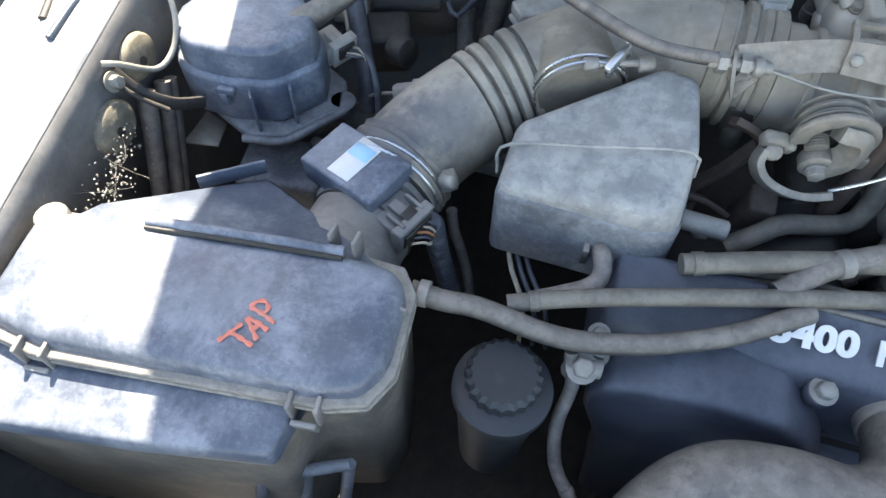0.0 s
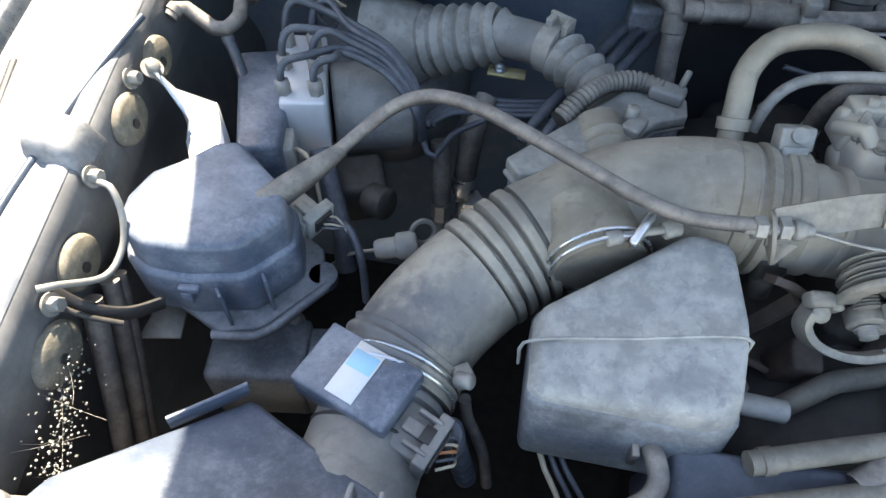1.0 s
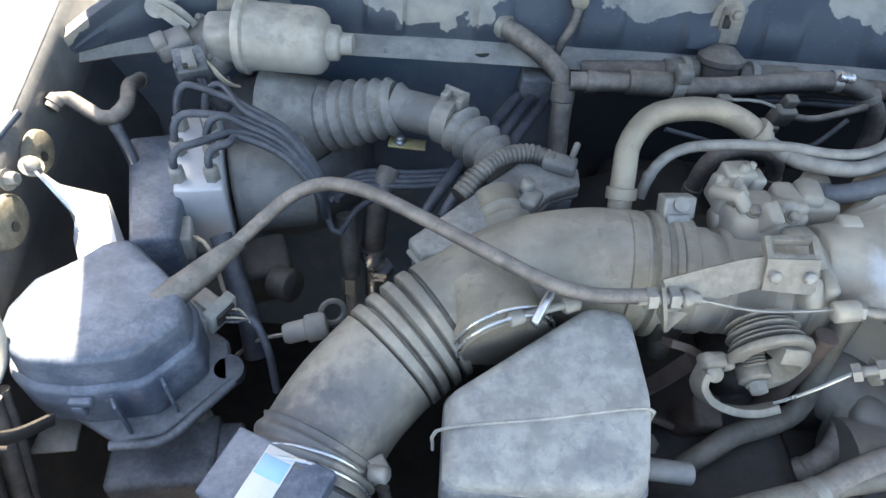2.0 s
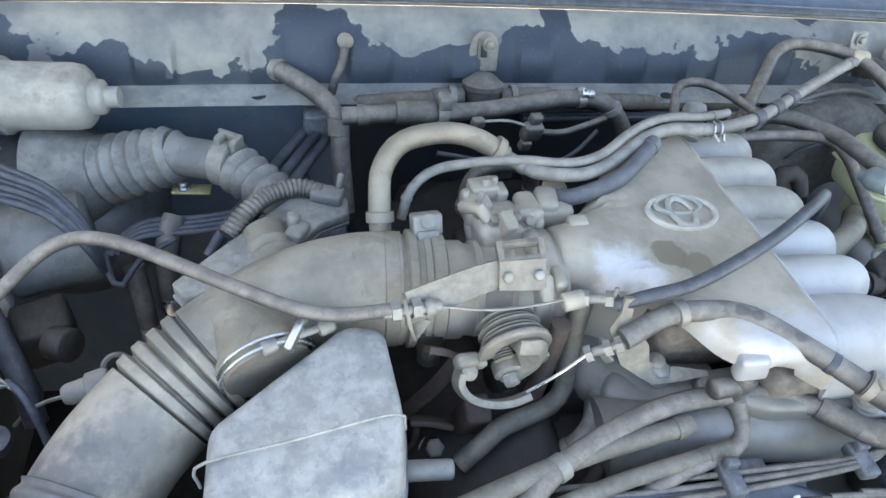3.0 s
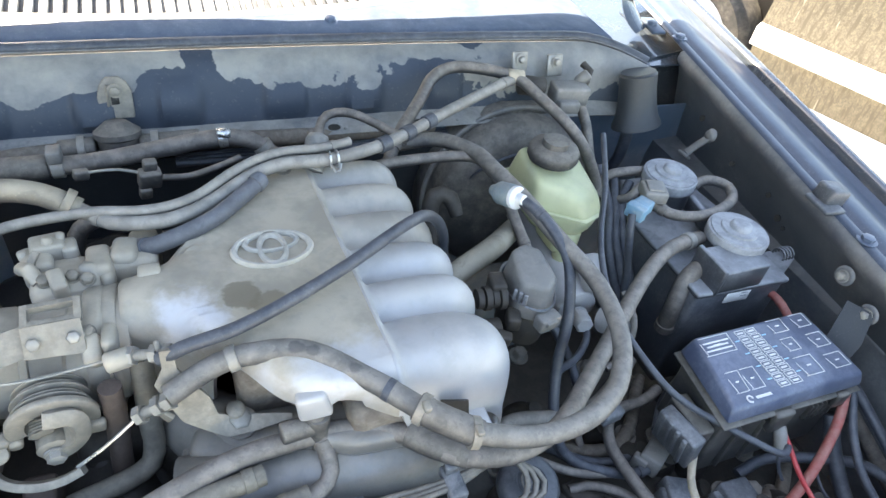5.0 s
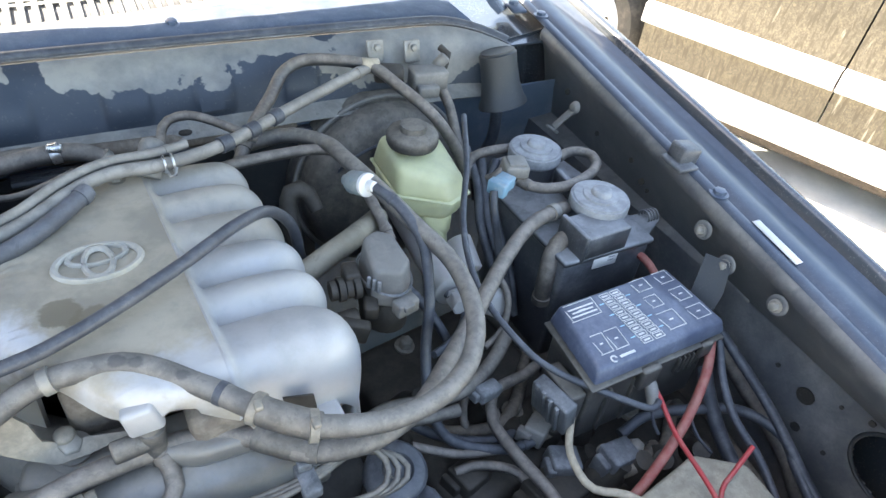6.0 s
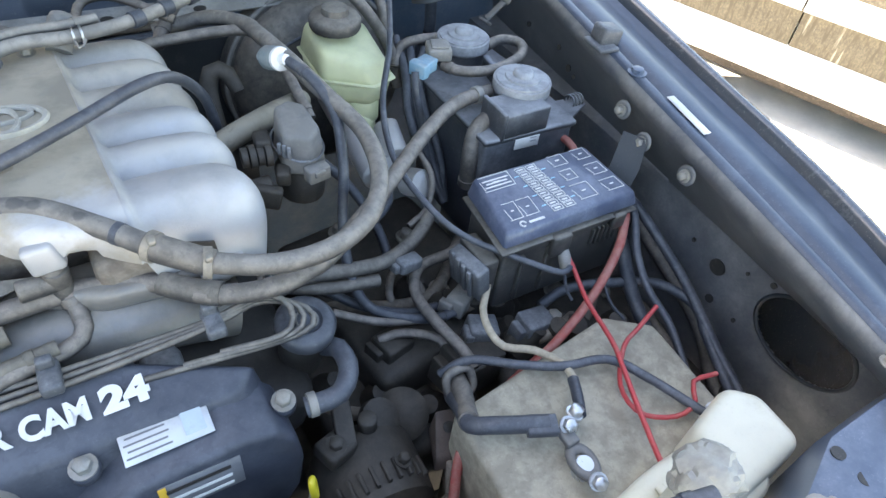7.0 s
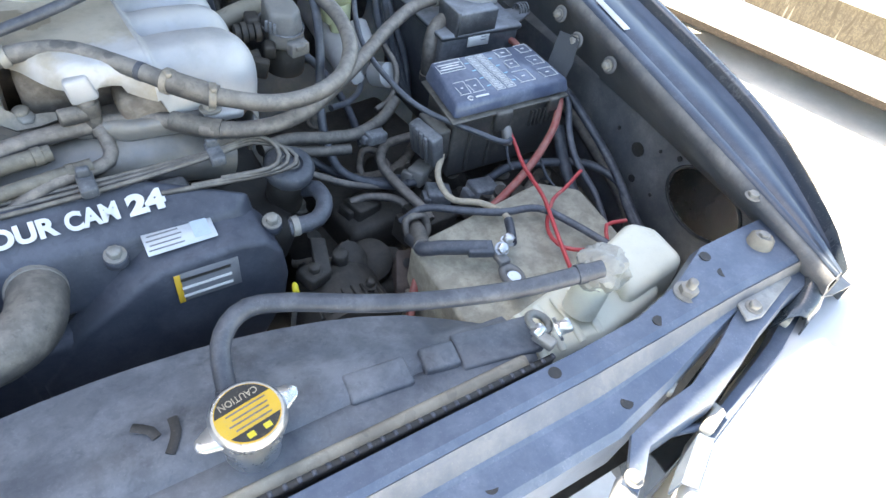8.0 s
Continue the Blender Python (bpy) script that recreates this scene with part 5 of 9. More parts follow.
for k in range(4):
    hose("brake_pipe", [(-0.462 + 0.004 * k, 0.692, 1.0), (-0.455, 0.712 - 0.006 * k, 0.994), (-0.43, 0.738 - 0.007 * k, 0.996), (-0.37, 0.741 - 0.007 * k, 0.998), (-0.31, 0.755 - 0.007 * k, 1.0), (-0.26, 0.80 - 0.006 * k, 1.0)], 0.0034, CABLE, "thin dark brake pipe", "pipe", n=8)
for dx in (0, 0.017, 0.034):
    hose("gas_pipe", [(-0.362 + dx, 0.675 - dx * 0.2, 1.005), (-0.345 + dx, 0.70, 1.02), (-0.31 + dx, 0.76, 1.028), (-0.26 + dx, 0.85, 1.03)], 0.006, CABLE, "dark slanting pipe by the firewall", "pipe", n=10)
hose("brake_pipe", [(-0.462, 0.70, 1.0), (-0.456, 0.672, 0.99), (-0.445, 0.66, 0.985), (-0.43, 0.69, 0.99), (-0.40, 0.715, 0.992)], 0.0032, CABLE, "looped thin brake pipe", "pipe", n=8)
gf = thing("gas_line_fitting", (-0.417, 0.70, 0.8), "bright alloy hose fitting below a rubber line", "fitting")
bm = rod(fresh(), (-0.417, 0.695, 0.78), (-0.416, 0.704, 0.885), 0.0085)
lathe(bm, [(0.0125, 0), (0.0135, 0.003), (0.0135, 0.03), (0.011, 0.033)], (-0.416, 0.705, 0.883), (0, 0.08, 1), 6)
lathe(bm, [(0.0155, 0), (0.0155, 0.012)], (-0.408, 0.706, 0.868), (0, 0.08, 1), 6)
part("nut", bm, BRIGHT, gf)
part("rubber_line", sweep(fresh(), [(-0.416, 0.708, 0.914), (-0.413, 0.714, 0.95), (-0.408, 0.72, 0.985), (-0.40, 0.74, 1.0)], 0.0125, 14, 0.008), RUBBER, gf)
gf = thing("gas_line_fitting", (-0.44, 0.67, 0.8), "dusty pipe fitting below a rubber line", "fitting")
bm = rod(fresh(), (-0.437, 0.655, 0.78), (-0.438, 0.672, 0.88), 0.006)
lathe(bm, [(0.0105, 0), (0.0105, 0.022)], (-0.438, 0.673, 0.878), (0, 0.15, 1), 6)
part("nut", bm, STEEL, gf)
part("rubber_line", sweep(fresh(), [(-0.438, 0.677, 0.9), (-0.440, 0.69, 0.93), (-0.444, 0.705, 0.965)], 0.0105, 14, 0.008), RUBBER, gf)
pk = thing("wire_connector", (-0.46, 0.57, 0.95), "grey round wire connector beside the duct", "connector")
part("socket", lathe(fresh(), [(0.008, 0), (0.010, 0.004), (0.010, 0.02), (0.013, 0.022), (0.013, 0.036), (0.010, 0.04)], (-0.485, 0.560, 0.955), (1, 0.25, 0.15), 18), PALE, pk)
part("wire", sweep(fresh(), [(-0.485, 0.56, 0.955), (-0.51, 0.555, 0.95), (-0.53, 0.55, 0.93)], 0.002, 6), STEEL, pk)
part("hook", torus(fresh(), (-0.443, 0.583, 0.962), (0.3, -0.8, 0.5), 0.011, 0.0028, 24, 6), STEEL, pk)
hose("loom_strap", [(-0.548, 0.628, 1.01), (-0.533, 0.60, 0.985), (-0.52, 0.575, 0.965), (-0.512, 0.55, 0.93)], 0.010, CABLE, "flat dark loom strap", "loom")
hose("wire_lead", [(-0.572, 0.622, 1.012), (-0.558, 0.612, 1.02), (-0.547, 0.60, 1.01), (-0.54, 0.585, 0.98)], 0.002, CREAMWIRE, "thin pale wires at the brake unit plug", "wire", n=6)
bm = box(fresh(), (-0.515, 0.635, 0.955), (0.05, 0.05, 0.05), 0.008, (0, 0, 20))
rod(bm, (-0.50, 0.61, 0.97), (-0.48, 0.60, 0.975), 0.016)
solo("unit_bracket", bm, IRON, "grimy bracket below the brake unit", "bracket")

# wiper motor on the firewall
wm = thing("wiper_motor", (-0.53, 0.82, 1.06), "dusty pale wiper motor with gear housing", "wiper motor")
WMX, WMD = Vector((-0.558, 0.822, 1.096)), Vector((1, -0.06, 0.02))
part("can", lathe(fresh(), [(0.030, 0.010), (0.0345, 0.012), (0.0345, 0.016), (0.0335, 0.018), (0.0332, 0.074), (0.0315, 0.083), (0.027, 0.088), (0.018, 0.090), (0.0175, 0.099), (0.0165, 0.101), (0.011, 0.103), (0.0105, 0.115)], WMX, WMD, 36), MOTORALU, wm, "pale dusty motor can")
part("flange", lathe(fresh(), [(0.030, 0), (0.0375, 0.002), (0.0385, 0.005), (0.0385, 0.010), (0.035, 0.012)], WMX, WMD, 36), MOTORALU, wm)
bm = lathe(fresh(), [(0.028, 0), (0.030, 0.004), (0.030, 0.018), (0.024, 0.026), (0.012, 0.028)], (-0.592, 0.830, 1.066), (-0.1, -0.45, 0.9), 28)
box(bm, (-0.576, 0.824, 1.090), (0.034, 0.044, 0.040), 0.008, (0, 0, 10), 3)
part("gear_housing", bm, MOTORALU, wm)
for a in (20, 110, 200, 290):
    part("bolt", hexnut(fresh(), (-0.594 + 0.024 * math.cos(radians(a)), 0.822 + 0.022 * math.sin(radians(a)), 1.088 + 0.010 * math.sin(radians(a))), (-0.1, -0.45, 0.9), 0.004, 0.005), STEEL, wm)
bm = box(fresh(), (-0.618, 0.800, 1.094), (0.034, 0.028, 0.020), 0.004, (0, -10, 30))
box(bm, (-0.628, 0.792, 1.100), (0.014, 0.022, 0.012), 0.002, (0, -10, 30))
part("gear_cover", bm, GREYBOX, wm)
bm = box(fresh(), (-0.598, 0.780, 1.082), (0.030, 0.030, 0.030), 0.003, (20, 0, 24))
for k in range(3):
    box(bm, (-0.607 + 0.009 * k, 0.764 + 0.004 * k, 1.086), (0.003, 0.006, 0.024), 0.001, (20, 0, 24))
plug = part("plug", bm, PLASTIC, wm, "dusty dark wire plug")
part("plug_latch", box(fresh(), (-0.594, 0.768, 1.100), (0.012, 0.020, 0.007), 0.0015, (20, 0, 24)), GREYBOX, plug)
part("plug_window", box(fresh(), (-0.5945, 0.7575, 1.0995), (0.005, 0.004, 0.005), 0.001, (20, 0, 24)), BLACKINK, plug)
bm = lathe(fresh(), [(0.0105, 0), (0.0105, 0.005), (0.007, 0.006)], (-0.640, 0.834, 1.112), (0.2, -0.7, 0.5), 20)
blade(bm, [(-0.640, 0.832, 1.113), (-0.625, 0.824, 1.110), (-0.608, 0.818, 1.100)], 0.012, 0.004, (0.1, 0.5, 0.8))
blade(bm, [(-0.634, 0.836, 1.118), (-0.618, 0.832, 1.112), (-0.604, 0.830, 1.098)], 0.008, 0.004, (0.1, 0.5, 0.8))
part("crank_arm", bm, STEEL, wm)
part("mount_leg", blade(fresh(), [(-0.573, 0.848, 1.100, 0.026), (-0.571, 0.853, 1.118, 0.024), (-0.570, 0.858, 1.136, 0.020), (-0.569, 0.862, 1.146, 0.014)], 0.02, 0.005, (1, 0, 0)), TANMETAL, wm)
part("bolt", hexnut(fresh(), (-0.571, 0.853, 1.135), (0, -0.9, 0.35), 0.007, 0.007), STEEL, wm)
for k in range(2):
    part("loop_wire", sweep(fresh(), [(-0.588 + 0.004 * k, 0.766, 1.080), (-0.574, 0.752, 1.064 - 0.004 * k), (-0.566, 0.760, 1.048), (-0.566, 0.785, 1.046), (-0.572, 0.80, 1.06)], 0.0026, 8, 0.006), CABLE, wm)
for k in range(3):
    part("wire", sweep(fresh(), [(-0.583, 0.782, 1.09), (-0.57 + 0.004 * k, 0.77, 1.075), (-0.562 + 0.003 * k, 0.785, 1.06), (-0.57, 0.80, 1.05)], 0.0015, 6), CREAMWIRE if k else CABLE, wm)

# things on the cowl face
dt = thing("drain_tube", (-0.225, 0.86, 1.07), "small grey drain tube with a round cap on the cowl", "tube")
part("cap", lathe(fresh(), [(0.009, 0), (0.009, 0.008), (0.006, 0.01)], (-0.213, 0.875, 1.131), (0, -1, 0.5), 18), TANRUB, dt)
part("tube", sweep(fresh(), [(-0.214, 0.865, 1.128), (-0.218, 0.858, 1.11), (-0.227, 0.854, 1.09), (-0.232, 0.85, 1.06)], 0.005, 10), HOSE, dt)
hv = thing("heater_valve", (-0.055, 0.84, 1.08), "dusty heater valve on a steel tab", "valve")
TAB = Matrix.Translation((-0.052, 0.866, 1.100)) @ Matrix.Rotation(radians(72), 4, "X")
bm = prism(fresh(), [(-0.017, 0.0), (0.017, 0.0), (0.018, 0.028), (0.014, 0.040), (0.007, 0.046), (-0.006, 0.046), (-0.014, 0.038), (-0.018, 0.024)], -0.002, 0.0025, 0.0012, 2, TAB)
part("tab", bm, TANMETAL, hv, "round headed steel tab")
part("tab_slot", prism(fresh(), [(-0.004, 0.016), (0.004, 0.016), (0.004, 0.030), (-0.004, 0.030)], 0.002, 0.0034, 0.0004, 1, TAB), BLACKINK, hv)
part("tab_rib", prism(fresh(), [(-0.009, 0.014), (-0.006, 0.014), (-0.005, 0.038), (-0.008, 0.038)], 0.002, 0.006, 0.001, 1, TAB), TANMETAL, hv)
part("bolt", hexnut(fresh(), (-0.050, 0.862, 1.136), (0, -1, 0.3), 0.0052, 0.005), TANMETAL, hv)
part("body", lathe(fresh(), [(0.014, 0), (0.022, 0.005), (0.022, 0.022), (0.0245, 0.024), (0.0245, 0.03), (0.019, 0.034), (0.012, 0.04)], (-0.055, 0.838, 1.068), (0, 0.25, 1), 28), RUBBER, hv)
for x0, x1 in ((-0.115, -0.078), (-0.034, 0.03)):
    part("stub", rod(fresh(), (x0, 0.838, 1.080), (x1, 0.838, 1.082), 0.0125), RUBBER, hv)
for x in (-0.092, -0.018):
    part("clamp", band(fresh(), (x, 0.838, 1.081), (1, 0, 0), 0.0128, 0.008, 0.002), STEEL, hv)
hose("heater_pipe", [(-0.20, 0.845, 1.068), (-0.15, 0.84, 1.075), (-0.11, 0.838, 1.079)], 0.011, RUST, "dusty rusty heater pipe under the cowl", "pipe")
hose("heater_pipe", [(0.03, 0.838, 1.081), (0.09, 0.84, 1.075), (0.2, 0.85, 1.066), (0.33, 0.86, 1.06)], 0.010, RUST, "dusty heater pipe along the firewall", "pipe")
for k in range(3):
    hose("loom_pipe", [(0.0, 0.852 - 0.008 * k, 1.052), (0.15, 0.856 - 0.008 * k, 1.05), (0.3, 0.86 - 0.008 * k, 1.05), (0.42, 0.87, 1.04)], 0.0042, CABLE, "dark pipe running along the firewall", "pipe", n=8)
bm = lathe(fresh(), [(0.0115, -0.0225), (0.0128, -0.021), (0.0128, 0.021), (0.0115, 0.0225)], (-0.142, 0.795, 1.091), (1, 0, 0), 24)
solo("hose_joiner", bm, RUBBER, "black sleeve joining two heater hoses", "joiner")
cb = thing("hose_clip", (-0.108, 0.795, 1.09), "grey clip holding the heater hose", "clip")
part("band", band(fresh(), (-0.112, 0.795, 1.091), (1, 0, 0), 0.0105, 0.012, 0.002), STEEL, cb)
part("tab", box(fresh(), (-0.112, 0.79, 1.108), (0.014, 0.018, 0.014), 0.002), GREYBOX, cb)
wc = thing("worm_clamp", (0.05, 0.806, 1.1), "bright steel worm clamp on the heater hose", "hose clamp")
part("band", band(fresh(), (0.052, 0.806, 1.102), (1, 0.02, 0.1), 0.0103, 0.010, 0.0012), BRIGHT, wc)
part("screw", rod(fresh(), (0.046, 0.795, 1.115), (0.06, 0.792, 1.115), 0.005), BRIGHT, wc)
bm = box(fresh(), (-0.045, 0.76, 1.035), (0.03, 0.014, 0.02), 0.003)
box(bm, (-0.05, 0.755, 1.047), (0.014, 0.01, 0.01), 0.002)
solo("wire_connector", bm, PLASTIC, "dark wire connector below the heater hose", "connector")
hose("wire_lead", [(-0.12, 0.765, 1.058), (-0.085, 0.762, 1.052), (-0.045, 0.76, 1.042), (0.0, 0.758, 1.04), (0.04, 0.765, 1.05), (0.075, 0.785, 1.07)], 0.0028, CABLE, "thin dark lead below the heater hose", "wire", n=8)
bm = box(fresh(), (-0.245, 0.855, 1.04), (0.035, 0.03, 0.03), 0.004)
solo("pipe_clip", bm, PLASTIC, "dark plastic pipe clip at the firewall", "clip")

# fender clip on the sunlit rail, and the power steering tank
bm = prism(fresh(), [(-0.732, 0.495), (-0.682, 0.493), (-0.680, 0.540), (-0.728, 0.546)], 1.08, 1.112, 0.008, 3, top=[(-0.726, 0.501, 1.115), (-0.691, 0.500, 1.109), (-0.689, 0.534, 1.109), (-0.722, 0.539, 1.115)])
solo("hood_stop", bm, PLASTIC, "grey rubber hood stop on the fender rail", "rubber stop")
ps = thing("steering_fluid_tank", (-0.305, 0.27, 0.87), "round black power steering tank with a ribbed cap", "fluid tank")
part("body", lathe(fresh(), [(0.026, -0.14), (0.031, -0.06), (0.034, -0.018), (0.0375, -0.012), (0.0375, -0.002), (0.034, 0.0)], (-0.305, 0.266, 0.985), (0, 0.02, 1), 40), GUTTER, ps)
prof_n = 40
bm = fresh()
ring = [[], [], []]
for k in range(prof_n):
    a = 2 * math.pi * k / prof_n
    r = 0.0275 + (0.0012 if k % 2 else -0.0008)
    for j, (rr, hh) in enumerate(((r, 0.0), (r, 0.012), (r - 0.004, 0.0155))):
        ring[j].append(bm.verts.new((-0.306 + rr * math.cos(a), 0.270 + rr * math.sin(a), 0.985 + hh)))
for j in range(2):
    for k in range(prof_n):
        bm.faces.new((ring[j][k], ring[j][(k + 1) % prof_n], ring[j + 1][(k + 1) % prof_n], ring[j + 1][k]))
bm.faces.new(ring[2])
bm.faces.new(ring[0][::-1])
part("cap", bm, GUTTER, ps, "ribbed black screw cap", 25)
hose("return_hose", [(-0.262, 0.30, 1.0), (-0.255, 0.285, 0.975), (-0.258, 0.262, 0.945), (-0.25, 0.24, 0.915), (-0.232, 0.222, 0.90)], 0.0055, HOSE, "thin grey return hose beside the tank")
ch = thing("radiator_top_hose", (-0.1, 0.23, 0.98), "thick grey radiator hose crossing the engine front", "hose")
part("tube", sweep(fresh(), [(-0.020, 0.335, 0.966), (-0.020, 0.305, 0.976), (-0.030, 0.268, 0.984), (-0.060, 0.248, 0.987), (-0.105, 0.248, 0.988), (-0.145, 0.242, 0.985), (-0.175, 0.222, 0.975), (-0.200, 0.185, 0.96), (-0.212, 0.13, 0.94), (-0.214, 0.10, 0.935)], 0.0255, 28, 0.008), RUBBER, ch)
part("clamp", band(fresh(), (-0.020, 0.320, 0.971), (0, 1, -0.35), 0.0245, 0.012, 0.0022), STEEL, ch, "dull steel hose clamp")
part("outlet", rod(fresh(), (-0.020, 0.36, 0.955), (-0.020, 0.318, 0.972), 0.022), ALLOY, ch)

# seam and lip along the sunlit fender rail
part("seam_gap", sweep(fresh(), [(-0.735, 0.426, 1.0915), (-0.748, 0.462, 1.0915), (-0.767, 0.510, 1.0898), (-0.784, 0.561, 1.0905), (-0.795, 0.606, 1.0945)], 0.0036, 8, 0.008, flat=0.5), BLACKINK, FL, "dark seam beside the fender rail")
part("rail_lip", sweep(fresh(), [(-0.715, 0.406, 1.0915), (-0.718, 0.45, 1.0945), (-0.717, 0.494, 1.098), (-0.714, 0.567, 1.102), (-0.707, 0.610, 1.108), (-0.70, 0.66, 1.112)], 0.0032, 8, 0.008), RAILPAINT, FL, "raised lip along the rail")
# ---- engine: throttle, plenum, covers ----
tb = thing("throttle_unit", (-0.1, 0.56, 0.98), "dusty cast throttle body with cable drum and bracket", "throttle")
part("bore", lathe(fresh(), [(0.044, 0), (0.044, 0.02), (0.041, 0.024), (0.041, 0.06), (0.046, 0.064), (0.046, 0.095)], (-0.158, 0.566, 1.062), (1, -0.08, 0), 36), ALLOYTAN, tb)
bm = lathe(fresh(), [(0.041, 0), (0.049, 0.002), (0.0505, 0.005), (0.0505, 0.013), (0.049, 0.016), (0.044, 0.018), (0.0455, 0.022), (0.0455, 0.034)], (-0.084, 0.5635, 1.066), (1, -0.03, 0.02), 44)
box(bm, (-0.077, 0.598, 1.100), (0.016, 0.034, 0.044), 0.006, (-35, 0, 0), 3)
box(bm, (-0.077, 0.528, 1.098), (0.014, 0.026, 0.030), 0.006, (35, 0, 0), 3)
box(bm, (-0.075, 0.538, 1.035), (0.016, 0.03, 0.05), 0.006, seg=3)
part("flange", bm, ALLOYTAN, tb)
bm = box(fresh(), (-0.098, 0.603, 1.096), (0.048, 0.050, 0.040), 0.011, (-12, 0, 4), 4)
box(bm, (-0.070, 0.610, 1.106), (0.020, 0.038, 0.032), 0.006, (-8, 0, 3), 3)
box(bm, (-0.050, 0.620, 1.100), (0.022, 0.030, 0.044), 0.007, (0, 0, -8), 3)
rod(bm, (-0.124, 0.612, 1.085), (-0.092, 0.610, 1.092), 0.013, 24, 0.004)
part("valve_housing", bm, ALLOYTAN, tb, "cast idle valve housing")
bm = box(fresh(), (-0.116, 0.622, 1.108), (0.024, 0.030, 0.026), 0.005, (0, 0, 8), 3)
box(bm, (-0.108, 0.634, 1.117), (0.026, 0.020, 0.018), 0.003, (0, 0, 8), 2)
box(bm, (-0.092, 0.632, 1.110), (0.012, 0.018, 0.024), 0.003, (0, 0, 8), 2)
rod(bm, (-0.124, 0.622, 1.105), (-0.126, 0.626, 1.124), 0.0035)
rod(bm, (-0.107, 0.630, 1.122), (-0.106, 0.632, 1.131), 0.0042)
rod(bm, (-0.098, 0.636, 1.12), (-0.097, 0.638, 1.129), 0.0036)
part("idle_valve", bm, ALLOYTAN, tb)
bm = blade(fresh(), [(-0.113, 0.618, 1.128), (-0.118, 0.610, 1.122), (-0.116, 0.600, 1.113), (-0.116, 0.590, 1.103)], 0.006, 0.003, (1, 0, 0.2))
rod(bm, (-0.123, 0.604, 1.117), (-0.112, 0.604, 1.117), 0.0045)
part("choke_lever", bm, TANMETAL, tb)
for x, y, z in ((-0.108, 0.590, 1.1195), (-0.088, 0.592, 1.1185), (-0.077, 0.587, 1.118), (-0.078, 0.535, 1.112)):
    part("bolt", hexnut(fresh(), (x, y, z), (0, -0.35, 1), 0.005, 0.005, 1.2), TANMETAL, tb)
bm = lathe(fresh(), [(0.030, 0), (0.0475, 0), (0.0485, 0.0015), (0.0485, 0.0095), (0.0475, 0.011), (0.030, 0.011)], (-0.070, 0.565, 1.066), (1, -0.03, 0), 48)
for y, z in ((0.530, 1.104), (0.600, 1.106)):
    box(bm, (-0.0645, y, z), (0.011, 0.024, 0.022), 0.005, (0, 0, -2), 3)
part("joint_flange", bm, ALLOYTAN, tb, "dusty cast joint flange with squared ears")
part("cast_step", lathe(fresh(), [(0.0415, 0), (0.0432, 0.001), (0.0432, 0.006), (0.0415, 0.007)], (-0.128, 0.5645, 1.063), (1, -0.06, 0), 40), ALLOYTAN, tb)
# cable bracket: a leaning sheet with a folded end and an open stop at its root
LOWER = [(-0.196, 0.500, 1.100), (-0.170, 0.504, 1.108), (-0.140, 0.515, 1.110), (-0.118, 0.523, 1.109)]
UPPER = [(-0.197, 0.513, 1.124), (-0.170, 0.522, 1.126), (-0.140, 0.532, 1.127), (-0.118, 0.537, 1.128)]
thick(part("cable_bracket", strip(fresh(), [[a, b] for a, b in zip(LOWER, UPPER)]), TANMETAL, tb, "flat steel cable bracket"), 0.0028)
thick(part("bracket_fold", strip(fresh(), [[(-0.199, 0.514, 1.122), (-0.199, 0.503, 1.121)], [(-0.197, 0.506, 1.108), (-0.196, 0.492, 1.108)], [(-0.194, 0.503, 1.096), (-0.190, 0.492, 1.090)], [(-0.184, 0.503, 1.102), (-0.176, 0.500, 1.104)]]), TANMETAL, tb), 0.0028)
for a, b in (((-0.116, 0.549, 1.132), (-0.082, 0.550, 1.133)), ((-0.116, 0.536, 1.1275), (-0.082, 0.537, 1.128)), ((-0.1165, 0.534, 1.127), (-0.1165, 0.551, 1.133)), ((-0.0815, 0.535, 1.1275), (-0.0815, 0.552, 1.134))):
    part("stop_bar", blade(fresh(), [a, tuple((Vector(a) + Vector(b)) / 2), b], 0.006, 0.0048), TANMETAL, tb)
thick(part("stop_face", strip(fresh(), [[(-0.119, 0.536, 1.128), (-0.119, 0.523, 1.108)], [(-0.080, 0.537, 1.1285), (-0.079, 0.522, 1.106)]]), TANMETAL, tb), 0.004)
for x, y, z in ((-0.112, 0.529, 1.118), (-0.086, 0.530, 1.118)):
    part("bolt", hexnut(fresh(), (x, y - 0.002, z), (0, -0.8, 0.6), 0.0048, 0.005), STEEL, tb)
bm = lathe(fresh(), [(0.0085, 0), (0.0085, 0.007)], (-0.208, 0.505, 1.112), (1, 0.1, 0), 6)
lathe(bm, [(0.0085, 0), (0.0085, 0.007)], (-0.192, 0.5065, 1.112), (1, 0.1, 0), 6)
rod(bm, (-0.215, 0.504, 1.112), (-0.168, 0.508, 1.112), 0.0048)
rod(bm, (-0.182, 0.5065, 1.112), (-0.174, 0.5075, 1.112), 0.0070)
part("cable_nut", bm, STEEL, tb)
HUB, HAX = Vector((-0.110, 0.512, 1.080)), Vector((0.1, -1, -0.15)).normalized()
bm = fresh()
for k, (r, a0, a1) in enumerate(((0.025, 0, 360), (0.0235, 0, 360), (0.0265, -10, 250), (0.0245, 0, 360), (0.027, 5, 215))):
    arcplate(bm, HUB + HAX * 0.0042 * k, HAX, 0.009, r, 0.0017, a0, a1, 36)
part("cable_drum", bm, TANMETAL, tb, "stacked cable drum plates")
part("drum_core", lathe(fresh(), [(0.017, 0), (0.017, 0.021)], HUB, HAX, 28), DARK, tb)
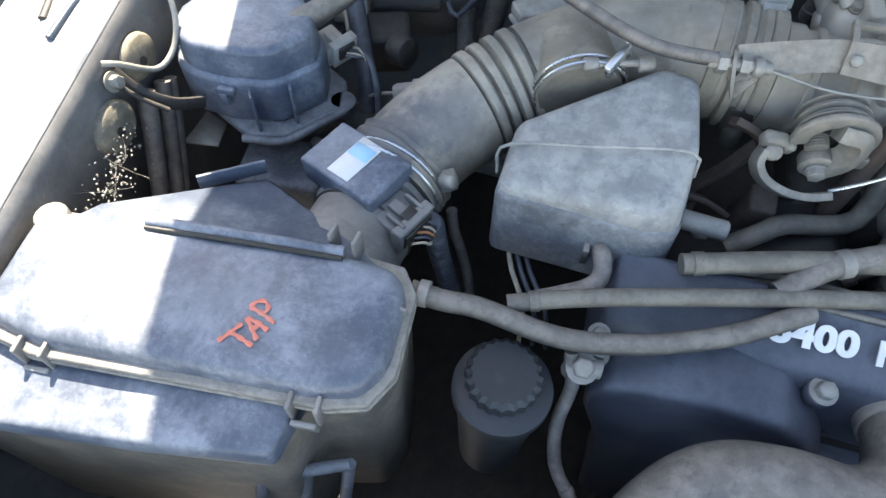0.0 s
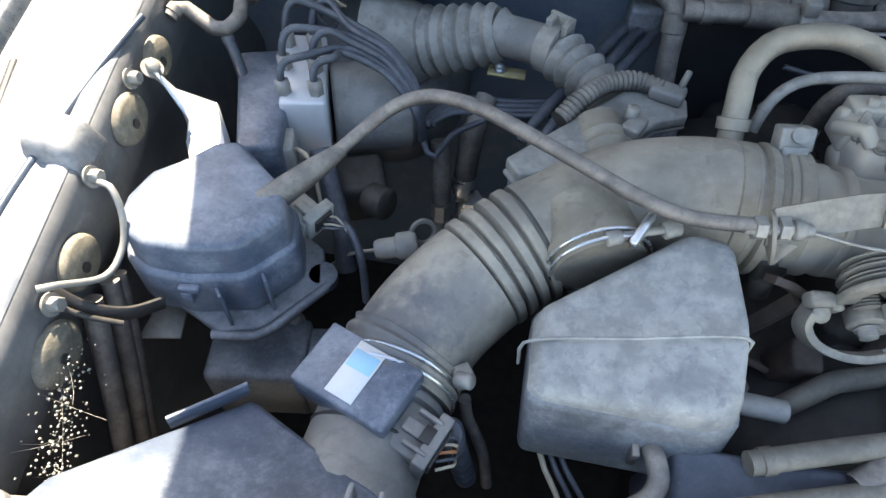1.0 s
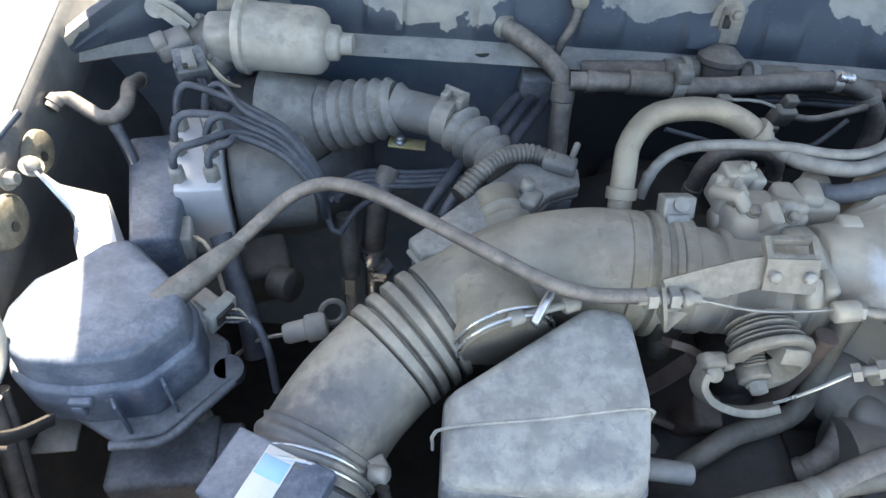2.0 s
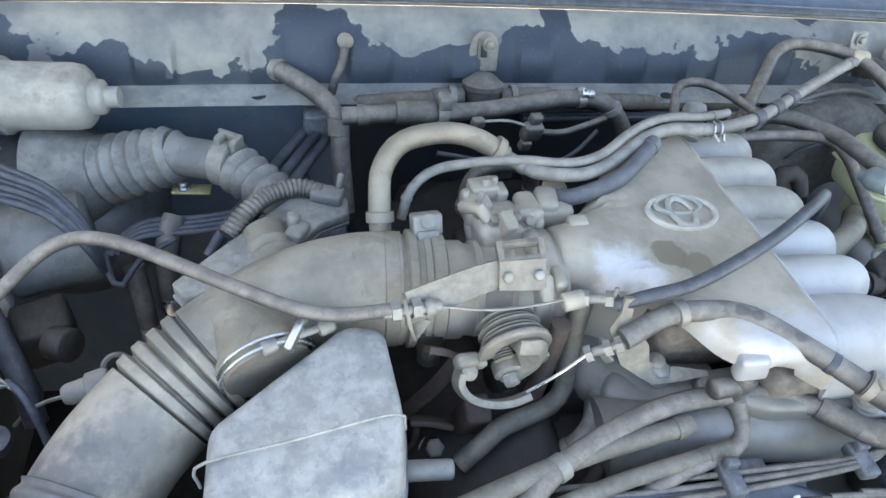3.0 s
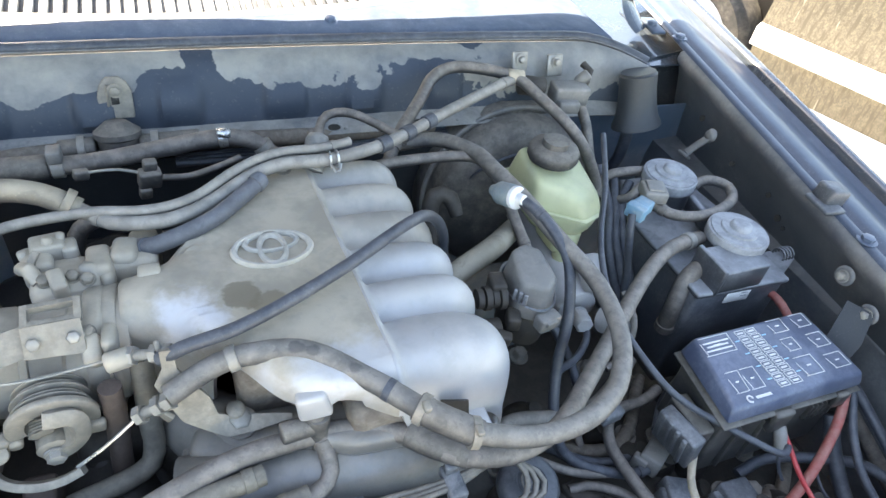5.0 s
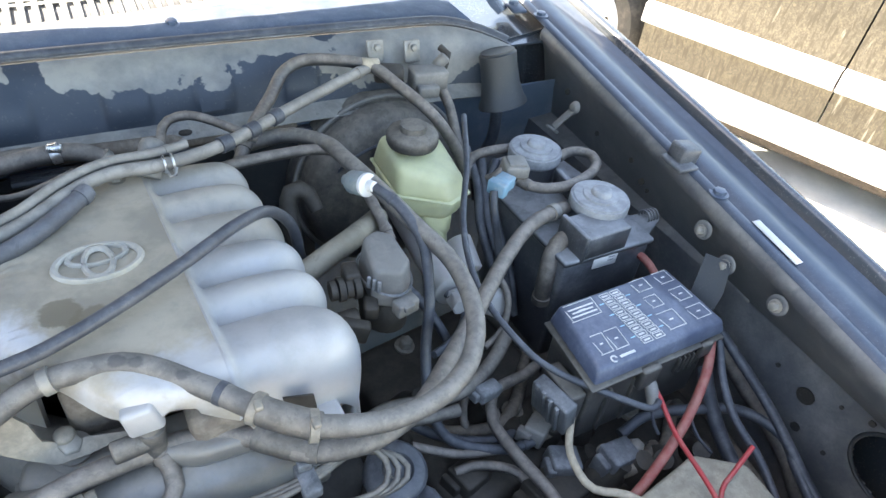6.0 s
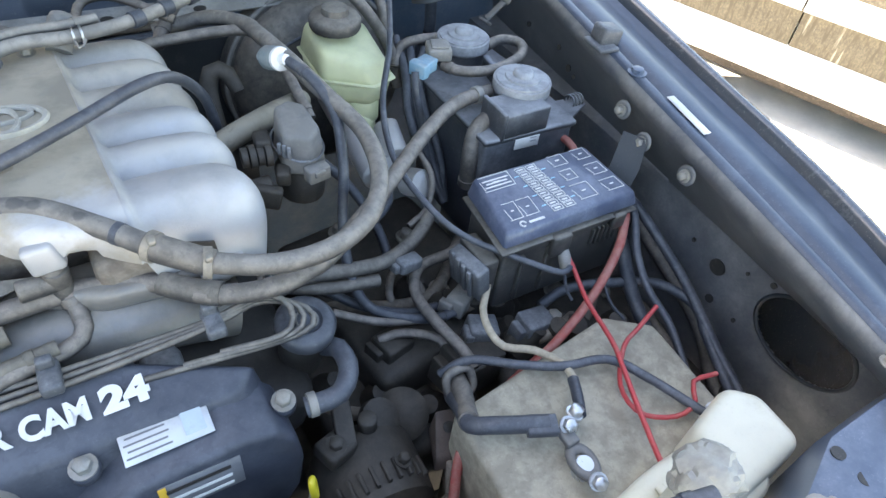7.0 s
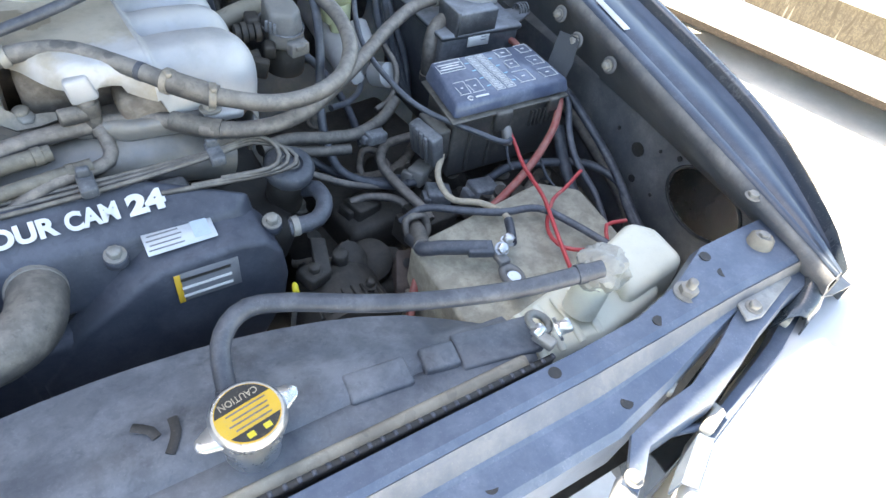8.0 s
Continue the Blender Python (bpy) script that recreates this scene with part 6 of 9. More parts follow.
bm = arcplate(fresh(), HUB + HAX * 0.0225, HAX, 0.0185, 0.0305, 0.0055, -28, 196, 32)
box(bm, tuple(HUB + HAX * 0.025 + Vector((0.0255, 0, -0.016))), (0.013, 0.007, 0.012), 0.0025, (0, 8, 6))
box(bm, tuple(HUB + HAX * 0.025 + Vector((-0.0265, 0, -0.009))), (0.009, 0.006, 0.010), 0.0025, (0, -15, 6))
part("cam_plate", bm, TANMETAL, tb)
bm = blade(fresh(), [tuple(HUB + HAX * 0.030 + Vector(o)) for o in ((-0.004, 0, 0.014), (0.012, 0, 0.010), (0.013, 0, -0.008), (0.004, 0, -0.020), (-0.008, 0, -0.026))], 0.019, 0.012, (0.55, -0.75, 0.35), 0.003)
lathe(bm, [(0.011, 0), (0.0125, 0.002), (0.0125, 0.012), (0.010, 0.014)], HUB + HAX * 0.022 + Vector((-0.004, 0, -0.021)), HAX, 24)
part("hub", bm, TANMETAL, tb, "curved cast arm over the drum")
part("hub_nut", hexnut(fresh(), tuple(HUB + HAX * 0.037 + Vector((-0.004, 0, -0.021))), HAX, 0.0068, 0.006, 1.25), STEEL, tb)
prof_s = [(0.0078 + 0.0009 * (1 if k % 2 else -1), 0.0011 * k) for k in range(17)]
part("return_spring", lathe(fresh(), prof_s, HUB + HAX * 0.014 + Vector((-0.011, 0, -0.003)), HAX + Vector((0.1, 0, -0.25)), 24), TANMETAL, tb, "fine coiled return spring")
bm = blade(fresh(), [(-0.151, 0.482, 1.060, 0.016), (-0.153, 0.475, 1.049, 0.017), (-0.145, 0.467, 1.041, 0.016), (-0.128, 0.462, 1.037, 0.015), (-0.110, 0.461, 1.038, 0.014), (-0.094, 0.463, 1.043, 0.011)], 0.015, 0.006, (0.15, -0.65, 0.75), 0.003)
part("quadrant", bm, TANMETAL, tb, "worn pale quadrant blade")
bm = box(fresh(), (-0.147, 0.486, 1.066), (0.020, 0.012, 0.014), 0.004, (20, 10, 10), 3)
box(bm, (-0.135, 0.486, 1.062), (0.010, 0.010, 0.012), 0.003, (20, 10, 10))
part("quadrant_block", bm, TANMETAL, tb)
part("quadrant_knob", lathe(fresh(), [(0.006, 0), (0.0068, 0.003), (0.0068, 0.008), (0.004, 0.010)], (-0.146, 0.482, 1.056), (0.1, -0.6, 0.8), 18), TANMETAL, tb)
part("pull_wire", sweep(fresh(), [(-0.098, 0.464, 1.046), (-0.075, 0.468, 1.06), (-0.05, 0.474, 1.079)], 0.0014, 6, 0.01), BRIGHT, tb)
part("pull_wire", sweep(fresh(), [(-0.172, 0.507, 1.112), (-0.12, 0.504, 1.106), (-0.055, 0.509, 1.108)], 0.0012, 6, 0.01), STEEL, tb)
bm = box(fresh(), (-0.166, 0.597, 1.114), (0.026, 0.016, 0.018), 0.002, (-30, 0, 5))
box(bm, (-0.166, 0.592, 1.106), (0.020, 0.020, 0.010), 0.002, (-30, 0, 5))
lathe(bm, [(0.0062, 0), (0.0062, 0.003), (0.003, 0.0035)], (-0.166, 0.591, 1.121), (0, -0.55, 0.8), 14)
part("clamp_screw", bm, STEEL, tb, "bright clamp screw block")

pl = thing("intake_plenum", (0.08, 0.57, 1.0), "cast alloy intake plenum with six runners, tan dust on top", "intake manifold")
CREASE = (0.425, 0.497, 0.543, 0.590, 0.640, 0.686, 0.730)


def hump(y):
    """1 on the crown of a runner, 0 in the crease between two."""
    y = min(max(y, CREASE[0] + 1e-4), CREASE[-1] - 1e-4)
    k = max(i for i in range(6) if CREASE[i] <= y)
    return 1 - abs(2 * (y - CREASE[k]) / (CREASE[k + 1] - CREASE[k]) - 1) ** 2.3


def chamber_left(y):
    return float(np.interp(y, (0.43, 0.440, 0.450, 0.460, 0.485, 0.5, 0.518, 0.528, 0.538, 0.596, 0.604, 0.612, 0.622, 0.70, 0.715, 0.728), (0.085, 0.062, 0.050, 0.041, 0.022, 0.006, -0.012, -0.030, -0.056, -0.056, -0.040, -0.024, -0.008, 0.050, 0.074, 0.108)))


def chamber_edge(y):
    return 0.122 + 0.012 * (0.7 - y) / 0.25


CY = sorted([float(v) for v in np.linspace(0.448, 0.714, 68)] + [0.522, 0.526, 0.532, 0.535, 0.538, 0.596, 0.599, 0.602, 0.605, 0.609, 0.613])
BACK = [(0.715 + 0.014 * math.sin(a), 0.045 * (1 - math.cos(a))) for a in np.linspace(0.2, 1.5, 6)]
FRONT = [(0.448 - 0.028 * math.sin(a), 0.046 * (1 - math.cos(a))) for a in np.linspace(1.55, 0.0, 9)]


def pad_row(y, drop):
    """From the chamber's rolled edge to the line where the runners begin; the neck by the throttle is round."""
    a, b = chamber_left(y), chamber_edge(y)
    neck = lambda x: 0.030 * max(0.0, min(1.0, (0.0 - x) / 0.045)) * min(1.25, (abs(y - 0.567) / 0.036) ** 2.4)
    roll = ((0.0, 0.085), (0.0, 0.022), (0.002, 0.012), (0.006, 0.0055), (0.013, 0.0018), (0.022, 0.0))
    fall = min(1.0, max(0.0, (0.475 - y) / 0.025))
    row = []
    for p, q in roll:
        u = p / (b - a)
        row.append((a + p, y + 0.5 * drop * (1 - u), max(1.1225 - q * (1 if a > -0.04 else 0.25) - drop * (0.42 + 0.58 * u) - neck(a + p), 1.099 if y < 0.5 else 1.0) - 0.006 * fall * (1 - u)))
    for u in np.linspace(0, 1, 9)[1:]:
        x = a + 0.022 + (b - a - 0.022) * u
        w = (x - a) / (b - a)
        row.append((x, y + 0.5 * drop * (1 - w), 1.1225 - drop * (0.42 + 0.58 * w) - neck(x) - 0.0012 * math.sin(u * 3.1) - 0.006 * fall * (1 - w)))
    return row


def runner_row(y, drop):
    """From the step at the pad's edge over the runner's crown and down its rounded end."""
    b, h = chamber_edge(y), hump(y)
    end = 0.226 + 0.020 * (0.71 - y) / 0.25 - 0.013 * (1 - h)
    top = 1.1178 - 0.0155 * (1 - h) - drop
    row = [(b, y, 1.1225 - drop), (b + 0.0015, y, 1.1236 - drop), (b + 0.004, y, 1.1225 - drop), (b + 0.0055, y, 1.1195 - drop - 0.004 * (1 - h))]
    row += [(x, y, top + 0.0015 * math.sin(u * 3.14)) for u, x in ((u, b + 0.010 + (end - 0.036 - b - 0.010) * u) for u in np.linspace(0, 1, 7))]
    row += [(end - 0.036 + 0.036 * math.sin(a), y, top - 0.040 * (1 - math.cos(a))) for a in np.linspace(0.2, 1.57, 9)]
    return row + [(end - 0.004, y, 1.03), (end - 0.012, y, 0.99)]


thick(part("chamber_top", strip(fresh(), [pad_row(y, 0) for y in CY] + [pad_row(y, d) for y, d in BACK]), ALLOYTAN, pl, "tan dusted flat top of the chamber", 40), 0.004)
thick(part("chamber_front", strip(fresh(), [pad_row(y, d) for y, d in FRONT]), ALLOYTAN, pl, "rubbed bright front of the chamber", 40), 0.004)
for k in range(6):
    rows = [(float(y), 0.0) for y in np.linspace(max(CREASE[k], 0.448), min(CREASE[k + 1], 0.714), 14)]
    rows = (FRONT[:-1] if k == 0 else []) + rows + (BACK if k == 5 else [])
    thick(part("runner", strip(fresh(), [runner_row(y, d) for y, d in rows]), ALLOY if k < 3 else ALLOYREAR, pl, "", 60), 0.004)
bm = box(fresh(), (0.165, 0.452, 1.055), (0.13, 0.05, 0.05), 0.01)
box(bm, (0.08, 0.525, 1.060), (0.12, 0.09, 0.07), 0.012)
part("chamber_floor", bm, RUST, pl, "brown dusty underside of the chamber")
thick(part("shield_tab", strip(fresh(), [[(0.168, 0.416, 1.092), (0.192, 0.414, 1.086)], [(0.170, 0.412, 1.074), (0.194, 0.410, 1.066)]]), IRON, pl, "dark steel tab below the front runner"), 0.002)
bm = prism(fresh(), [(0.055, 0.440), (0.10, 0.418), (0.20, 0.410), (0.212, 0.44), (0.10, 0.465), (0.05, 0.462)], 1.036, 1.058, 0.006)
part("front_foot", bm, ALLOYDIM, pl)
bm = box(fresh(), (0.195, 0.417, 1.055), (0.04, 0.03, 0.012), 0.004)
part("bolt_ear", bm, ALLOY, pl)
part("bolt", hexnut(fresh(), (0.183, 0.413, 1.061), (0, 0, 1), 0.0075, 0.010), STEEL, pl)
bm = box(fresh(), (0.0715, 0.4385, 1.0955), (0.027, 0.014, 0.026), 0.004, (0, -12, -8), 3, (0.85, 0.9))
part("lifting_lug", bm, ALLOY, pl, "squared cast lug under the chamber's front edge")
bm = rod(fresh(), (0.073, 0.440, 1.085), (0.077, 0.437, 1.040), 0.0085)
rod(bm, (0.046, 0.435, 1.070), (0.073, 0.438, 1.069), 0.0088)
lathe(bm, [(0.0095, 0), (0.0100, 0.002), (0.0100, 0.012), (0.0095, 0.014)], (0.0745, 0.4385, 1.066), (0.05, 0, 1), 18)
part("vacuum_tee", bm, RUBBER, pl, "dusty rubber tee below the lug")
EM = Vector((0.069, 0.587, 1.1234))
bm = torus(fresh(), EM, (0, 0, 1), 0.033, 0.0032, 48, 6, (1, 0.66))
torus(bm, EM, (0, 0, 1), 0.011, 0.0026, 32, 6, (1, 1.75))
torus(bm, EM + Vector((0, 0.009, 0)), (0, 0, 1), 0.0225, 0.0026, 40, 6, (1, 0.5))
part("badge", bm, BADGE, pl, "cast oval badge")
bm = box(fresh(), (-0.032, 0.585, 1.118), (0.018, 0.014, 0.01), 0.003)
part("boss", bm, ALLOYTAN, pl)
bm = rod(fresh(), (-0.035, 0.640, 1.075), (-0.035, 0.640, 1.115), 0.012)
box(bm, (-0.045, 0.618, 1.10), (0.04, 0.03, 0.03), 0.006)
part("port", bm, ALLOYTAN, pl)
for x in (0.07, 0.10):
    part("bolt", hexnut(fresh(), (x, 0.706, 1.12), (0, 0, 1), 0.006, 0.007), STEEL, pl)

# lower manifold and engine mass
eb = thing("engine_block", (0, 0.55, 0.55), "grimy cast engine with dusty lower manifold", "engine")
bm = box(fresh(), (0.03, 0.58, 0.78), (0.42, 0.55, 0.36), 0.02, taper=(0.86, 0.96))
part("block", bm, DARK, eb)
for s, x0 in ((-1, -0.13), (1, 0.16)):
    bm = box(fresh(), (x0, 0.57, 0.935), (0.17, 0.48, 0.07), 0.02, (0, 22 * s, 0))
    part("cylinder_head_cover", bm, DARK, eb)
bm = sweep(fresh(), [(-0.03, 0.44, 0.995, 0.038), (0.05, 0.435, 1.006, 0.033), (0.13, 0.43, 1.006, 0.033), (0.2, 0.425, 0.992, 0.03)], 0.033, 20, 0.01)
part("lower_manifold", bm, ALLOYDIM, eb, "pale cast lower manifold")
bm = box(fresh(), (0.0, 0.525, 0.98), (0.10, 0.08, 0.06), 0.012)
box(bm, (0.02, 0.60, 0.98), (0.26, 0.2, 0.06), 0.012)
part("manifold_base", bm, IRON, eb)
bm = sweep(fresh(), [(-0.035, 0.535, 1.000, 0.030), (-0.010, 0.505, 1.006, 0.032), (0.025, 0.475, 1.010, 0.033), (0.075, 0.460, 1.012, 0.032)], 0.035, 22, 0.008)
box(bm, (0.012, 0.462, 1.022), (0.070, 0.030, 0.026), 0.010, (20, 0, -28), 3)
part("manifold_neck", bm, ALLOYDIM, eb, "tan dusted cast manifold neck")

# front covers with moulded writing
tc_ = thing("timing_cover", (0.0, 0.3, 0.9), "black plastic timing cover with white moulded lettering", "engine cover")
bm = prism(fresh(), [(-0.25, 0.318), (0.20, 0.306), (0.205, 0.36), (0.10, 0.392), (-0.25, 0.392)], 0.93, 1.012, 0.008, 3,
           top=[(-0.245, 0.333, 0.998), (0.17, 0.328, 0.998), (0.195, 0.345, 1.000), (0.09, 0.378, 1.030), (-0.245, 0.382, 1.030)])
up_cover = part("centre_cover", bm, COVER, tc_)


# each bank's belt cover: an arched face looking forward, deep front to back
FACE = Matrix(((1, 0, 0, 0), (0, 0, -1, 0), (0, 1, 0, 0), (0, 0, 0, 1)))
RIGHT = [(-0.05, 0.70), (-0.05, 0.87), (0.0, 0.925), (0.065, 0.968), (0.085, 0.978), (0.165, 0.984), (0.192, 0.976), (0.208, 0.955), (0.213, 0.915), (0.207, 0.87), (0.17, 0.80), (0.10, 0.72)]
LEFT = [(-0.20, 0.70), (-0.215, 0.86), (-0.240, 0.93), (-0.243, 0.955), (-0.232, 0.975), (-0.205, 0.987), (-0.15, 0.993), (-0.105, 0.985), (-0.08, 0.965), (-0.058, 0.94), (-0.052, 0.87), (-0.052, 0.70)]
for outline in (RIGHT, LEFT):
    back = [(x * 0.985, z + 0.008, -0.348) for x, z in outline]
    bm = prism(fresh(), outline, -0.288, -0.345, 0.007, 3, FACE, top=[(x, z, y) for x, z, y in back])
    part("belt_cover", bm, COVER, tc_, "arched black belt cover")
bm = box(fresh(), (-0.02, 0.315, 0.79), (0.32, 0.05, 0.26), 0.012)
part("lower_cover", bm, COVER, tc_)
for word, x0, x1, size, weight in (("3400", -0.126, -0.066, 0.0255, 0.0012), ("FOUR", -0.053, 0.0155, 0.0245, 0.0010), ("CAM", 0.0212, 0.0680, 0.0245, 0.0010), ("24", 0.0760, 0.1118, 0.0262, 0.0016)):
    lettering("moulded_letters", word, (x0, 0.3435, 1.0108), (1, 0.02, 0), (0, 0.83, 0.54), size, WHITE, up_cover, "worn white moulded letters", 0.0006, 1.0, weight, x1 - x0)
bm = box(fresh(), (0.1125, 0.3205, 0.9915), (0.068, 0.030, 0.0015), 0.0004, (14, 0, 1), 1)
sk = part("silver_label", bm, SILVER, tc_, "silver label with fine print")
for k in range(5):
    part("print_line", box(fresh(), (0.098, 0.3312 - 0.0052 * k, 0.9951 - 0.0013 * k), (0.034 - 0.004 * (k % 2), 0.0016, 0.0004), 0, (14, 0, 1), 1), GREYINK, sk)
part("print_block", box(fresh(), (0.1335, 0.3205, 0.9926), (0.016, 0.020, 0.0004), 0, (14, 0, 1), 1), PALEBLUE, sk)
bm = box(fresh(), (0.126, 0.2858, 0.952), (0.064, 0.0015, 0.038), 0.0004, (-4, 0, 0), 1)
sk = part("dark_label", bm, GREYINK, tc_, "dark grey label with an amber edge")
part("amber_edge", box(fresh(), (0.0965, 0.2848, 0.952), (0.006, 0.0015, 0.038), 0.0003, (-4, 0, 0), 1), ORANGE, sk)
for k in range(3):
    part("print_line", box(fresh(), (0.124, 0.2843 - 0.0008 * k, 0.964 - 0.011 * k), (0.05, 0.001, 0.003), 0, (-4, 0, 0), 1), WHITE if k else BLACKINK, sk)
for x, y, z in ((0.052, 0.322, 0.988), (-0.08, 0.325, 0.99), (0.206, 0.318, 0.975), (-0.243, 0.312, 0.985)):
    bm = rod(fresh(), (x, y, z - 0.012), (x, y - 0.002, z), 0.011)
    part("cover_boss", bm, COVER, tc_)
    part("bolt", hexnut(fresh(), (x, y - 0.002, z), (0, -0.2, 1), 0.007, 0.008), STEEL, tc_)
# ---- small things on the engine ----
cbk = thing("cable_stop", (-0.03, 0.49, 1.08), "dusty cable stop bracket beside the plenum", "bracket")
SHEET = [((-0.029, 0.490, 1.130), (-0.020, 0.490, 1.129)), ((-0.029, 0.487, 1.113), (-0.019, 0.486, 1.111)), ((-0.036, 0.483, 1.101), (-0.012, 0.480, 1.102)), ((-0.029, 0.476, 1.084), (0.000, 0.474, 1.086)), ((-0.021, 0.469, 1.068), (0.004, 0.469, 1.069)), ((-0.008, 0.463, 1.060), (0.008, 0.470, 1.064)), ((0.008, 0.458, 1.049), (0.014, 0.470, 1.055)), ((0.030, 0.457, 1.049), (0.033, 0.468, 1.056)), ((0.059, 0.456, 1.056), (0.060, 0.460, 1.057))]
thick(part("plate", strip(fresh(), [list(r) for r in SHEET], ), TANMETAL, cbk, "folded steel plate with a long foot"), 0.0032)
for x, y, z in ((-0.037, 0.480, 1.088), (-0.024, 0.481, 1.090)):
    part("fork", blade(fresh(), [(x, y, z), (x + 0.002, y - 0.005, z - 0.012), (x + 0.008, y - 0.009, z - 0.018)], 0.008, 0.004), TANMETAL, cbk)
for a, b in (((-0.052, 0.508, 1.108), (-0.012, 0.492, 1.120)), ((-0.052, 0.474, 1.078), (-0.02, 0.470, 1.098))):
    a, b = Vector(a), Vector(b)
    d = b - a
    bm = rod(fresh(), a, b, 0.0042)
    for u in (0.0, 0.42, 0.66):
        lathe(bm, [(0.0075, 0), (0.0075, 0.006)], a + d * u, d, 6)
    part("adjuster", bm, STEEL, cbk)
part("ferrule", rod(fresh(), (-0.068, 0.507, 1.105), (-0.05, 0.508, 1.108), 0.008), ALLOYTAN, cbk)
part("bolt", lathe(fresh(), [(0.0078, 0), (0.0078, 0.012), (0.0066, 0.0135), (0.002, 0.0138)], (0.017, 0.474, 1.050), (0, -0.1, 1), 18), TANMETAL, cbk, "round topped dusty stud")
part("stud", rod(fresh(), (-0.03, 0.498, 1.11), (-0.03, 0.50, 1.128), 0.0022), STEEL, cbk)

hose("steel_pipe", [(-0.055, 0.44, 0.975), (-0.033, 0.45, 0.995), (-0.019, 0.475, 1.01), (-0.014, 0.50, 1.02), (-0.014, 0.51, 1.03)], 0.0095, HOSE, "short bent hose below the cable stop")
hose("water_hose", [(-0.03, 0.374, 1.012), (0.0, 0.385, 1.026), (0.031, 0.392, 1.032), (0.060, 0.399, 1.030), (0.077, 0.408, 1.030), (0.081, 0.418, 1.036), (0.079, 0.430, 1.046), (0.077, 0.437, 1.055)], 0.0072, HOSE, "short bent water hose under the plenum")
bm = sweep(fresh(), [(0.070, 0.45, 1.06), (0.072, 0.448, 1.035), (0.085, 0.445, 1.02)], 0.009, 10)
rod(bm, (0.05, 0.452, 1.045), (0.09, 0.445, 1.045), 0.0085)
solo("water_tee", bm, GREYBOX, "dust grey water pipe tee under the plenum", "pipe")
for k in range(3):
    hose("ignition_lead", [(-0.20 + 0.05 * k, 0.382 - 0.012 * k, 1.01), (-0.12, 0.392 - 0.010 * k, 1.02), (0.0, 0.385 - 0.008 * k, 1.026), (0.09, 0.381 - 0.006 * k, 1.03), (0.17, 0.379 - 0.003 * k, 1.034), (0.215, 0.386, 1.036 - 0.004 * k), (0.236 + 0.008 * k, 0.372, 1.028 - 0.006 * k), (0.225 + 0.006 * k, 0.352, 1.018 - 0.004 * k), (0.17 - 0.03 * k, 0.358, 1.015)], 0.0028, RUBBER, "dusty ignition lead over the front cover", "wire", n=8)
for x in (0.05, 0.172):
    bm = box(fresh(), (x, 0.377, 1.032), (0.016, 0.03, 0.012), 0.003)
    box(bm, (x, 0.385, 1.042), (0.012, 0.008, 0.01), 0.002)
    solo("lead_clip", bm, PLASTIC, "black clip holding the ignition leads", "clip", "lead clips")
bm = box(fresh(), (0.09, 0.39, 0.99), (0.03, 0.03, 0.04), 0.004)
box(bm, (0.125, 0.385, 0.985), (0.035, 0.03, 0.03), 0.008)
solo("injector_plug", bm, PLASTIC, "dark injector plug between covers", "connector")
for x, y, z in ((-0.02, 0.52, 1.0), (-0.075, 0.505, 0.97), (0.02, 0.47, 1.045), (-0.14, 0.5, 0.94), (-0.165, 0.47, 0.95)):
    part("bolt", hexnut(fresh(), (x, y, z), (0, -0.3, 1), 0.009, 0.012), STEEL, eb)
for a, b, r in (((-0.09, 0.52, 1.0), (-0.09, 0.42, 0.82), 0.014), ((-0.05, 0.50, 0.97), (-0.06, 0.42, 0.84), 0.013)):
    part("cast_rib", rod(fresh(), a, b, r), DARK, eb)
part("cast_post", box(fresh(), (-0.135, 0.492, 0.94), (0.024, 0.026, 0.15), 0.004, (14, 3, 0)), RUSTDARK, eb, "square brown cast post")
part("engine_pipe", sweep(fresh(), [(-0.068, 0.497, 1.09), (-0.070, 0.494, 1.05), (-0.076, 0.488, 0.98), (-0.079, 0.485, 0.90)], 0.0085, 14, 0.01), RUSTDARK, eb, "straight dusty pipe beside the post")
part("pipe_collar", lathe(fresh(), [(0.0085, 0), (0.0105, 0.001), (0.0105, 0.012), (0.0085, 0.013)], (-0.0775, 0.487, 0.955), (0.03, 0.03, 1), 18), RUSTDARK, eb)
for pts, r in (([(-0.2, 0.42, 0.93), (-0.15, 0.41, 0.95), (-0.11, 0.43, 0.96), (-0.10, 0.47, 0.97)], 0.008), ([(-0.07, 0.39, 0.96), (-0.04, 0.41, 0.985), (-0.02, 0.43, 0.985)], 0.008)):
    part("engine_pipe", sweep(fresh(), pts, r, 10, 0.01), IRON, eb)
ST = thing("strap_bracket", (-0.16, 0.49, 1.0), "bent dusty steel strap deep below the throttle", "bracket")
part("strap", blade(fresh(), [(-0.176, 0.503, 1.062), (-0.160, 0.503, 1.056), (-0.147, 0.503, 1.047)], 0.013, 0.006, (0.2, -0.6, 0.6)), RUSTDARK, ST)
part("strap", blade(fresh(), [(-0.150, 0.500, 1.044), (-0.163, 0.500, 1.012), (-0.178, 0.498, 0.990), (-0.193, 0.498, 0.967)], 0.013, 0.006, (0.3, -0.7, 0.3)), RUSTDARK, ST)
part("strap", blade(fresh(), [(-0.186, 0.482, 0.987), (-0.172, 0.480, 0.987), (-0.152, 0.480, 0.976)], 0.020, 0.005, (0.1, -0.7, 0.6)), RUSTDARK, ST)
part("strap", blade(fresh(), [(-0.183, 0.482, 0.985), (-0.187, 0.478, 0.960), (-0.215, 0.470, 0.935)], 0.015, 0.006, (0.2, -0.8, 0.2)), RUSTDARK, ST)
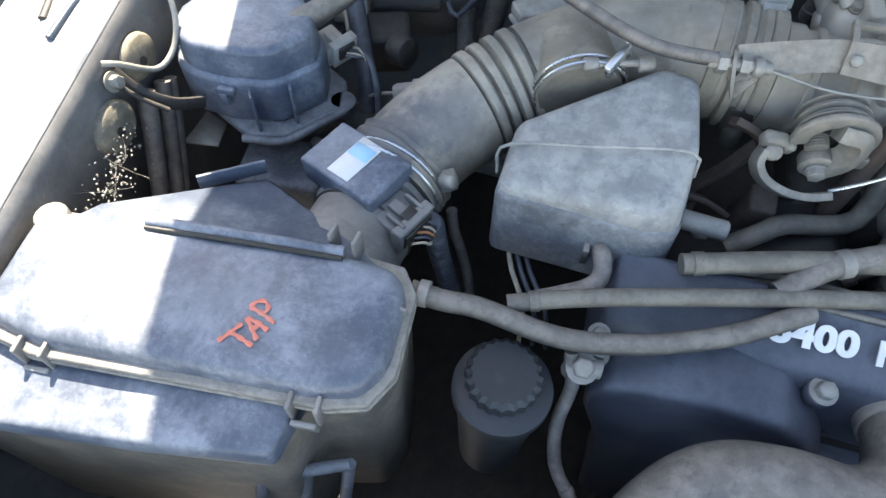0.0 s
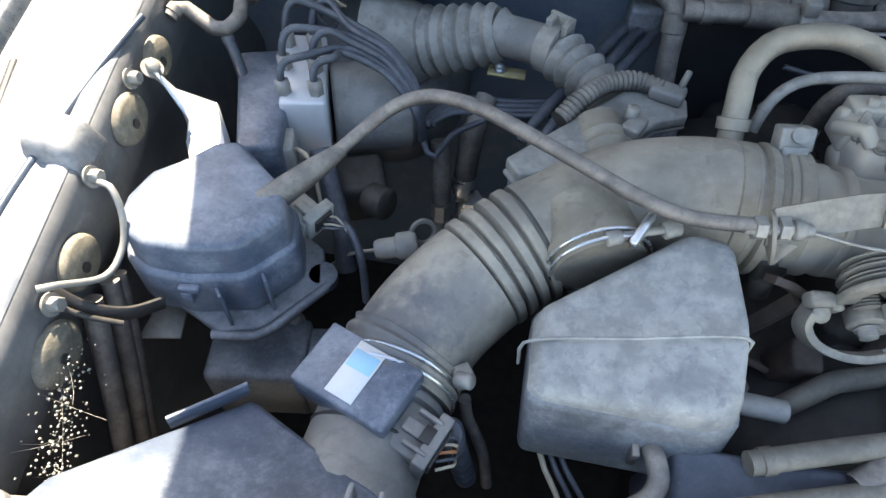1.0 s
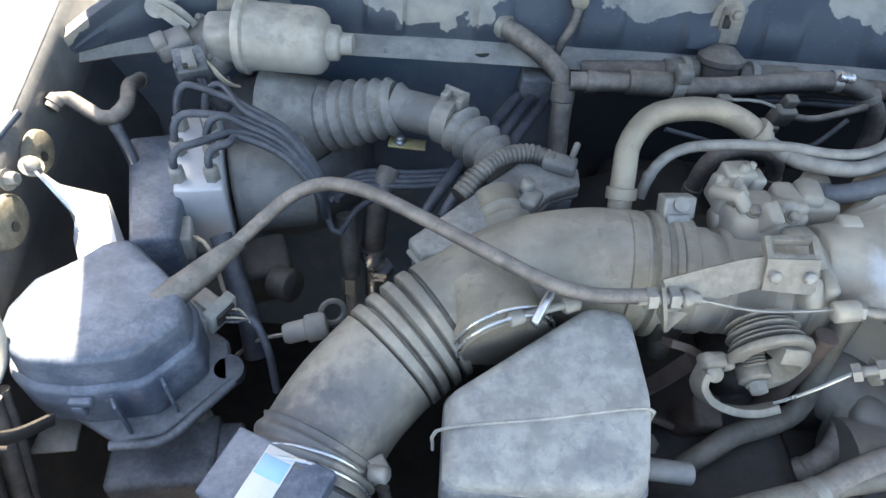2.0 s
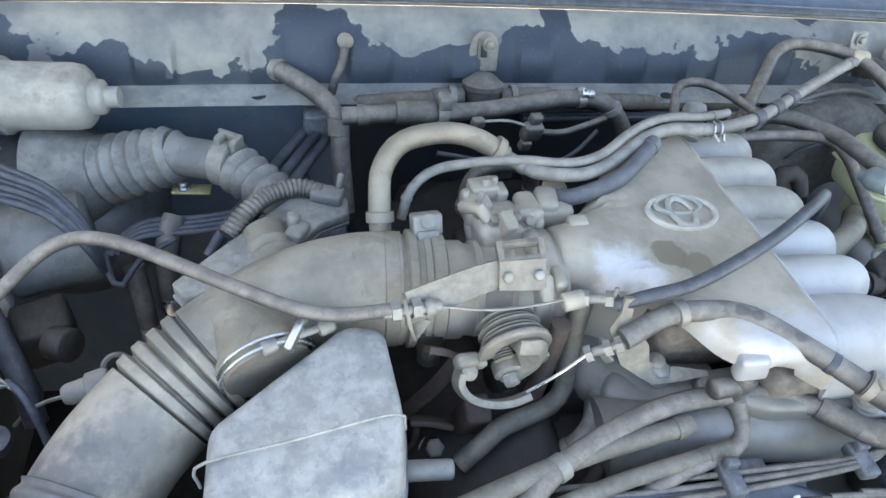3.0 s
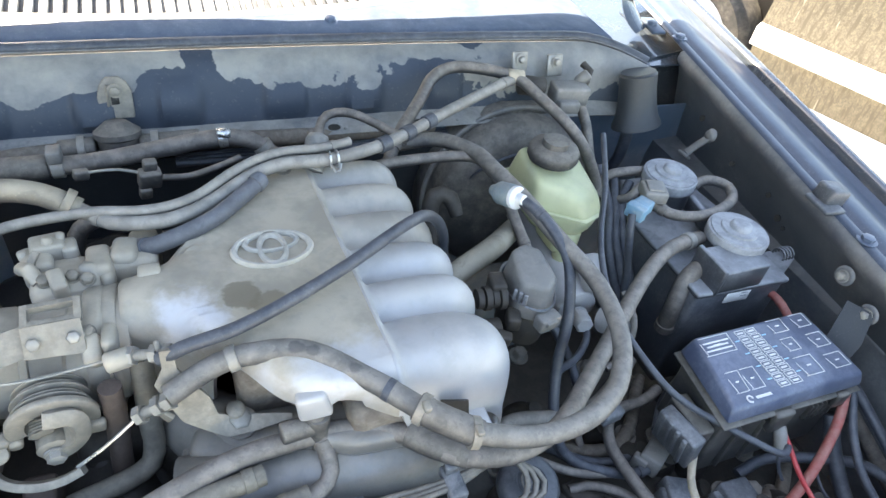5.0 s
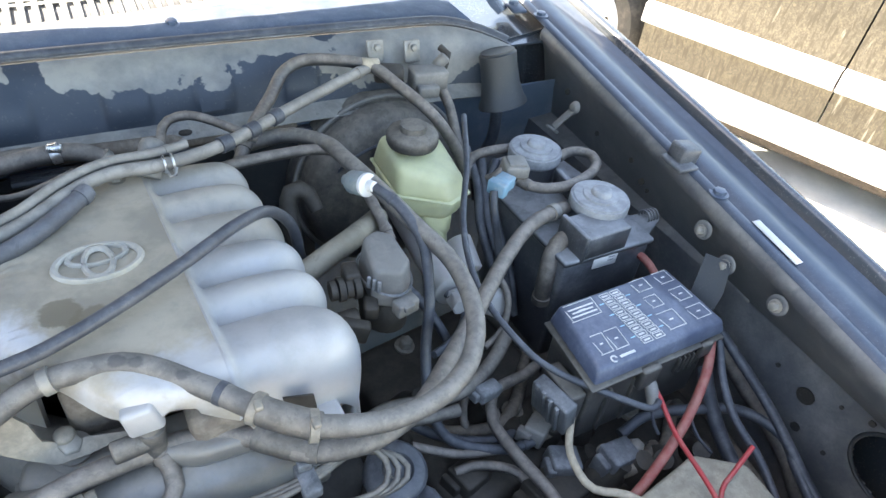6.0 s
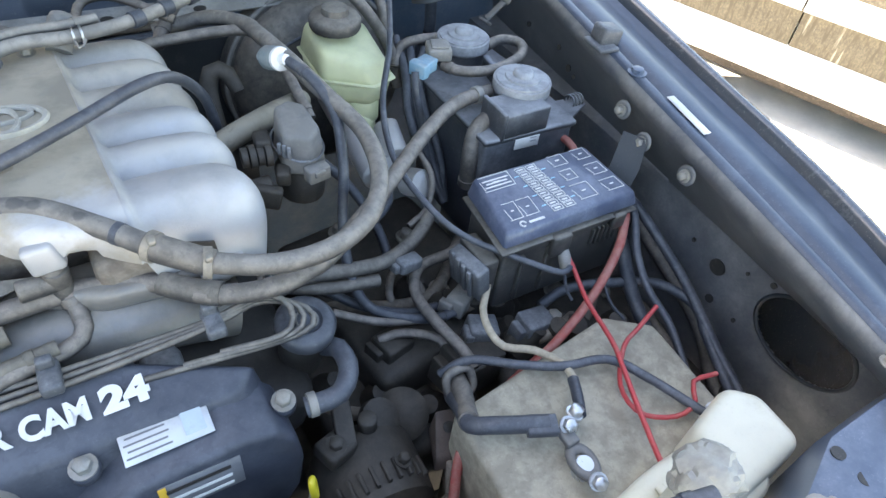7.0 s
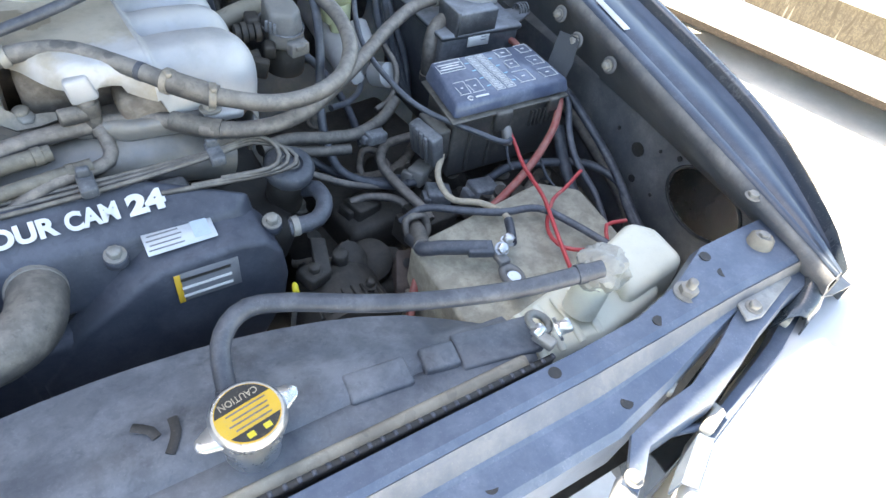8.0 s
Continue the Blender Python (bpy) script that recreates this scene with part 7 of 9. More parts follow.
bm = box(fresh(), (-0.168, 0.528, 1.048), (0.024, 0.022, 0.026), 0.004)
rod(bm, (-0.168, 0.524, 1.04), (-0.168, 0.520, 1.02), 0.010)
part("sensor", bm, IRON, tb)
bm = sweep(fresh(), [(-0.128, 0.620, 1.11), (-0.118, 0.600, 1.125), (-0.112, 0.592, 1.118)], 0.006, 8)
box(bm, (-0.098, 0.585, 1.12), (0.012, 0.02, 0.022), 0.003, (20, 0, 15))
part("idle_screw", bm, ALLOYTAN, tb)
hose("black_hose", [(-0.04, 0.628, 1.108), (-0.02, 0.618, 1.120), (0.02, 0.628, 1.129), (0.05, 0.652, 1.132), (0.075, 0.675, 1.136)], 0.0080, BLUEHOSE, "dusty blue black hose at the plenum edge")
for x, y, z, d in ((0.148, 0.690, 1.140, (1, 0.05, 0)),):
    sc = thing("spring_clamp", (x, y, z), "bright wire spring clamp on the hose", "hose clamp")
    bm = torus(fresh(), (x - 0.004, y, z), d, 0.0082, 0.0012, 24, 6)
    torus(bm, (x + 0.004, y, z), d, 0.0082, 0.0012, 24, 6)
    sweep(bm, [(x - 0.004, y - 0.01, z), (x, y - 0.022, z - 0.004), (x + 0.006, y - 0.01, z)], 0.0013, 6)
    part("wire_ring", bm, BRIGHT, sc)
pk = thing("hanging_plug", (-0.026, 0.742, 1.10), "dusty two way plug hanging behind the plenum", "connector")
bm = box(fresh(), (-0.026, 0.742, 1.102), (0.022, 0.014, 0.020), 0.003, (10, 6, 12), 2)
box(bm, (-0.024, 0.744, 1.116), (0.013, 0.010, 0.012), 0.002, (10, 6, 12))
box(bm, (-0.032, 0.738, 1.088), (0.012, 0.010, 0.012), 0.002, (10, 6, 12))
part("shell", bm, RUBBER, pk)
part("wire", sweep(fresh(), [(-0.030, 0.742, 1.108), (-0.055, 0.742, 1.116), (-0.087, 0.745, 1.113)], 0.0016, 6, 0.01), STEEL, pk, "pale thin wire")
part("cable", sweep(fresh(), [(-0.016, 0.744, 1.100), (0.012, 0.75, 1.094), (0.042, 0.758, 1.097), (0.066, 0.762, 1.104)], 0.0036, 8, 0.01), HOSE, pk)
part("clip", box(fresh(), (-0.086, 0.745, 1.112), (0.014, 0.010, 0.010), 0.002, (0, 10, 20)), RUBBER, pk)
hose("crossover_hose", [(-0.10, 0.70, 1.03), (-0.098, 0.70, 1.070), (-0.080, 0.702, 1.088), (-0.055, 0.702, 1.090), (-0.035, 0.70, 1.080), (-0.028, 0.70, 1.05)], 0.0085, HOSE, "dusty hose arching low behind the throttle")
pv = thing("breather_valve", (0.14, 0.705, 1.13), "round dusty breather valve on the hose", "valve")
part("dome", lathe(fresh(), [(0.012, -0.02), (0.0125, 0), (0.0125, 0.012), (0.010, 0.018), (0.005, 0.02)], (0.135, 0.712, 1.135), (0.25, 0.45, 0.5), 24), GREYBOX, pv)
hose("vacuum_hose", [(0.14, 0.74, 1.095), (0.15, 0.765, 1.11), (0.162, 0.793, 1.124), (0.184, 0.793, 1.131), (0.206, 0.777, 1.131), (0.233, 0.757, 1.122), (0.25, 0.745, 1.115)], 0.0052, HOSE, "thin vacuum hose looping over the firewall edge")
hose("vacuum_hose", [(0.19, 0.72, 1.09), (0.206, 0.722, 1.102), (0.264, 0.723, 1.105), (0.318, 0.712, 1.108), (0.335, 0.69, 1.10), (0.345, 0.66, 1.08), (0.35, 0.60, 1.05)], 0.0064, HOSE, "dusty vacuum hose towards the brake booster")
for u, r in ((0.62, 0.0075), (0.75, 0.0075), (0.88, 0.0075)):
    p_, _ = spline([(0.147, 0.690, 1.140), (0.213, 0.709, 1.141), (0.308, 0.765, 1.141), (0.398, 0.817, 1.140)], 101)
    c, e = p_[int(u * 100) - 40], p_[int(u * 100) - 38]
    solo("tape_band", band(fresh(), tuple(c), tuple(e - c), r, 0.014, 0.0012, 20), CABLE, "black tape wound round the hose", "tape", "tape bands")
solo("tape_band", band(fresh(), (0.425, 0.832, 1.141), (0.9, -0.2, -0.05), 0.0090, 0.022, 0.001, 20), CREAMWIRE, "pale tape wound round the loom", "tape", "tape bands")

# check valve in the coolant loop and its clamps
cv = thing("check_valve", (0.326, 0.612, 1.1), "black and white vacuum check valve", "valve")
D = Vector((0.25, -0.8, 0.3)).normalized()
part("body", lathe(fresh(), [(0.006, -0.034), (0.0075, -0.028), (0.011, -0.024), (0.0128, -0.020), (0.0128, -0.002), (0.0118, 0.0)], (0.324, 0.616, 1.121), D, 30), CHECKBLUE, cv, "dusty blue grey valve body")
part("end", lathe(fresh(), [(0.0124, 0.0), (0.0128, 0.002), (0.0124, 0.0045), (0.0105, 0.0055), (0.0062, 0.006), (0.0055, 0.014)], (0.324, 0.616, 1.121), D, 30), WHITE, cv, "white plastic valve end")
hose("vacuum_hose", [(0.33, 0.605, 1.123), (0.342, 0.578, 1.118), (0.35, 0.55, 1.105), (0.352, 0.53, 1.09), (0.345, 0.50, 1.05), (0.335, 0.48, 1.0), (0.33, 0.45, 0.95), (0.345, 0.425, 0.91), (0.40, 0.40, 0.89), (0.45, 0.395, 0.885)], 0.0058, CABLE, "dark hose dropping behind the coolant loop")
for x, y, z, d in ((0.145, 0.402, 1.110, (0.7, -0.7, -0.1)), (0.178, 0.377, 1.102, (1, -0.3, -0.15))):
    hc = thing("hose_clamp", (x, y, z), "steel clamp joining two hoses", "hose clamp", "clamps of the coolant loop")
    part("band", band(fresh(), (x, y, z), d, 0.0112, 0.007, 0.0014), TANMETAL, hc)
    part("tab", box(fresh(), (x, y - 0.006, z + 0.0115), (0.006, 0.009, 0.005), 0.0015), TANMETAL, hc)
bm = sweep(fresh(), [(0.142, 0.405, 1.111), (0.155, 0.392, 1.109), (0.182, 0.375, 1.101)], 0.0112, 16)
solo("hose_joiner", bm, RUBBER, "rubber joiner between two hoses", "joiner")
bm = sweep(fresh(), [(0.145, 0.418, 1.053), (0.163, 0.400, 1.054), (0.185, 0.384, 1.055)], 0.0106, 16)
solo("hose_joiner", bm, RUBBER, "rubber sleeve on the lower hose", "joiner")

ig = thing("pressure_sensor", (0.30, 0.53, 1.06), "grey plastic sensor housing on a bracket", "sensor")
bm = prism(fresh(), [(0.286, 0.512), (0.312, 0.496), (0.332, 0.512), (0.330, 0.556), (0.312, 0.570), (0.292, 0.562)], 1.054, 1.108, 0.005, 3, top=[(0.288, 0.516, 1.098), (0.312, 0.502, 1.098), (0.327, 0.514, 1.100), (0.324, 0.550, 1.108), (0.311, 0.561, 1.108), (0.294, 0.555, 1.107)])
part("housing", bm, GREYBOX, ig)
part("cover_seam", torus(fresh(), (0.309, 0.534, 1.074), (0, 0.05, 1), 0.0265, 0.0012, 36, 6, (0.92, 1.42)), PLASTIC, ig)
bm = fresh()
for k in range(4):
    lathe(bm, [(0.010 + 0.002 * (k % 2), 0), (0.010 + 0.002 * (k % 2), 0.006)], (0.250 + 0.0075 * k, 0.528 - 0.001 * k, 1.074), (1, -0.1, 0), 18)
box(bm, (0.274, 0.535, 1.080), (0.016, 0.022, 0.020), 0.003, (0, 0, -10))
box(bm, (0.284, 0.508, 1.058), (0.014, 0.020, 0.016), 0.003, (0, 0, -20))
rod(bm, (0.232, 0.512, 1.045), (0.272, 0.508, 1.05), 0.010)
box(bm, (0.262, 0.498, 1.045), (0.030, 0.012, 0.024), 0.003, (0, 12, -24))
part("nozzle", bm, IRON, ig)
for k in range(3):
    part("wire_comb", box(fresh(), (0.285 + 0.003 * k, 0.517 - 0.005 * k, 1.083), (0.004, 0.003, 0.014), 0.001, (0, 0, -30)), PLASTIC, ig)
bm = box(fresh(), (0.314, 0.494, 1.062), (0.024, 0.014, 0.016), 0.002, (0, 0, 10))
box(bm, (0.314, 0.487, 1.066), (0.012, 0.006, 0.006), 0.001, (0, 0, 10))
part("plug", bm, GREYBOX, ig)
bm = lathe(fresh(), [(0.024, -0.03), (0.026, -0.005), (0.020, 0.006)], (0.31, 0.532, 1.046), (0, 0, 1), 20, (1, 1.2))
part("bracket", bm, IRON, ig)
hose("steel_pipe", [(0.225, 0.565, 1.06), (0.26, 0.58, 1.065), (0.31, 0.61, 1.06), (0.36, 0.655, 1.04)], 0.0125, TANRUB, "straight dusty pipe behind the runners", "pipe")
hose("hook_bracket", [(0.262, 0.66, 1.02, 0.009), (0.262, 0.685, 1.055, 0.010), (0.270, 0.692, 1.075, 0.011), (0.285, 0.688, 1.073, 0.010), (0.292, 0.675, 1.055, 0.008)], 0.01, IRON, "curved lifting hook behind the plenum", "hook")
oc = thing("oil_filler_cap", (0.238, 0.35, 1.0), "blue black ribbed oil filler cap", "cap")
bm = lathe(fresh(), [(0.026, -0.012), (0.0285, -0.008), (0.0285, 0.004), (0.024, 0.008), (0.015, 0.0085), (0.013, 0.006), (0.006, 0.006)], (0.250, 0.374, 0.992), (0.1, -0.2, 1), 24)
part("cap", bm, CABLE, oc)
part("raised_ring", torus(fresh(), (0.251, 0.3723, 1.0002), (0.1, -0.2, 1), 0.010, 0.0010, 28, 6), GREYBOX, oc)
part("neck", rod(fresh(), (0.244, 0.384, 0.93), (0.25, 0.375, 0.983), 0.022), IRON, oc)
hose("breather_hose", [(0.264, 0.365, 0.960), (0.272, 0.348, 0.972), (0.270, 0.322, 0.974), (0.252, 0.303, 0.972), (0.222, 0.306, 0.968)], 0.0095, CABLE, "black breather hose round the filler cap", parts=(("clamp", lambda b: band(b, (0.228, 0.3055, 0.969), (-1, 0.1, 0), 0.0097, 0.008, 0.0016), STEEL, "steel clamp"),))
ds = thing("dipstick", (0.208, 0.258, 0.9), "oil dipstick with a yellow finger ring", "dipstick")
part("finger_ring", torus(fresh(), (0.208, 0.259, 0.915), (0.9, -0.3, 0.1), 0.010, 0.0032, 24, 8, (0.65, 1.3)), YELLOW, ds, "yellow plastic ring")
part("stick", rod(fresh(), (0.208, 0.262, 0.905), (0.205, 0.285, 0.75), 0.003), STEEL, ds)
al = thing("alternator", (0.28, 0.28, 0.80), "grimy alternator with slotted casing", "alternator")
part("casing", lathe(fresh(), [(0.04, 0), (0.056, 0.008), (0.058, 0.03), (0.058, 0.075), (0.05, 0.09), (0.03, 0.095)], (0.272, 0.232, 0.82), (0.05, 1, 0.05), 36), IRON, al)
for k in range(9):
    a = radians(35 + 12 * k)
    part("fin", box(fresh(), (0.273 + 0.058 * math.cos(a), 0.258, 0.822 + 0.058 * math.sin(a)), (0.004, 0.022, 0.007), 0.001, (0, -math.degrees(a) + 90, 0)), IRON, al)
part("pulley", lathe(fresh(), [(0.03, 0), (0.034, 0.004), (0.026, 0.012), (0.034, 0.02), (0.03, 0.024)], (0.27, 0.205, 0.815), (0.05, 1, 0.05), 32), DARK, al)
bm = box(fresh(), (0.246, 0.300, 0.884), (0.034, 0.030, 0.018), 0.004, (0, 10, 20))
box(bm, (0.262, 0.318, 0.892), (0.020, 0.050, 0.008), 0.002, (10, 14, -12))
rod(bm, (0.285, 0.31, 0.87), (0.285, 0.31, 0.896), 0.010)
hexnut(bm, (0.246, 0.298, 0.893), (0, -0.1, 1), 0.007, 0.008)
hexnut(bm, (0.300, 0.262, 0.878), (0.3, -0.1, 1), 0.006, 0.008)
lathe(bm, [(0.020, 0), (0.022, 0.004), (0.022, 0.014), (0.014, 0.018)], (0.300, 0.322, 0.862), (0.2, -0.5, 0.8), 20)
part("lug", bm, IRON, al)
bl = solo("fan_belt", strip(fresh(), [[(x, 0.208, z), (x, 0.232, z)] for x, z in ((-0.1, 0.80), (0.05, 0.845), (0.2, 0.865), (0.262, 0.852))]), DARK, "dark ribbed fan belt with faded print", "belt")
thick(bl, 0.004)
for pts in ([(-0.258, 0.298, 0.97), (-0.25, 0.296, 0.99), (-0.238, 0.296, 0.99)],):
    bm = sweep(fresh(), pts, 0.008, 10)
    hexnut(bm, (-0.252, 0.292, 0.992), (0, -0.4, 1), 0.008, 0.010)
    hexnut(bm, (-0.245, 0.318, 1.0), (0, -0.4, 1), 0.006, 0.008)
    solo("cover_stud", bm, STEEL, "dusty stud and nut beside the belt cover", "bolt")
# ---- the left-hand side of the car: fuse box, canister, battery, bottle ----
fx = thing("fuse_box", (0.56, 0.41, 0.9), "black fuse box with a printed blue black lid", "fuse box")
bm = prism(fresh(), [(0.466, 0.366), (0.655, 0.364), (0.647, 0.462), (0.477, 0.461)], 1.004, 1.027, 0.004, 2, top=[(0.471, 0.372, 1.022), (0.651, 0.370, 1.022), (0.641, 0.457, 1.030), (0.481, 0.456, 1.031)])
flid = part("lid", bm, LIDBLUE, fx, "scuffed lid printed with fuse diagrams")
bm = prism(fresh(), [(0.474, 0.372), (0.649, 0.370), (0.640, 0.456), (0.484, 0.455)], 0.90, 1.005, 0.004)
part("lower_body", bm, FUSEBODY, fx, "dusty black fuse box body")
part("side_bracket", box(fresh(), (0.462, 0.40, 0.955), (0.022, 0.05, 0.05), 0.003), FUSEBODY, fx)


def on_lid(u, v):
    a = Vector((0.471, 0.372, 1.0228)).lerp(Vector((0.651, 0.370, 1.0228)), u)
    b = Vector((0.481, 0.456, 1.0315)).lerp(Vector((0.641, 0.457, 1.0305)), u)
    return a.lerp(b, v)


def lid_frame(u0, v0, u1, v1, w=0.0009):
    bm = fresh()
    c = [on_lid(u0, v0), on_lid(u1, v0), on_lid(u1, v1), on_lid(u0, v1)]
    for a, b in zip(c, c[1:] + c[:1]):
        box(bm, (a + b) / 2, ((b - a).length + w, w * 1.4, 0.0006), 0, (5.5 if abs(b.x - a.x) > abs(b.y - a.y) else 0, -5.5 if abs(b.y - a.y) > abs(b.x - a.x) else 0, math.degrees(math.atan2(b.y - a.y, b.x - a.x))))
    return bm


for u0, v0, u1, v1 in ((0.02, 0.70, 0.26, 0.95), (0.07, 0.16, 0.16, 0.44), (0.18, 0.16, 0.28, 0.44), (0.62, 0.78, 0.75, 0.97), (0.84, 0.78, 0.96, 0.97), (0.62, 0.5, 0.72, 0.68), (0.84, 0.46, 0.96, 0.66), (0.60, 0.14, 0.74, 0.4), (0.83, 0.14, 0.96, 0.34)):
    part("diagram", lid_frame(u0, v0, u1, v1, 0.0005), WHITE, flid)
    part("print_line", box(fresh(), on_lid((u0 + u1) / 2, (v0 + v1) / 2), (0.25 * (u1 - u0) * 0.17, 0.0016, 0.0006), 0, (5.5, 0, 0)), WHITE, flid)
for j in range(2):
    for k in range(9):
        u0, v0 = 0.325 + 0.095 * j + 0.006 * (8 - k), 0.10 + 0.095 * k
        part("diagram", lid_frame(u0, v0, u0 + 0.075, v0 + 0.075, 0.0006), WHITE, flid)
        part("print_line", box(fresh(), on_lid(u0 + 0.037, v0 + 0.037), (0.008, 0.0022, 0.0006), 0, (5.5, 0, 0)), WHITE, flid)
        if k % 2:
            part("print_line", box(fresh(), on_lid(u0 + (0.105 if j else -0.03), v0 + 0.037), (0.006, 0.0012, 0.0006), 0, (5.5, 0, 0)), SKYBLUE, flid)
for k in range(3):
    part("print_line", box(fresh(), on_lid(0.14, 0.76 + 0.055 * k), (0.034 - 0.006 * (k % 2), 0.0018, 0.0006), 0, (5.5, 0, 0)), WHITE, flid)
part("print_mark", torus(fresh(), on_lid(0.13, 0.06), (0, -0.1, 1), 0.0035, 0.0009, 20, 5, arc=0.8), WHITE, flid)
part("print_line", box(fresh(), on_lid(0.23, 0.06), (0.02, 0.003, 0.0006), 0, (5.5, 0, 0)), WHITE, flid)
bm = prism(fresh(), [(0.4645, 0.3645), (0.6565, 0.3625), (0.649, 0.464), (0.4755, 0.464)], 0.996, 0.999, 0.001, 1)
part("rim", bm, FUSEBODY, fx, "dusty lip under the lid")
for k in range(6):
    part("rib", box(fresh(), (0.60 + 0.007 * k, 0.3685, 0.970), (0.0025, 0.005, 0.026), 0.0008), FUSEBODY, fx)
for x in (0.50, 0.535):
    part("rib", box(fresh(), (x, 0.3695, 0.945), (0.004, 0.006, 0.07), 0.001), FUSEBODY, fx)
thick(part("fender_stay", strip(fresh(), [[(0.706, 0.420, 1.045), (0.690, 0.446, 1.046)], [(0.690, 0.404, 1.015), (0.670, 0.432, 1.015)], [(0.668, 0.396, 0.975), (0.648, 0.420, 0.972)]]), GUTTER, fx, "dark steel stay to the fender"), 0.003)
part("latch", box(fresh(), (0.545, 0.364, 0.985), (0.026, 0.010, 0.030), 0.003), FUSEBODY, fx)
part("latch", box(fresh(), (0.63, 0.364, 0.99), (0.018, 0.008, 0.022), 0.003), FUSEBODY, fx)

cn = thing("vapour_canister", (0.59, 0.6, 0.85), "black vapour canister with two round diaphragm caps", "canister")
bm = prism(fresh(), [(0.535, 0.512), (0.668, 0.508), (0.674, 0.64), (0.664, 0.73), (0.57, 0.73), (0.535, 0.66)], 0.86, 1.026, 0.005)
part("case", bm, CANISTER, cn)
bm = prism(fresh(), [(0.532, 0.509), (0.671, 0.505), (0.677, 0.64), (0.667, 0.733), (0.568, 0.733), (0.532, 0.66)], 1.020, 1.0285, 0.003)
part("deck", bm, CANISTER, cn, "flat top of the case, greyed by dust and painted sky sheen")
bm = box(fresh(), (0.590, 0.530, 1.043), (0.066, 0.046, 0.034), 0.003)
box(bm, (0.556, 0.532, 1.043), (0.006, 0.050, 0.038), 0.002)
part("valve_block", bm, CANISTER, cn, "squared valve block with a clamped plate")
for x, y, r in ((0.603, 0.684, 0.036), (0.615, 0.562, 0.037)):
    bm = lathe(fresh(), [(r * 0.93, -0.043), (r * 0.93, -0.013)], (x, y, 1.067), n=40)
    part("drum", bm, CANISTER, cn)
    bm = lathe(fresh(), [(r * 0.93, -0.014), (r * 0.995, -0.012), (r, -0.010), (r, -0.001), (r * 0.985, 0.001), (r * 0.92, 0.0012), (r * 0.905, 0.003), (r * 0.62, 0.0036), (r * 0.59, 0.006), (r * 0.36, 0.0066), (r * 0.33, 0.011), (r * 0.26, 0.0125), (r * 0.1, 0.0125)], (x, y, 1.067), n=40)
    part("diaphragm_cap", bm, CAPGREY, cn, "round dusty cap")
bm = box(fresh(), (0.596, 0.5085, 1.016), (0.036, 0.0015, 0.022), 0.0003, (0, 0, -2), 1)
lb = part("label", bm, WHITE, cn, "small white paper label")
for k in range(2):
    part("print_line", box(fresh(), (0.604, 0.5074, 1.019 - 0.005 * k), (0.009, 0.0006, 0.0012), 0, (0, 0, -2), 1), GREYINK, lb)
bm = box(fresh(), (0.617, 0.622, 1.042), (0.010, 0.062, 0.024), 0.003, (0, 0, -8))
part("rib", bm, CANISTER, cn)
bm = prism(fresh(), [(0.660, 0.560), (0.712, 0.556), (0.712, 0.538), (0.668, 0.515)], 1.020, 1.025, 0.0015)
for k in range(4):
    torus(bm, (0.690 + 0.005 * k, 0.546, 1.028), (1, 0.1, 0), 0.0085, 0.0013, 18, 6)
part("mount_tab", bm, CANISTER, cn, "mounting tab with a wire clip")

bt = thing("car_battery", (0.475, 0.19, 0.72), "old battery with a dusty pale top", "battery")
bm = prism(fresh(), [(0.345, 0.11), (0.60, 0.105), (0.612, 0.255), (0.565, 0.29), (0.35, 0.26)], 0.73, 0.93, 0.006)
part("case", bm, BATTOP, bt)
part("terminal_post", lathe(fresh(), [(0.009, 0), (0.008, 0.018)], (0.423, 0.155, 0.93), n=16), BRIGHT, bt)
part("terminal_post", lathe(fresh(), [(0.009, 0), (0.008, 0.018)], (0.575, 0.14, 0.93), n=16), BRIGHT, bt)

tk = thing("expansion_bottle", (0.5, 0.08, 0.75), "milky white plastic bottle with a capped neck", "bottle")
bm = prism(fresh(), [(0.365, 0.045), (0.46, 0.038), (0.565, 0.055), (0.57, 0.13), (0.47, 0.128), (0.37, 0.115)], 0.76, 0.958, 0.014, 4, top=[(0.372, 0.050, 0.952), (0.46, 0.042, 0.962), (0.56, 0.058, 0.966), (0.562, 0.126, 0.966), (0.47, 0.124, 0.962), (0.377, 0.110, 0.950)])
part("body", bm, BOTTLE, tk)
bm = prism(fresh(), [(0.492, 0.052), (0.602, 0.062), (0.604, 0.125), (0.576, 0.152), (0.505, 0.135)], 0.76, 0.986, 0.012, 4, top=[(0.502, 0.060, 0.978), (0.596, 0.070, 0.986), (0.598, 0.122, 0.988), (0.574, 0.145, 0.988), (0.514, 0.128, 0.980)])
part("raised_end", bm, BOTTLE, tk)
for k in range(4):
    part("moulded_ridge", sweep(fresh(), [(0.385 + 0.024 * k, 0.050 - 0.001 * k, 0.950 + 0.002 * k), (0.386 + 0.024 * k, 0.075, 0.957 + 0.002 * k), (0.388 + 0.024 * k, 0.105, 0.955 + 0.002 * k)], 0.005, 10, 0.008, flat=0.5), BOTTLE, tk)
part("neck", lathe(fresh(), [(0.019, -0.02), (0.018, 0.02), (0.021, 0.024), (0.021, 0.03), (0.018, 0.034)], (0.452, 0.078, 0.985), (0.25, 0.05, 1), 28), BOTTLE, tk)
bm = fresh()
made = bmesh.ops.create_icosphere(bm, subdivisions=4, radius=1.0)["verts"]
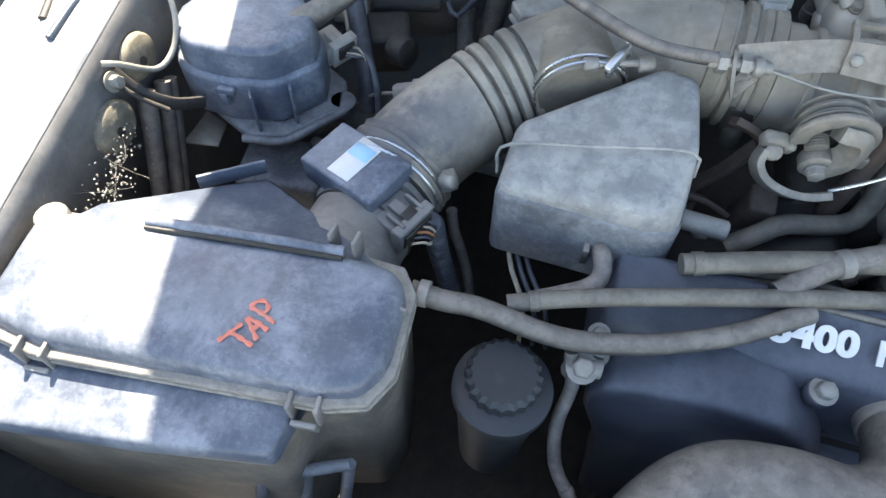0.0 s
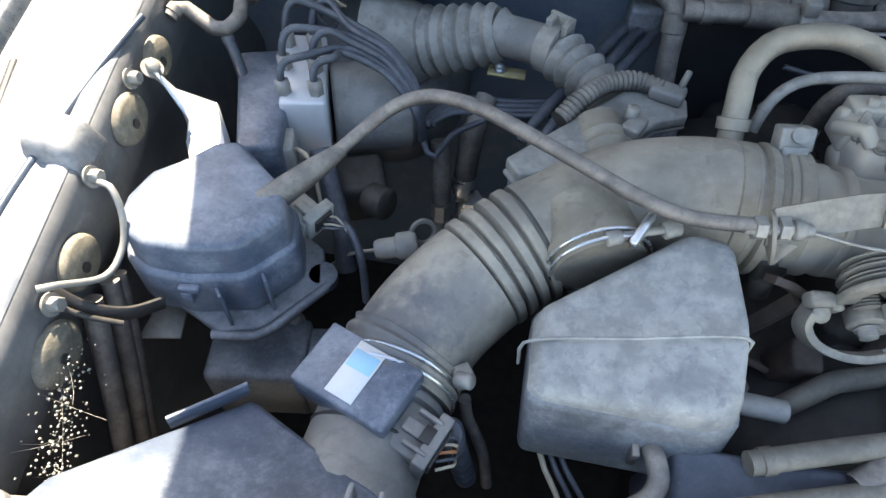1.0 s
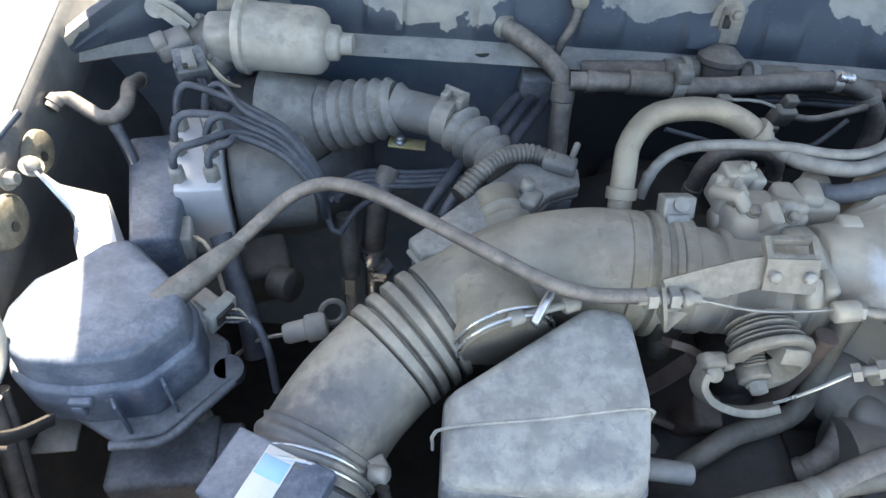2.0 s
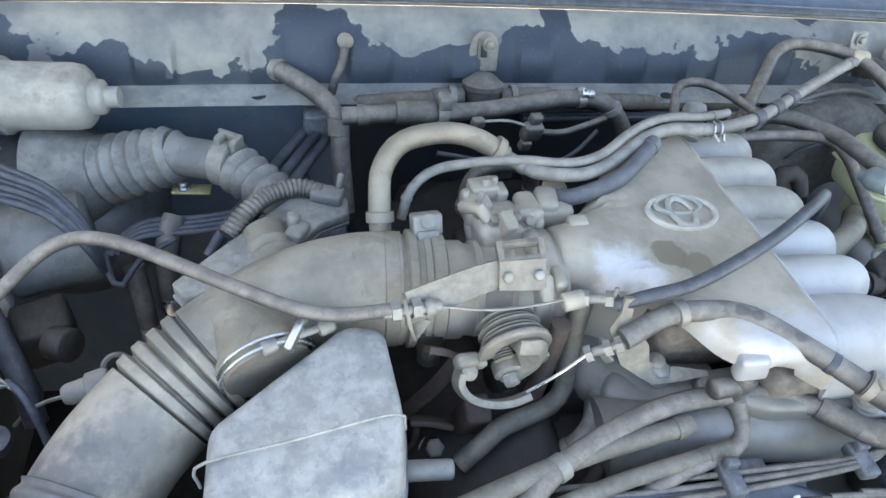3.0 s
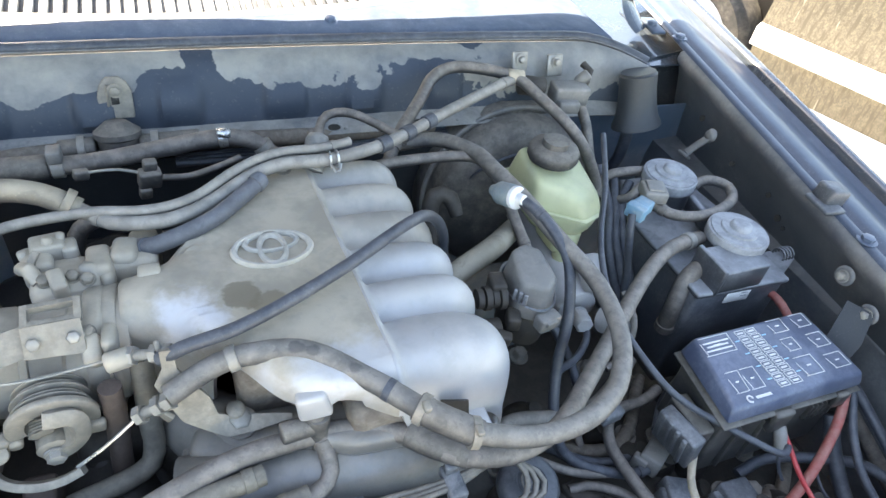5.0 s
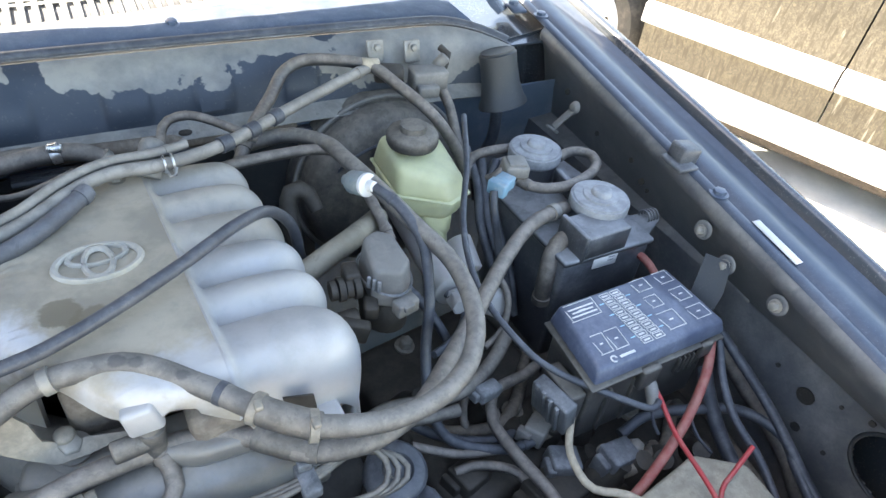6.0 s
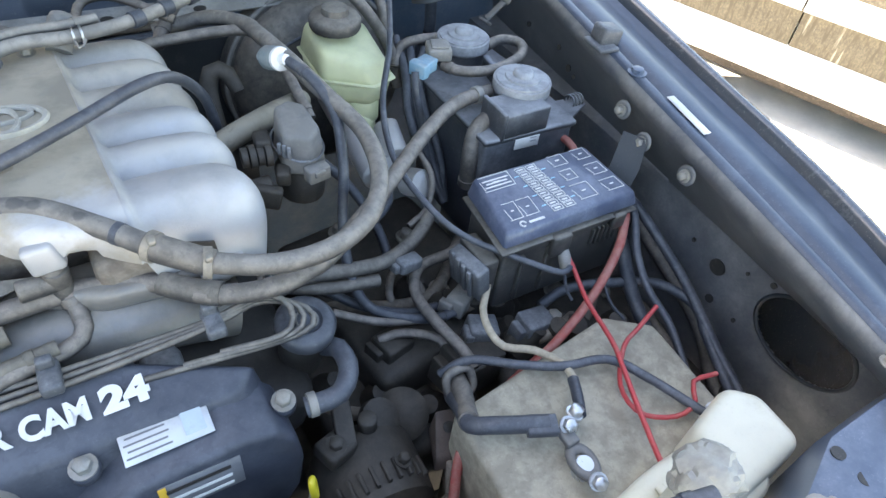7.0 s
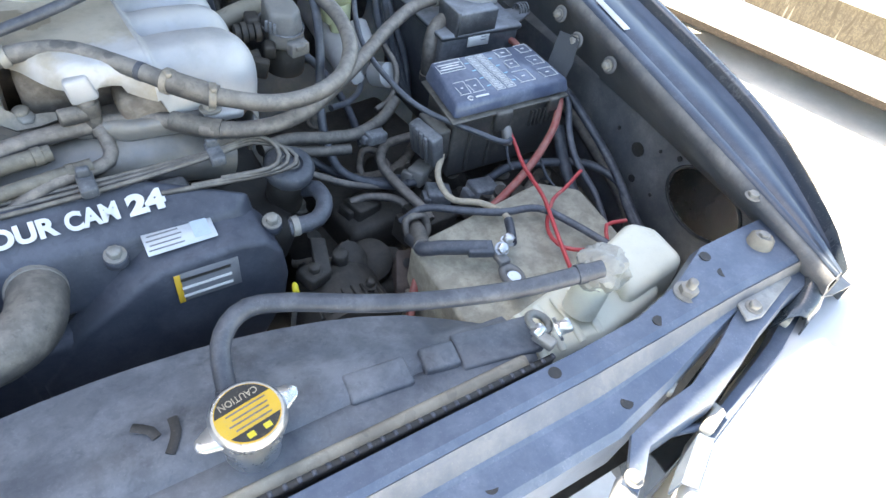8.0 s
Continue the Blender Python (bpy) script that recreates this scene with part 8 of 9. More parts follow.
for v in made:
    p = v.co.copy()
    fold = noise.noise(p * 1.9) * 0.22 + abs(noise.noise(p * 4.3)) * 0.20 - 0.06
    v.co = Vector((p.x * 0.030, p.y * 0.026, p.z * 0.021)) * (1 + fold) + Vector((0.462, 0.082, 1.020))
part("wrapped_cap", bm, FILMWRAP, tk, "cap wrapped in crumpled grey plastic film", 30)
mc = thing("brake_booster", (0.47, 0.86, 0.9), "round black brake booster on the firewall", "brake booster")
bm = lathe(fresh(), [(0.128, 0), (0.136, 0.010), (0.136, 0.045), (0.132, 0.052)], (0.450, 0.885, 0.953), (0, -1, 0.06), 64)
part("rear_shell", bm, RUBBER, mc)
bm = lathe(fresh(), [(0.126, 0), (0.124, 0.028), (0.112, 0.040), (0.07, 0.050), (0.05, 0.054)], (0.450, 0.834, 0.956), (0, -1, 0.06), 64)
part("front_shell", bm, RUBBER, mc)
part("seam_ring", torus(fresh(), (0.450, 0.834, 0.956), (0, -1, 0.06), 0.133, 0.0035, 64, 8), GREYBOX, mc)
part("thin_pipe", sweep(fresh(), [(0.36, 0.80, 1.0), (0.38, 0.79, 1.03), (0.42, 0.785, 1.05), (0.47, 0.785, 1.052)], 0.0022, 6), CABLE, mc)
ml = thing("brake_master_cylinder", (0.44, 0.7, 0.95), "brake master cylinder with a yellowed fluid reservoir", "master cylinder")
part("cylinder", rod(fresh(), (0.46, 0.83, 0.955), (0.435, 0.585, 0.955), 0.025, 28), ALLOY, ml)
UPRES = [(0.392, 0.672), (0.446, 0.634), (0.482, 0.648), (0.488, 0.735), (0.465, 0.768), (0.396, 0.760)]
bm = prism(fresh(), UPRES, 1.047, 1.09, 0.009, 4, top=[(0.397, 0.684, 1.084), (0.443, 0.648, 1.074), (0.473, 0.660, 1.074), (0.478, 0.731, 1.086), (0.458, 0.758, 1.09), (0.402, 0.750, 1.09)])
res = part("reservoir", bm, TANK, ml, "yellowed translucent fluid reservoir")
bm = prism(fresh(), [(0.438 + (x - 0.438) * 0.86, 0.70 + (y - 0.70) * 0.86) for x, y in UPRES], 1.016, 1.05, 0.011, 4, top=[(0.438 + (x - 0.438) * 0.975, 0.70 + (y - 0.70) * 0.975, 1.05) for x, y in UPRES])
part("lower_bowl", bm, TANK, res)
bm = prism(fresh(), [(0.424, 0.656), (0.450, 0.644), (0.466, 0.656), (0.468, 0.70), (0.44, 0.715), (0.424, 0.70)], 0.985, 1.022, 0.008, 3)
part("sump", bm, TANK, res)
part("seam", prism(fresh(), [(0.438 + (x - 0.438) * 1.012, 0.70 + (y - 0.70) * 1.012) for x, y in UPRES], 1.0475, 1.0505, 0.001, 1), TANK, res)
bm = rod(fresh(), (0.445, 0.65, 0.965), (0.445, 0.665, 1.01), 0.014)
part("reservoir_foot", bm, TANK, ml)
part("reservoir_foot", rod(fresh(), (0.45, 0.73, 0.965), (0.448, 0.73, 1.01), 0.014), TANK, ml)
part("cap", lathe(fresh(), [(0.030, 0), (0.032, 0.004), (0.032, 0.012), (0.029, 0.017), (0.017, 0.019), (0.016, 0.026), (0.006, 0.027)], (0.430, 0.714, 1.093), n=36), RUBBER, ml, "round black reservoir cap")

rd = thing("radiator", (0.0, 0.07, 0.6), "radiator with a black fan shroud and filler neck", "radiator")
bm = box(fresh(), (-0.02, 0.062, 0.955), (0.78, 0.05, 0.05), 0.015, seg=3)
part("top_tank", bm, SHROUD, rd, "dusty black top tank")
bm = box(fresh(), (-0.02, 0.06, 0.7), (0.74, 0.035, 0.46), 0.003)
part("radiator_matrix", bm, DARK, rd)
sec = []
for x in np.linspace(-0.36, 0.36, 19):
    k = max(0, 1 - (x / 0.34) ** 2)
    sec.append([(x, 0.07, 0.968), (x, 0.085, 0.985 - 0.004 * (1 - k)), (x, 0.10 + 0.02 * k, 0.985 - 0.008 * (1 - k)), (x, 0.105 + 0.10 * k**0.6, 0.965 - 0.01 * (1 - k)), (x, 0.108 + 0.104 * k**0.6, 0.90)])
thick(part("fan_shroud", strip(fresh(), sec), SHROUD, rd, "grey dusted fan shroud"), 0.003)
cap_c = Vector((0.098, 0.080, 1.022))
part("filler_neck", lathe(fresh(), [(0.022, -0.06), (0.022, -0.012), (0.027, -0.008), (0.027, 0)], cap_c, n=28), BRIGHT, rd)
bm = lathe(fresh(), [(0.027, 0), (0.029, 0.003), (0.029, 0.009), (0.0265, 0.012)], cap_c, n=36)
for s in (1, -1):
    prism(bm, [(0.02, -0.014), (0.040, -0.006), (0.043, 0.0), (0.040, 0.006), (0.02, 0.014)], 0.002, 0.007, 0.0015, 1, Matrix.Translation(cap_c) @ Matrix.Rotation(radians(10 + (0 if s > 0 else 180)), 4, "Z"))
rc = part("radiator_cap", bm, BRIGHT, rd, "bright steel pressure cap with two ears")
cl = part("cap_label", lathe(fresh(), [(0.0245, 0), (0.0245, 0.0012)], cap_c + Vector((0, 0, 0.012)), n=36), ORANGE, rc, "amber and black warning label")
# ---- small things on the left-hand side of the bay ----
for y, z in ((0.475, 1.053), (0.426, 1.038), (0.349, 1.045)):
    part("bolt", hexnut(fresh(), (rail_in(y, 1) - 0.004, y, z), (-1, 0, 0.2), 0.0055, 0.007, 1.45), STEEL, FR)
for y, z in ((0.475, 1.053), (0.426, 1.038), (0.349, 1.045)):
    part("pressed_boss", lathe(fresh(), [(0.0125, 0), (0.0115, 0.0014), (0.0098, 0.002), (0.0085, 0.0018)], (rail_in(y, 1) - 0.0015, y, z), (-1, 0, 0.2), 24), APRON, FR)
for y, z, r in ((0.70, 1.07, 0.004), (0.79, 1.09, 0.005), (0.62, 1.075, 0.004), (0.59, 1.06, 0.005), (0.575, 1.055, 0.003)):
    part("punched_hole", lathe(fresh(), [(r, 0), (r, 0.0015)], (rail_in(y, 1) - 0.007, y, z - 0.012), (-1, 0, 0.1), 14), BLACKINK, FR)
for y, z, r in ((0.286, 0.932, 0.011), (0.218, 0.966, 0.004), (0.275, 0.885, 0.006), (0.235, 0.885, 0.003), (0.33, 0.94, 0.003), (0.25, 0.955, 0.0025)):
    part("punched_hole", lathe(fresh(), [(r, 0), (r, 0.0015)], (0.7495, y, z), (-1, 0, 0), 20), BLACKINK, FR)
part("opening_rim", sweep(fresh(), [(0.750, 0.158 + 0.0625 * math.cos(a), 0.931 + 0.0475 * math.sin(a)) for a in np.linspace(0, 6.283, 33)], 0.0026, 8, 0.005), GUTTER, FR, "pressed rim of the round lamp opening")
bm = box(fresh(), (0.731, 0.398, rail_z(0.398) + 0.0045), (0.011, 0.070, 0.0012), 0.0003, (5.6, 0, -5), 1)
part("rail_sticker", bm, WHITE, FR, "faded white sticker strip on the rail")
part("rail_bolt", hexnut(fresh(), (0.728, 0.486, rail_z(0.486) + 0.003), (0, 0, 1), 0.008, 0.005), RAIL, FR)
part("rail_bolt", hexnut(fresh(), (0.77, 0.93, rail_z(0.93) + 0.003), (0, 0, 1), 0.008, 0.005), RAIL, FR)
bm = box(fresh(), (0.733, 0.556, rail_z(0.556) + 0.012), (0.030, 0.028, 0.022), 0.004, (0, 8, -6))
box(bm, (0.722, 0.55, rail_z(0.55) + 0.003), (0.03, 0.04, 0.006), 0.002, (0, 0, -6))
solo("hood_stop", bm, PLASTIC, "grey rubber hood stop on the fender rail", "rubber stop")
for y in (0.18, 0.30, 0.66, 0.8):
    part("punched_hole", lathe(fresh(), [(0.0045, 0), (0.0045, 0.001)], (rail_in(y, 1) + 0.035, y, rail_z(y) + 0.0025), (0, 0, 1), 14), BLACKINK, FR)
bm = lathe(fresh(), [(0.010, 0), (0.007, 0.005), (0.003, 0.006)], (0.712, 0.742, 1.080), (-1, 0, 0.3), 18)
blade(bm, [(0.708, 0.742, 1.076), (0.698, 0.744, 1.066), (0.684, 0.746, 1.052)], 0.013, 0.003, (0.2, -0.8, 0.4))
box(bm, (0.682, 0.746, 1.048), (0.014, 0.018, 0.005), 0.0015, (0, 35, 10))
solo("wing_clip", bm, GREYBOX, "small grey translucent clip on the inner fender", "clip")

# black air duct panel in the rear corner
bm = lathe(fresh(), [(0.030, 0.0), (0.041, 0.0), (0.0405, 0.004), (0.036, 0.012), (0.032, 0.030), (0.0305, 0.055), (0.031, 0.074), (0.028, 0.076), (0.028, 0.078)], (0.630, 0.806, 1.066), (-0.12, 0.32, 1), 32, (1.0, 0.8))
solo("corner_duct", bm, GUTTER, "tapered black plastic duct in the rear corner", "duct")
hose("loom_tail", [(0.63, 0.82, 1.07), (0.632, 0.82, 1.0), (0.62, 0.83, 0.95), (0.61, 0.80, 0.90)], 0.009, CABLE, "dark loom below the corner duct", "loom")

sv = thing("solenoid_valves", (0.47, 0.83, 1.12), "cluster of small solenoid valves on the cowl", "valve")
for x, y, z in ((0.448, 0.845, 1.135), (0.50, 0.838, 1.132)):
    part("tab", box(fresh(), (x, y + 0.022, z + 0.008), (0.024, 0.005, 0.03), 0.002, (-18, 0, 0)), STEEL, sv)
    part("bolt", hexnut(fresh(), (x, y + 0.019, z + 0.014), (0, -1, 0.3), 0.005, 0.005), STEEL, sv)
part("coil", rod(fresh(), (0.435, 0.835, 1.128), (0.47, 0.828, 1.126), 0.013), IRON, sv)
bm = box(fresh(), (0.503, 0.815, 1.122), (0.05, 0.03, 0.026), 0.004, (0, 0, -8))
box(bm, (0.495, 0.800, 1.112), (0.03, 0.02, 0.016), 0.003, (0, 0, -8))
rod(bm, (0.52, 0.826, 1.13), (0.532, 0.822, 1.145), 0.008)
part("valve_body", bm, GREYBOX, sv)
part("nozzle", sweep(fresh(), [(0.525, 0.82, 1.12), (0.54, 0.83, 1.142), (0.535, 0.845, 1.148)], 0.005, 10), IRON, sv)
hose("vacuum_hose", [(0.52, 0.81, 1.11), (0.528, 0.79, 1.085), (0.53, 0.765, 1.05), (0.535, 0.74, 1.02)], 0.007, HOSE, "dusty hose below the solenoid valves")
hose("long_black_wire", [(0.515, 0.735, 1.105), (0.478, 0.66, 1.085), (0.43, 0.58, 1.062), (0.409, 0.506, 1.04), (0.419, 0.438, 1.02), (0.446, 0.401, 1.0), (0.50, 0.350, 0.985), (0.528, 0.334, 0.975), (0.545, 0.34, 0.97)], 0.0038, CABLE, "long black wire looping past the fuse box", "wire", n=8)
bm = box(fresh(), (0.535, 0.637, 1.082), (0.03, 0.03, 0.016), 0.003, (0, 0, -20))
box(bm, (0.535, 0.637, 1.091), (0.022, 0.022, 0.004), 0.0015, (0, 0, -20))
solo("vent_valve", bm, GREYBOX, "dusty grey vent valve on the canister", "valve")
bc = thing("blue_connector", (0.504, 0.617, 1.07), "light blue wire connector", "connector")
bm = box(fresh(), (0.506, 0.618, 1.078), (0.024, 0.020, 0.016), 0.002, (0, 0, 25))
box(bm, (0.494, 0.612, 1.078), (0.012, 0.024, 0.018), 0.002, (0, 0, 25))
part("shell", bm, BLUECON, bc)
part("wire", sweep(fresh(), [(0.488, 0.61, 1.076), (0.484, 0.60, 1.06), (0.49, 0.59, 1.02), (0.50, 0.58, 0.96)], 0.005, 8), CABLE, bc)
hose("vapour_hose", [(0.625, 0.668, 1.055), (0.655, 0.668, 1.062), (0.672, 0.648, 1.064), (0.658, 0.622, 1.064), (0.625, 0.608, 1.062), (0.59, 0.603, 1.062), (0.555, 0.61, 1.064), (0.538, 0.63, 1.066)], 0.0068, HOSE, "small dusty hose looping over the canister")
hose("vapour_hose", [(0.59, 0.712, 1.055), (0.552, 0.712, 1.058), (0.525, 0.716, 1.05), (0.51, 0.70, 1.03)], 0.0065, HOSE, "short dusty hose to the canister cap")
hose("vapour_hose", [(0.60, 0.69, 1.045), (0.565, 0.688, 1.05), (0.54, 0.675, 1.045), (0.528, 0.69, 1.03)], 0.0058, HOSE, "short bent hose beside the canister cap")
hose("vapour_hose", [(0.575, 0.545, 1.03), (0.555, 0.545, 1.033), (0.536, 0.538, 1.022), (0.528, 0.53, 0.99), (0.53, 0.53, 0.95)], 0.0105, HOSE, "bent grey hose below the canister cap")
for k in range(3):
    hose("loom_pipe", [(0.53 + 0.012 * k, 0.74 - 0.02 * k, 1.05), (0.515 + 0.01 * k, 0.68, 1.03), (0.50 + 0.012 * k, 0.64, 1.0), (0.505 + 0.012 * k, 0.60, 0.95), (0.52, 0.56, 0.9)], 0.006, CABLE, "dark loom beside the canister", "loom", n=10)
hose("red_cable", [(0.66, 0.52, 1.0), (0.655, 0.49, 1.005), (0.65, 0.455, 0.995)], 0.005, REDDUST, "dusty red cable behind the fuse box", "cable")

# wiring over the battery
hose("red_wire", [(0.551, 0.370, 0.968), (0.551, 0.360, 0.972), (0.556, 0.350, 0.965), (0.553, 0.325, 0.953), (0.545, 0.30, 0.952), (0.533, 0.246, 0.953), (0.520, 0.215, 0.954), (0.505, 0.18, 0.954), (0.49, 0.14, 0.952), (0.482, 0.115, 0.95)], 0.0027, RED, "bright red wire over the battery", "wire", n=8)
hose("red_cable", [(0.652, 0.38, 1.0), (0.647, 0.368, 0.985), (0.625, 0.345, 0.962), (0.57, 0.315, 0.938), (0.50, 0.29, 0.915), (0.43, 0.273, 0.905), (0.36, 0.245, 0.89), (0.33, 0.21, 0.85)], 0.0055, REDDUST, "thick dusty red battery cable", "cable", n=10)
hose("red_wire", [(0.604, 0.258, 0.962), (0.575, 0.25, 0.948), (0.547, 0.240, 0.944), (0.512, 0.205, 0.942), (0.509, 0.172, 0.942), (0.539, 0.153, 0.942), (0.565, 0.155, 0.945), (0.578, 0.172, 0.95), (0.608, 0.168, 0.95)], 0.0026, RED, "loose red wire end on the battery", "wire", n=8)
hose("cream_wire", [(0.470, 0.385, 0.945), (0.463, 0.375, 0.94), (0.440, 0.346, 0.935), (0.438, 0.307, 0.93), (0.462, 0.283, 0.936), (0.475, 0.252, 0.942), (0.468, 0.225, 0.95)], 0.0042, CREAMWIRE, "cream sleeved wire to the battery clamp", "wire", n=10)
hose("taped_wire", [(0.468, 0.23, 0.95), (0.46, 0.215, 0.952), (0.450, 0.200, 0.956), (0.444, 0.192, 0.958)], 0.0058, CABLE, "black taped wire end at the battery clamp", "wire", n=10)
hose("black_cable", [(0.37, 0.315, 0.91), (0.396, 0.304, 0.933), (0.435, 0.271, 0.942), (0.472, 0.248, 0.946), (0.518, 0.233, 0.948), (0.543, 0.195, 0.946), (0.562, 0.150, 0.945), (0.575, 0.13, 0.94)], 0.0048, CABLE, "black cable across the battery top", "cable", n=10)
hose("battery_cable", [(0.372, 0.292, 0.90), (0.362, 0.262, 0.925), (0.352, 0.236, 0.945), (0.365, 0.222, 0.955), (0.392, 0.208, 0.957), (0.412, 0.199, 0.957)], 0.0085, CABLE, "taped black battery cable", "cable", n=12)
tm = thing("battery_clamp", (0.425, 0.17, 0.93), "bright lead battery clamp with bolts", "battery clamp")
bm = box(fresh(), (0.405, 0.200, 0.957), (0.03, 0.02, 0.010), 0.002, (0, 0, -24))
part("lug", bm, CABLE, tm)
bm = torus(fresh(), (0.424, 0.158, 0.944), (0, 0, 1), 0.0115, 0.005, 28, 8, (0.85, 1.25))
box(bm, (0.424, 0.183, 0.950), (0.014, 0.02, 0.008), 0.002)
box(bm, (0.424, 0.138, 0.944), (0.014, 0.012, 0.010), 0.002)
part("ring", bm, GREYBOX, tm)
for p, d in (((0.428, 0.190, 0.956), (-0.2, -0.6, 0.9)), ((0.440, 0.196, 0.957), (0.2, 0, 1)), ((0.421, 0.136, 0.950), (-0.3, -0.6, 0.8))):
    part("bolt", hexnut(fresh(), p, d, 0.0068, 0.008, 1.25), BRIGHT, tm)
ng = thing("battery_clamp", (0.374, 0.06, 0.99), "bright spare battery clamp by the radiator support", "battery clamp")
bm = torus(fresh(), (0.374, 0.066, 1.0), (0.3, 0, 1), 0.011, 0.004, 24, 8)
box(bm, (0.368, 0.048, 0.998), (0.012, 0.022, 0.010), 0.002, (0, 0, 20))
part("ring", bm, STEEL, ng)
part("bolt", hexnut(fresh(), (0.386, 0.052, 0.998), (0.8, -0.3, 0.5), 0.008, 0.012), BRIGHT, ng)
part("bolt", rod(fresh(), (0.36, 0.055, 1.0), (0.372, 0.058, 1.004), 0.006), BRIGHT, ng)
bw = thing("wire_joint", (0.55, 0.352, 0.96), "grey taped wire joint below the fuse lid", "wire joint")
part("sleeve", sweep(fresh(), [(0.553, 0.366, 0.975, 0.006), (0.552, 0.356, 0.965, 0.0075), (0.548, 0.346, 0.955, 0.006)], 0.007, 12, 0.004), GREYBOX, bw)
part("tail", sweep(fresh(), [(0.546, 0.345, 0.955), (0.545, 0.335, 0.94), (0.549, 0.325, 0.928)], 0.002, 6), CABLE, bw)

# looms along the inner fender
for pts, r, m_ in (([(0.668, 0.385, 0.99), (0.668, 0.369, 0.975), (0.653, 0.337, 0.95), (0.648, 0.301, 0.925), (0.652, 0.261, 0.905), (0.642, 0.222, 0.89), (0.625, 0.18, 0.875), (0.61, 0.14, 0.86)], 0.005, CABLE),
                   ([(0.68, 0.40, 0.98), (0.696, 0.388, 0.965), (0.713, 0.315, 0.92), (0.709, 0.267, 0.9), (0.70, 0.216, 0.88), (0.692, 0.157, 0.86), (0.68, 0.10, 0.84)], 0.0065, CABLE),
                   ([(0.54, 0.36, 0.885), (0.582, 0.362, 0.895), (0.64, 0.341, 0.90), (0.69, 0.315, 0.90), (0.712, 0.27, 0.895), (0.70, 0.235, 0.885), (0.685, 0.17, 0.86)], 0.0065, CABLE),
                   ([(0.70, 0.44, 0.94), (0.74, 0.40, 0.90), (0.745, 0.33, 0.87), (0.735, 0.26, 0.85), (0.70, 0.20, 0.84), (0.675, 0.12, 0.83)], 0.010, RUBBER),
                   ([(0.66, 0.37, 0.94), (0.655, 0.33, 0.90), (0.65, 0.28, 0.87), (0.64, 0.2, 0.85)], 0.009, CABLE),
                   ([(0.60, 0.33, 0.93), (0.603, 0.31, 0.91), (0.61, 0.29, 0.9)], 0.002, CABLE)):
    hose("fender_loom", pts, r, m_, "black wiring loom beside the inner fender", "loom", n=10)
# tangle between engine and battery
for pts, r, m_ in (([(0.50, 0.475, 0.91), (0.477, 0.468, 0.905), (0.427, 0.462, 0.905), (0.403, 0.428, 0.905), (0.403, 0.385, 0.905), (0.41, 0.335, 0.905), (0.412, 0.31, 0.90)], 0.0068, HOSE),
                   ([(0.385, 0.44, 0.87), (0.385, 0.458, 0.882), (0.403, 0.482, 0.888), (0.423, 0.470, 0.886), (0.422, 0.435, 0.88)], 0.005, HOSE),
                   ([(0.30, 0.46, 0.93), (0.34, 0.44, 0.90), (0.39, 0.42, 0.885), (0.45, 0.415, 0.88)], 0.0055, CABLE),
                   ([(0.345, 0.405, 0.875), (0.37, 0.40, 0.88), (0.40, 0.375, 0.885), (0.41, 0.35, 0.88)], 0.0055, HOSE),
                   ([(0.30, 0.43, 0.92), (0.35, 0.41, 0.9), (0.41, 0.40, 0.885)], 0.0048, HOSE),
                   ([(0.24, 0.44, 0.97), (0.28, 0.452, 0.965), (0.33, 0.45, 0.955), (0.38, 0.455, 0.945), (0.43, 0.48, 0.94), (0.46, 0.50, 0.95)], 0.0085, RUBBER),
                   ([(0.25, 0.46, 0.955), (0.30, 0.445, 0.945), (0.36, 0.44, 0.935)], 0.0075, RUBBER),
                   ([(0.43, 0.50, 0.94), (0.46, 0.51, 0.95), (0.475, 0.53, 0.98), (0.47, 0.56, 1.0)], 0.004, HOSE),
                   ([(0.36, 0.50, 0.96), (0.40, 0.52, 0.95), (0.43, 0.55, 0.95), (0.42, 0.58, 0.96)], 0.0045, CABLE),
                   ([(0.35, 0.60, 1.0), (0.38, 0.57, 0.97), (0.40, 0.53, 0.93), (0.40, 0.48, 0.90)], 0.006, CABLE),
                   ([(0.54, 0.48, 0.92), (0.50, 0.46, 0.905), (0.47, 0.43, 0.90)], 0.006, CABLE)):
    hose("engine_loom", pts, r, m_, "dusty wiring and hose tangle beside the engine", "loom", n=10)
for c, s, t_, m_ in (((0.40, 0.445, 0.94), (0.03, 0.018, 0.016), 10, PLASTIC), ((0.452, 0.405, 0.89), (0.035, 0.025, 0.025), 30, GREYBOX), ((0.36, 0.40, 0.86), (0.04, 0.035, 0.03), 15, IRON), ((0.455, 0.36, 0.885), (0.035, 0.03, 0.025), -20, PLASTIC), ((0.51, 0.335, 0.89), (0.04, 0.03, 0.035), 0, PLASTIC), ((0.43, 0.34, 0.86), (0.06, 0.05, 0.05), 10, IRON)):
    bm = box(fresh(), c, s, 0.003, (0, 8, t_))
    box(bm, (c[0] - s[0] * 0.55, c[1], c[2]), (s[0] * 0.3, s[1] * 0.7, s[2] * 0.7), 0.002, (0, 8, t_))
    solo("wire_connector", bm, m_, "dusty wire connector low beside the engine", "connector")
sb = thing("starter_cable_boot", (0.36, 0.27, 0.87), "rubber boot over a cable on a steel bracket", "rubber boot")
LOOP = Vector((0.382, 0.298, 0.912))
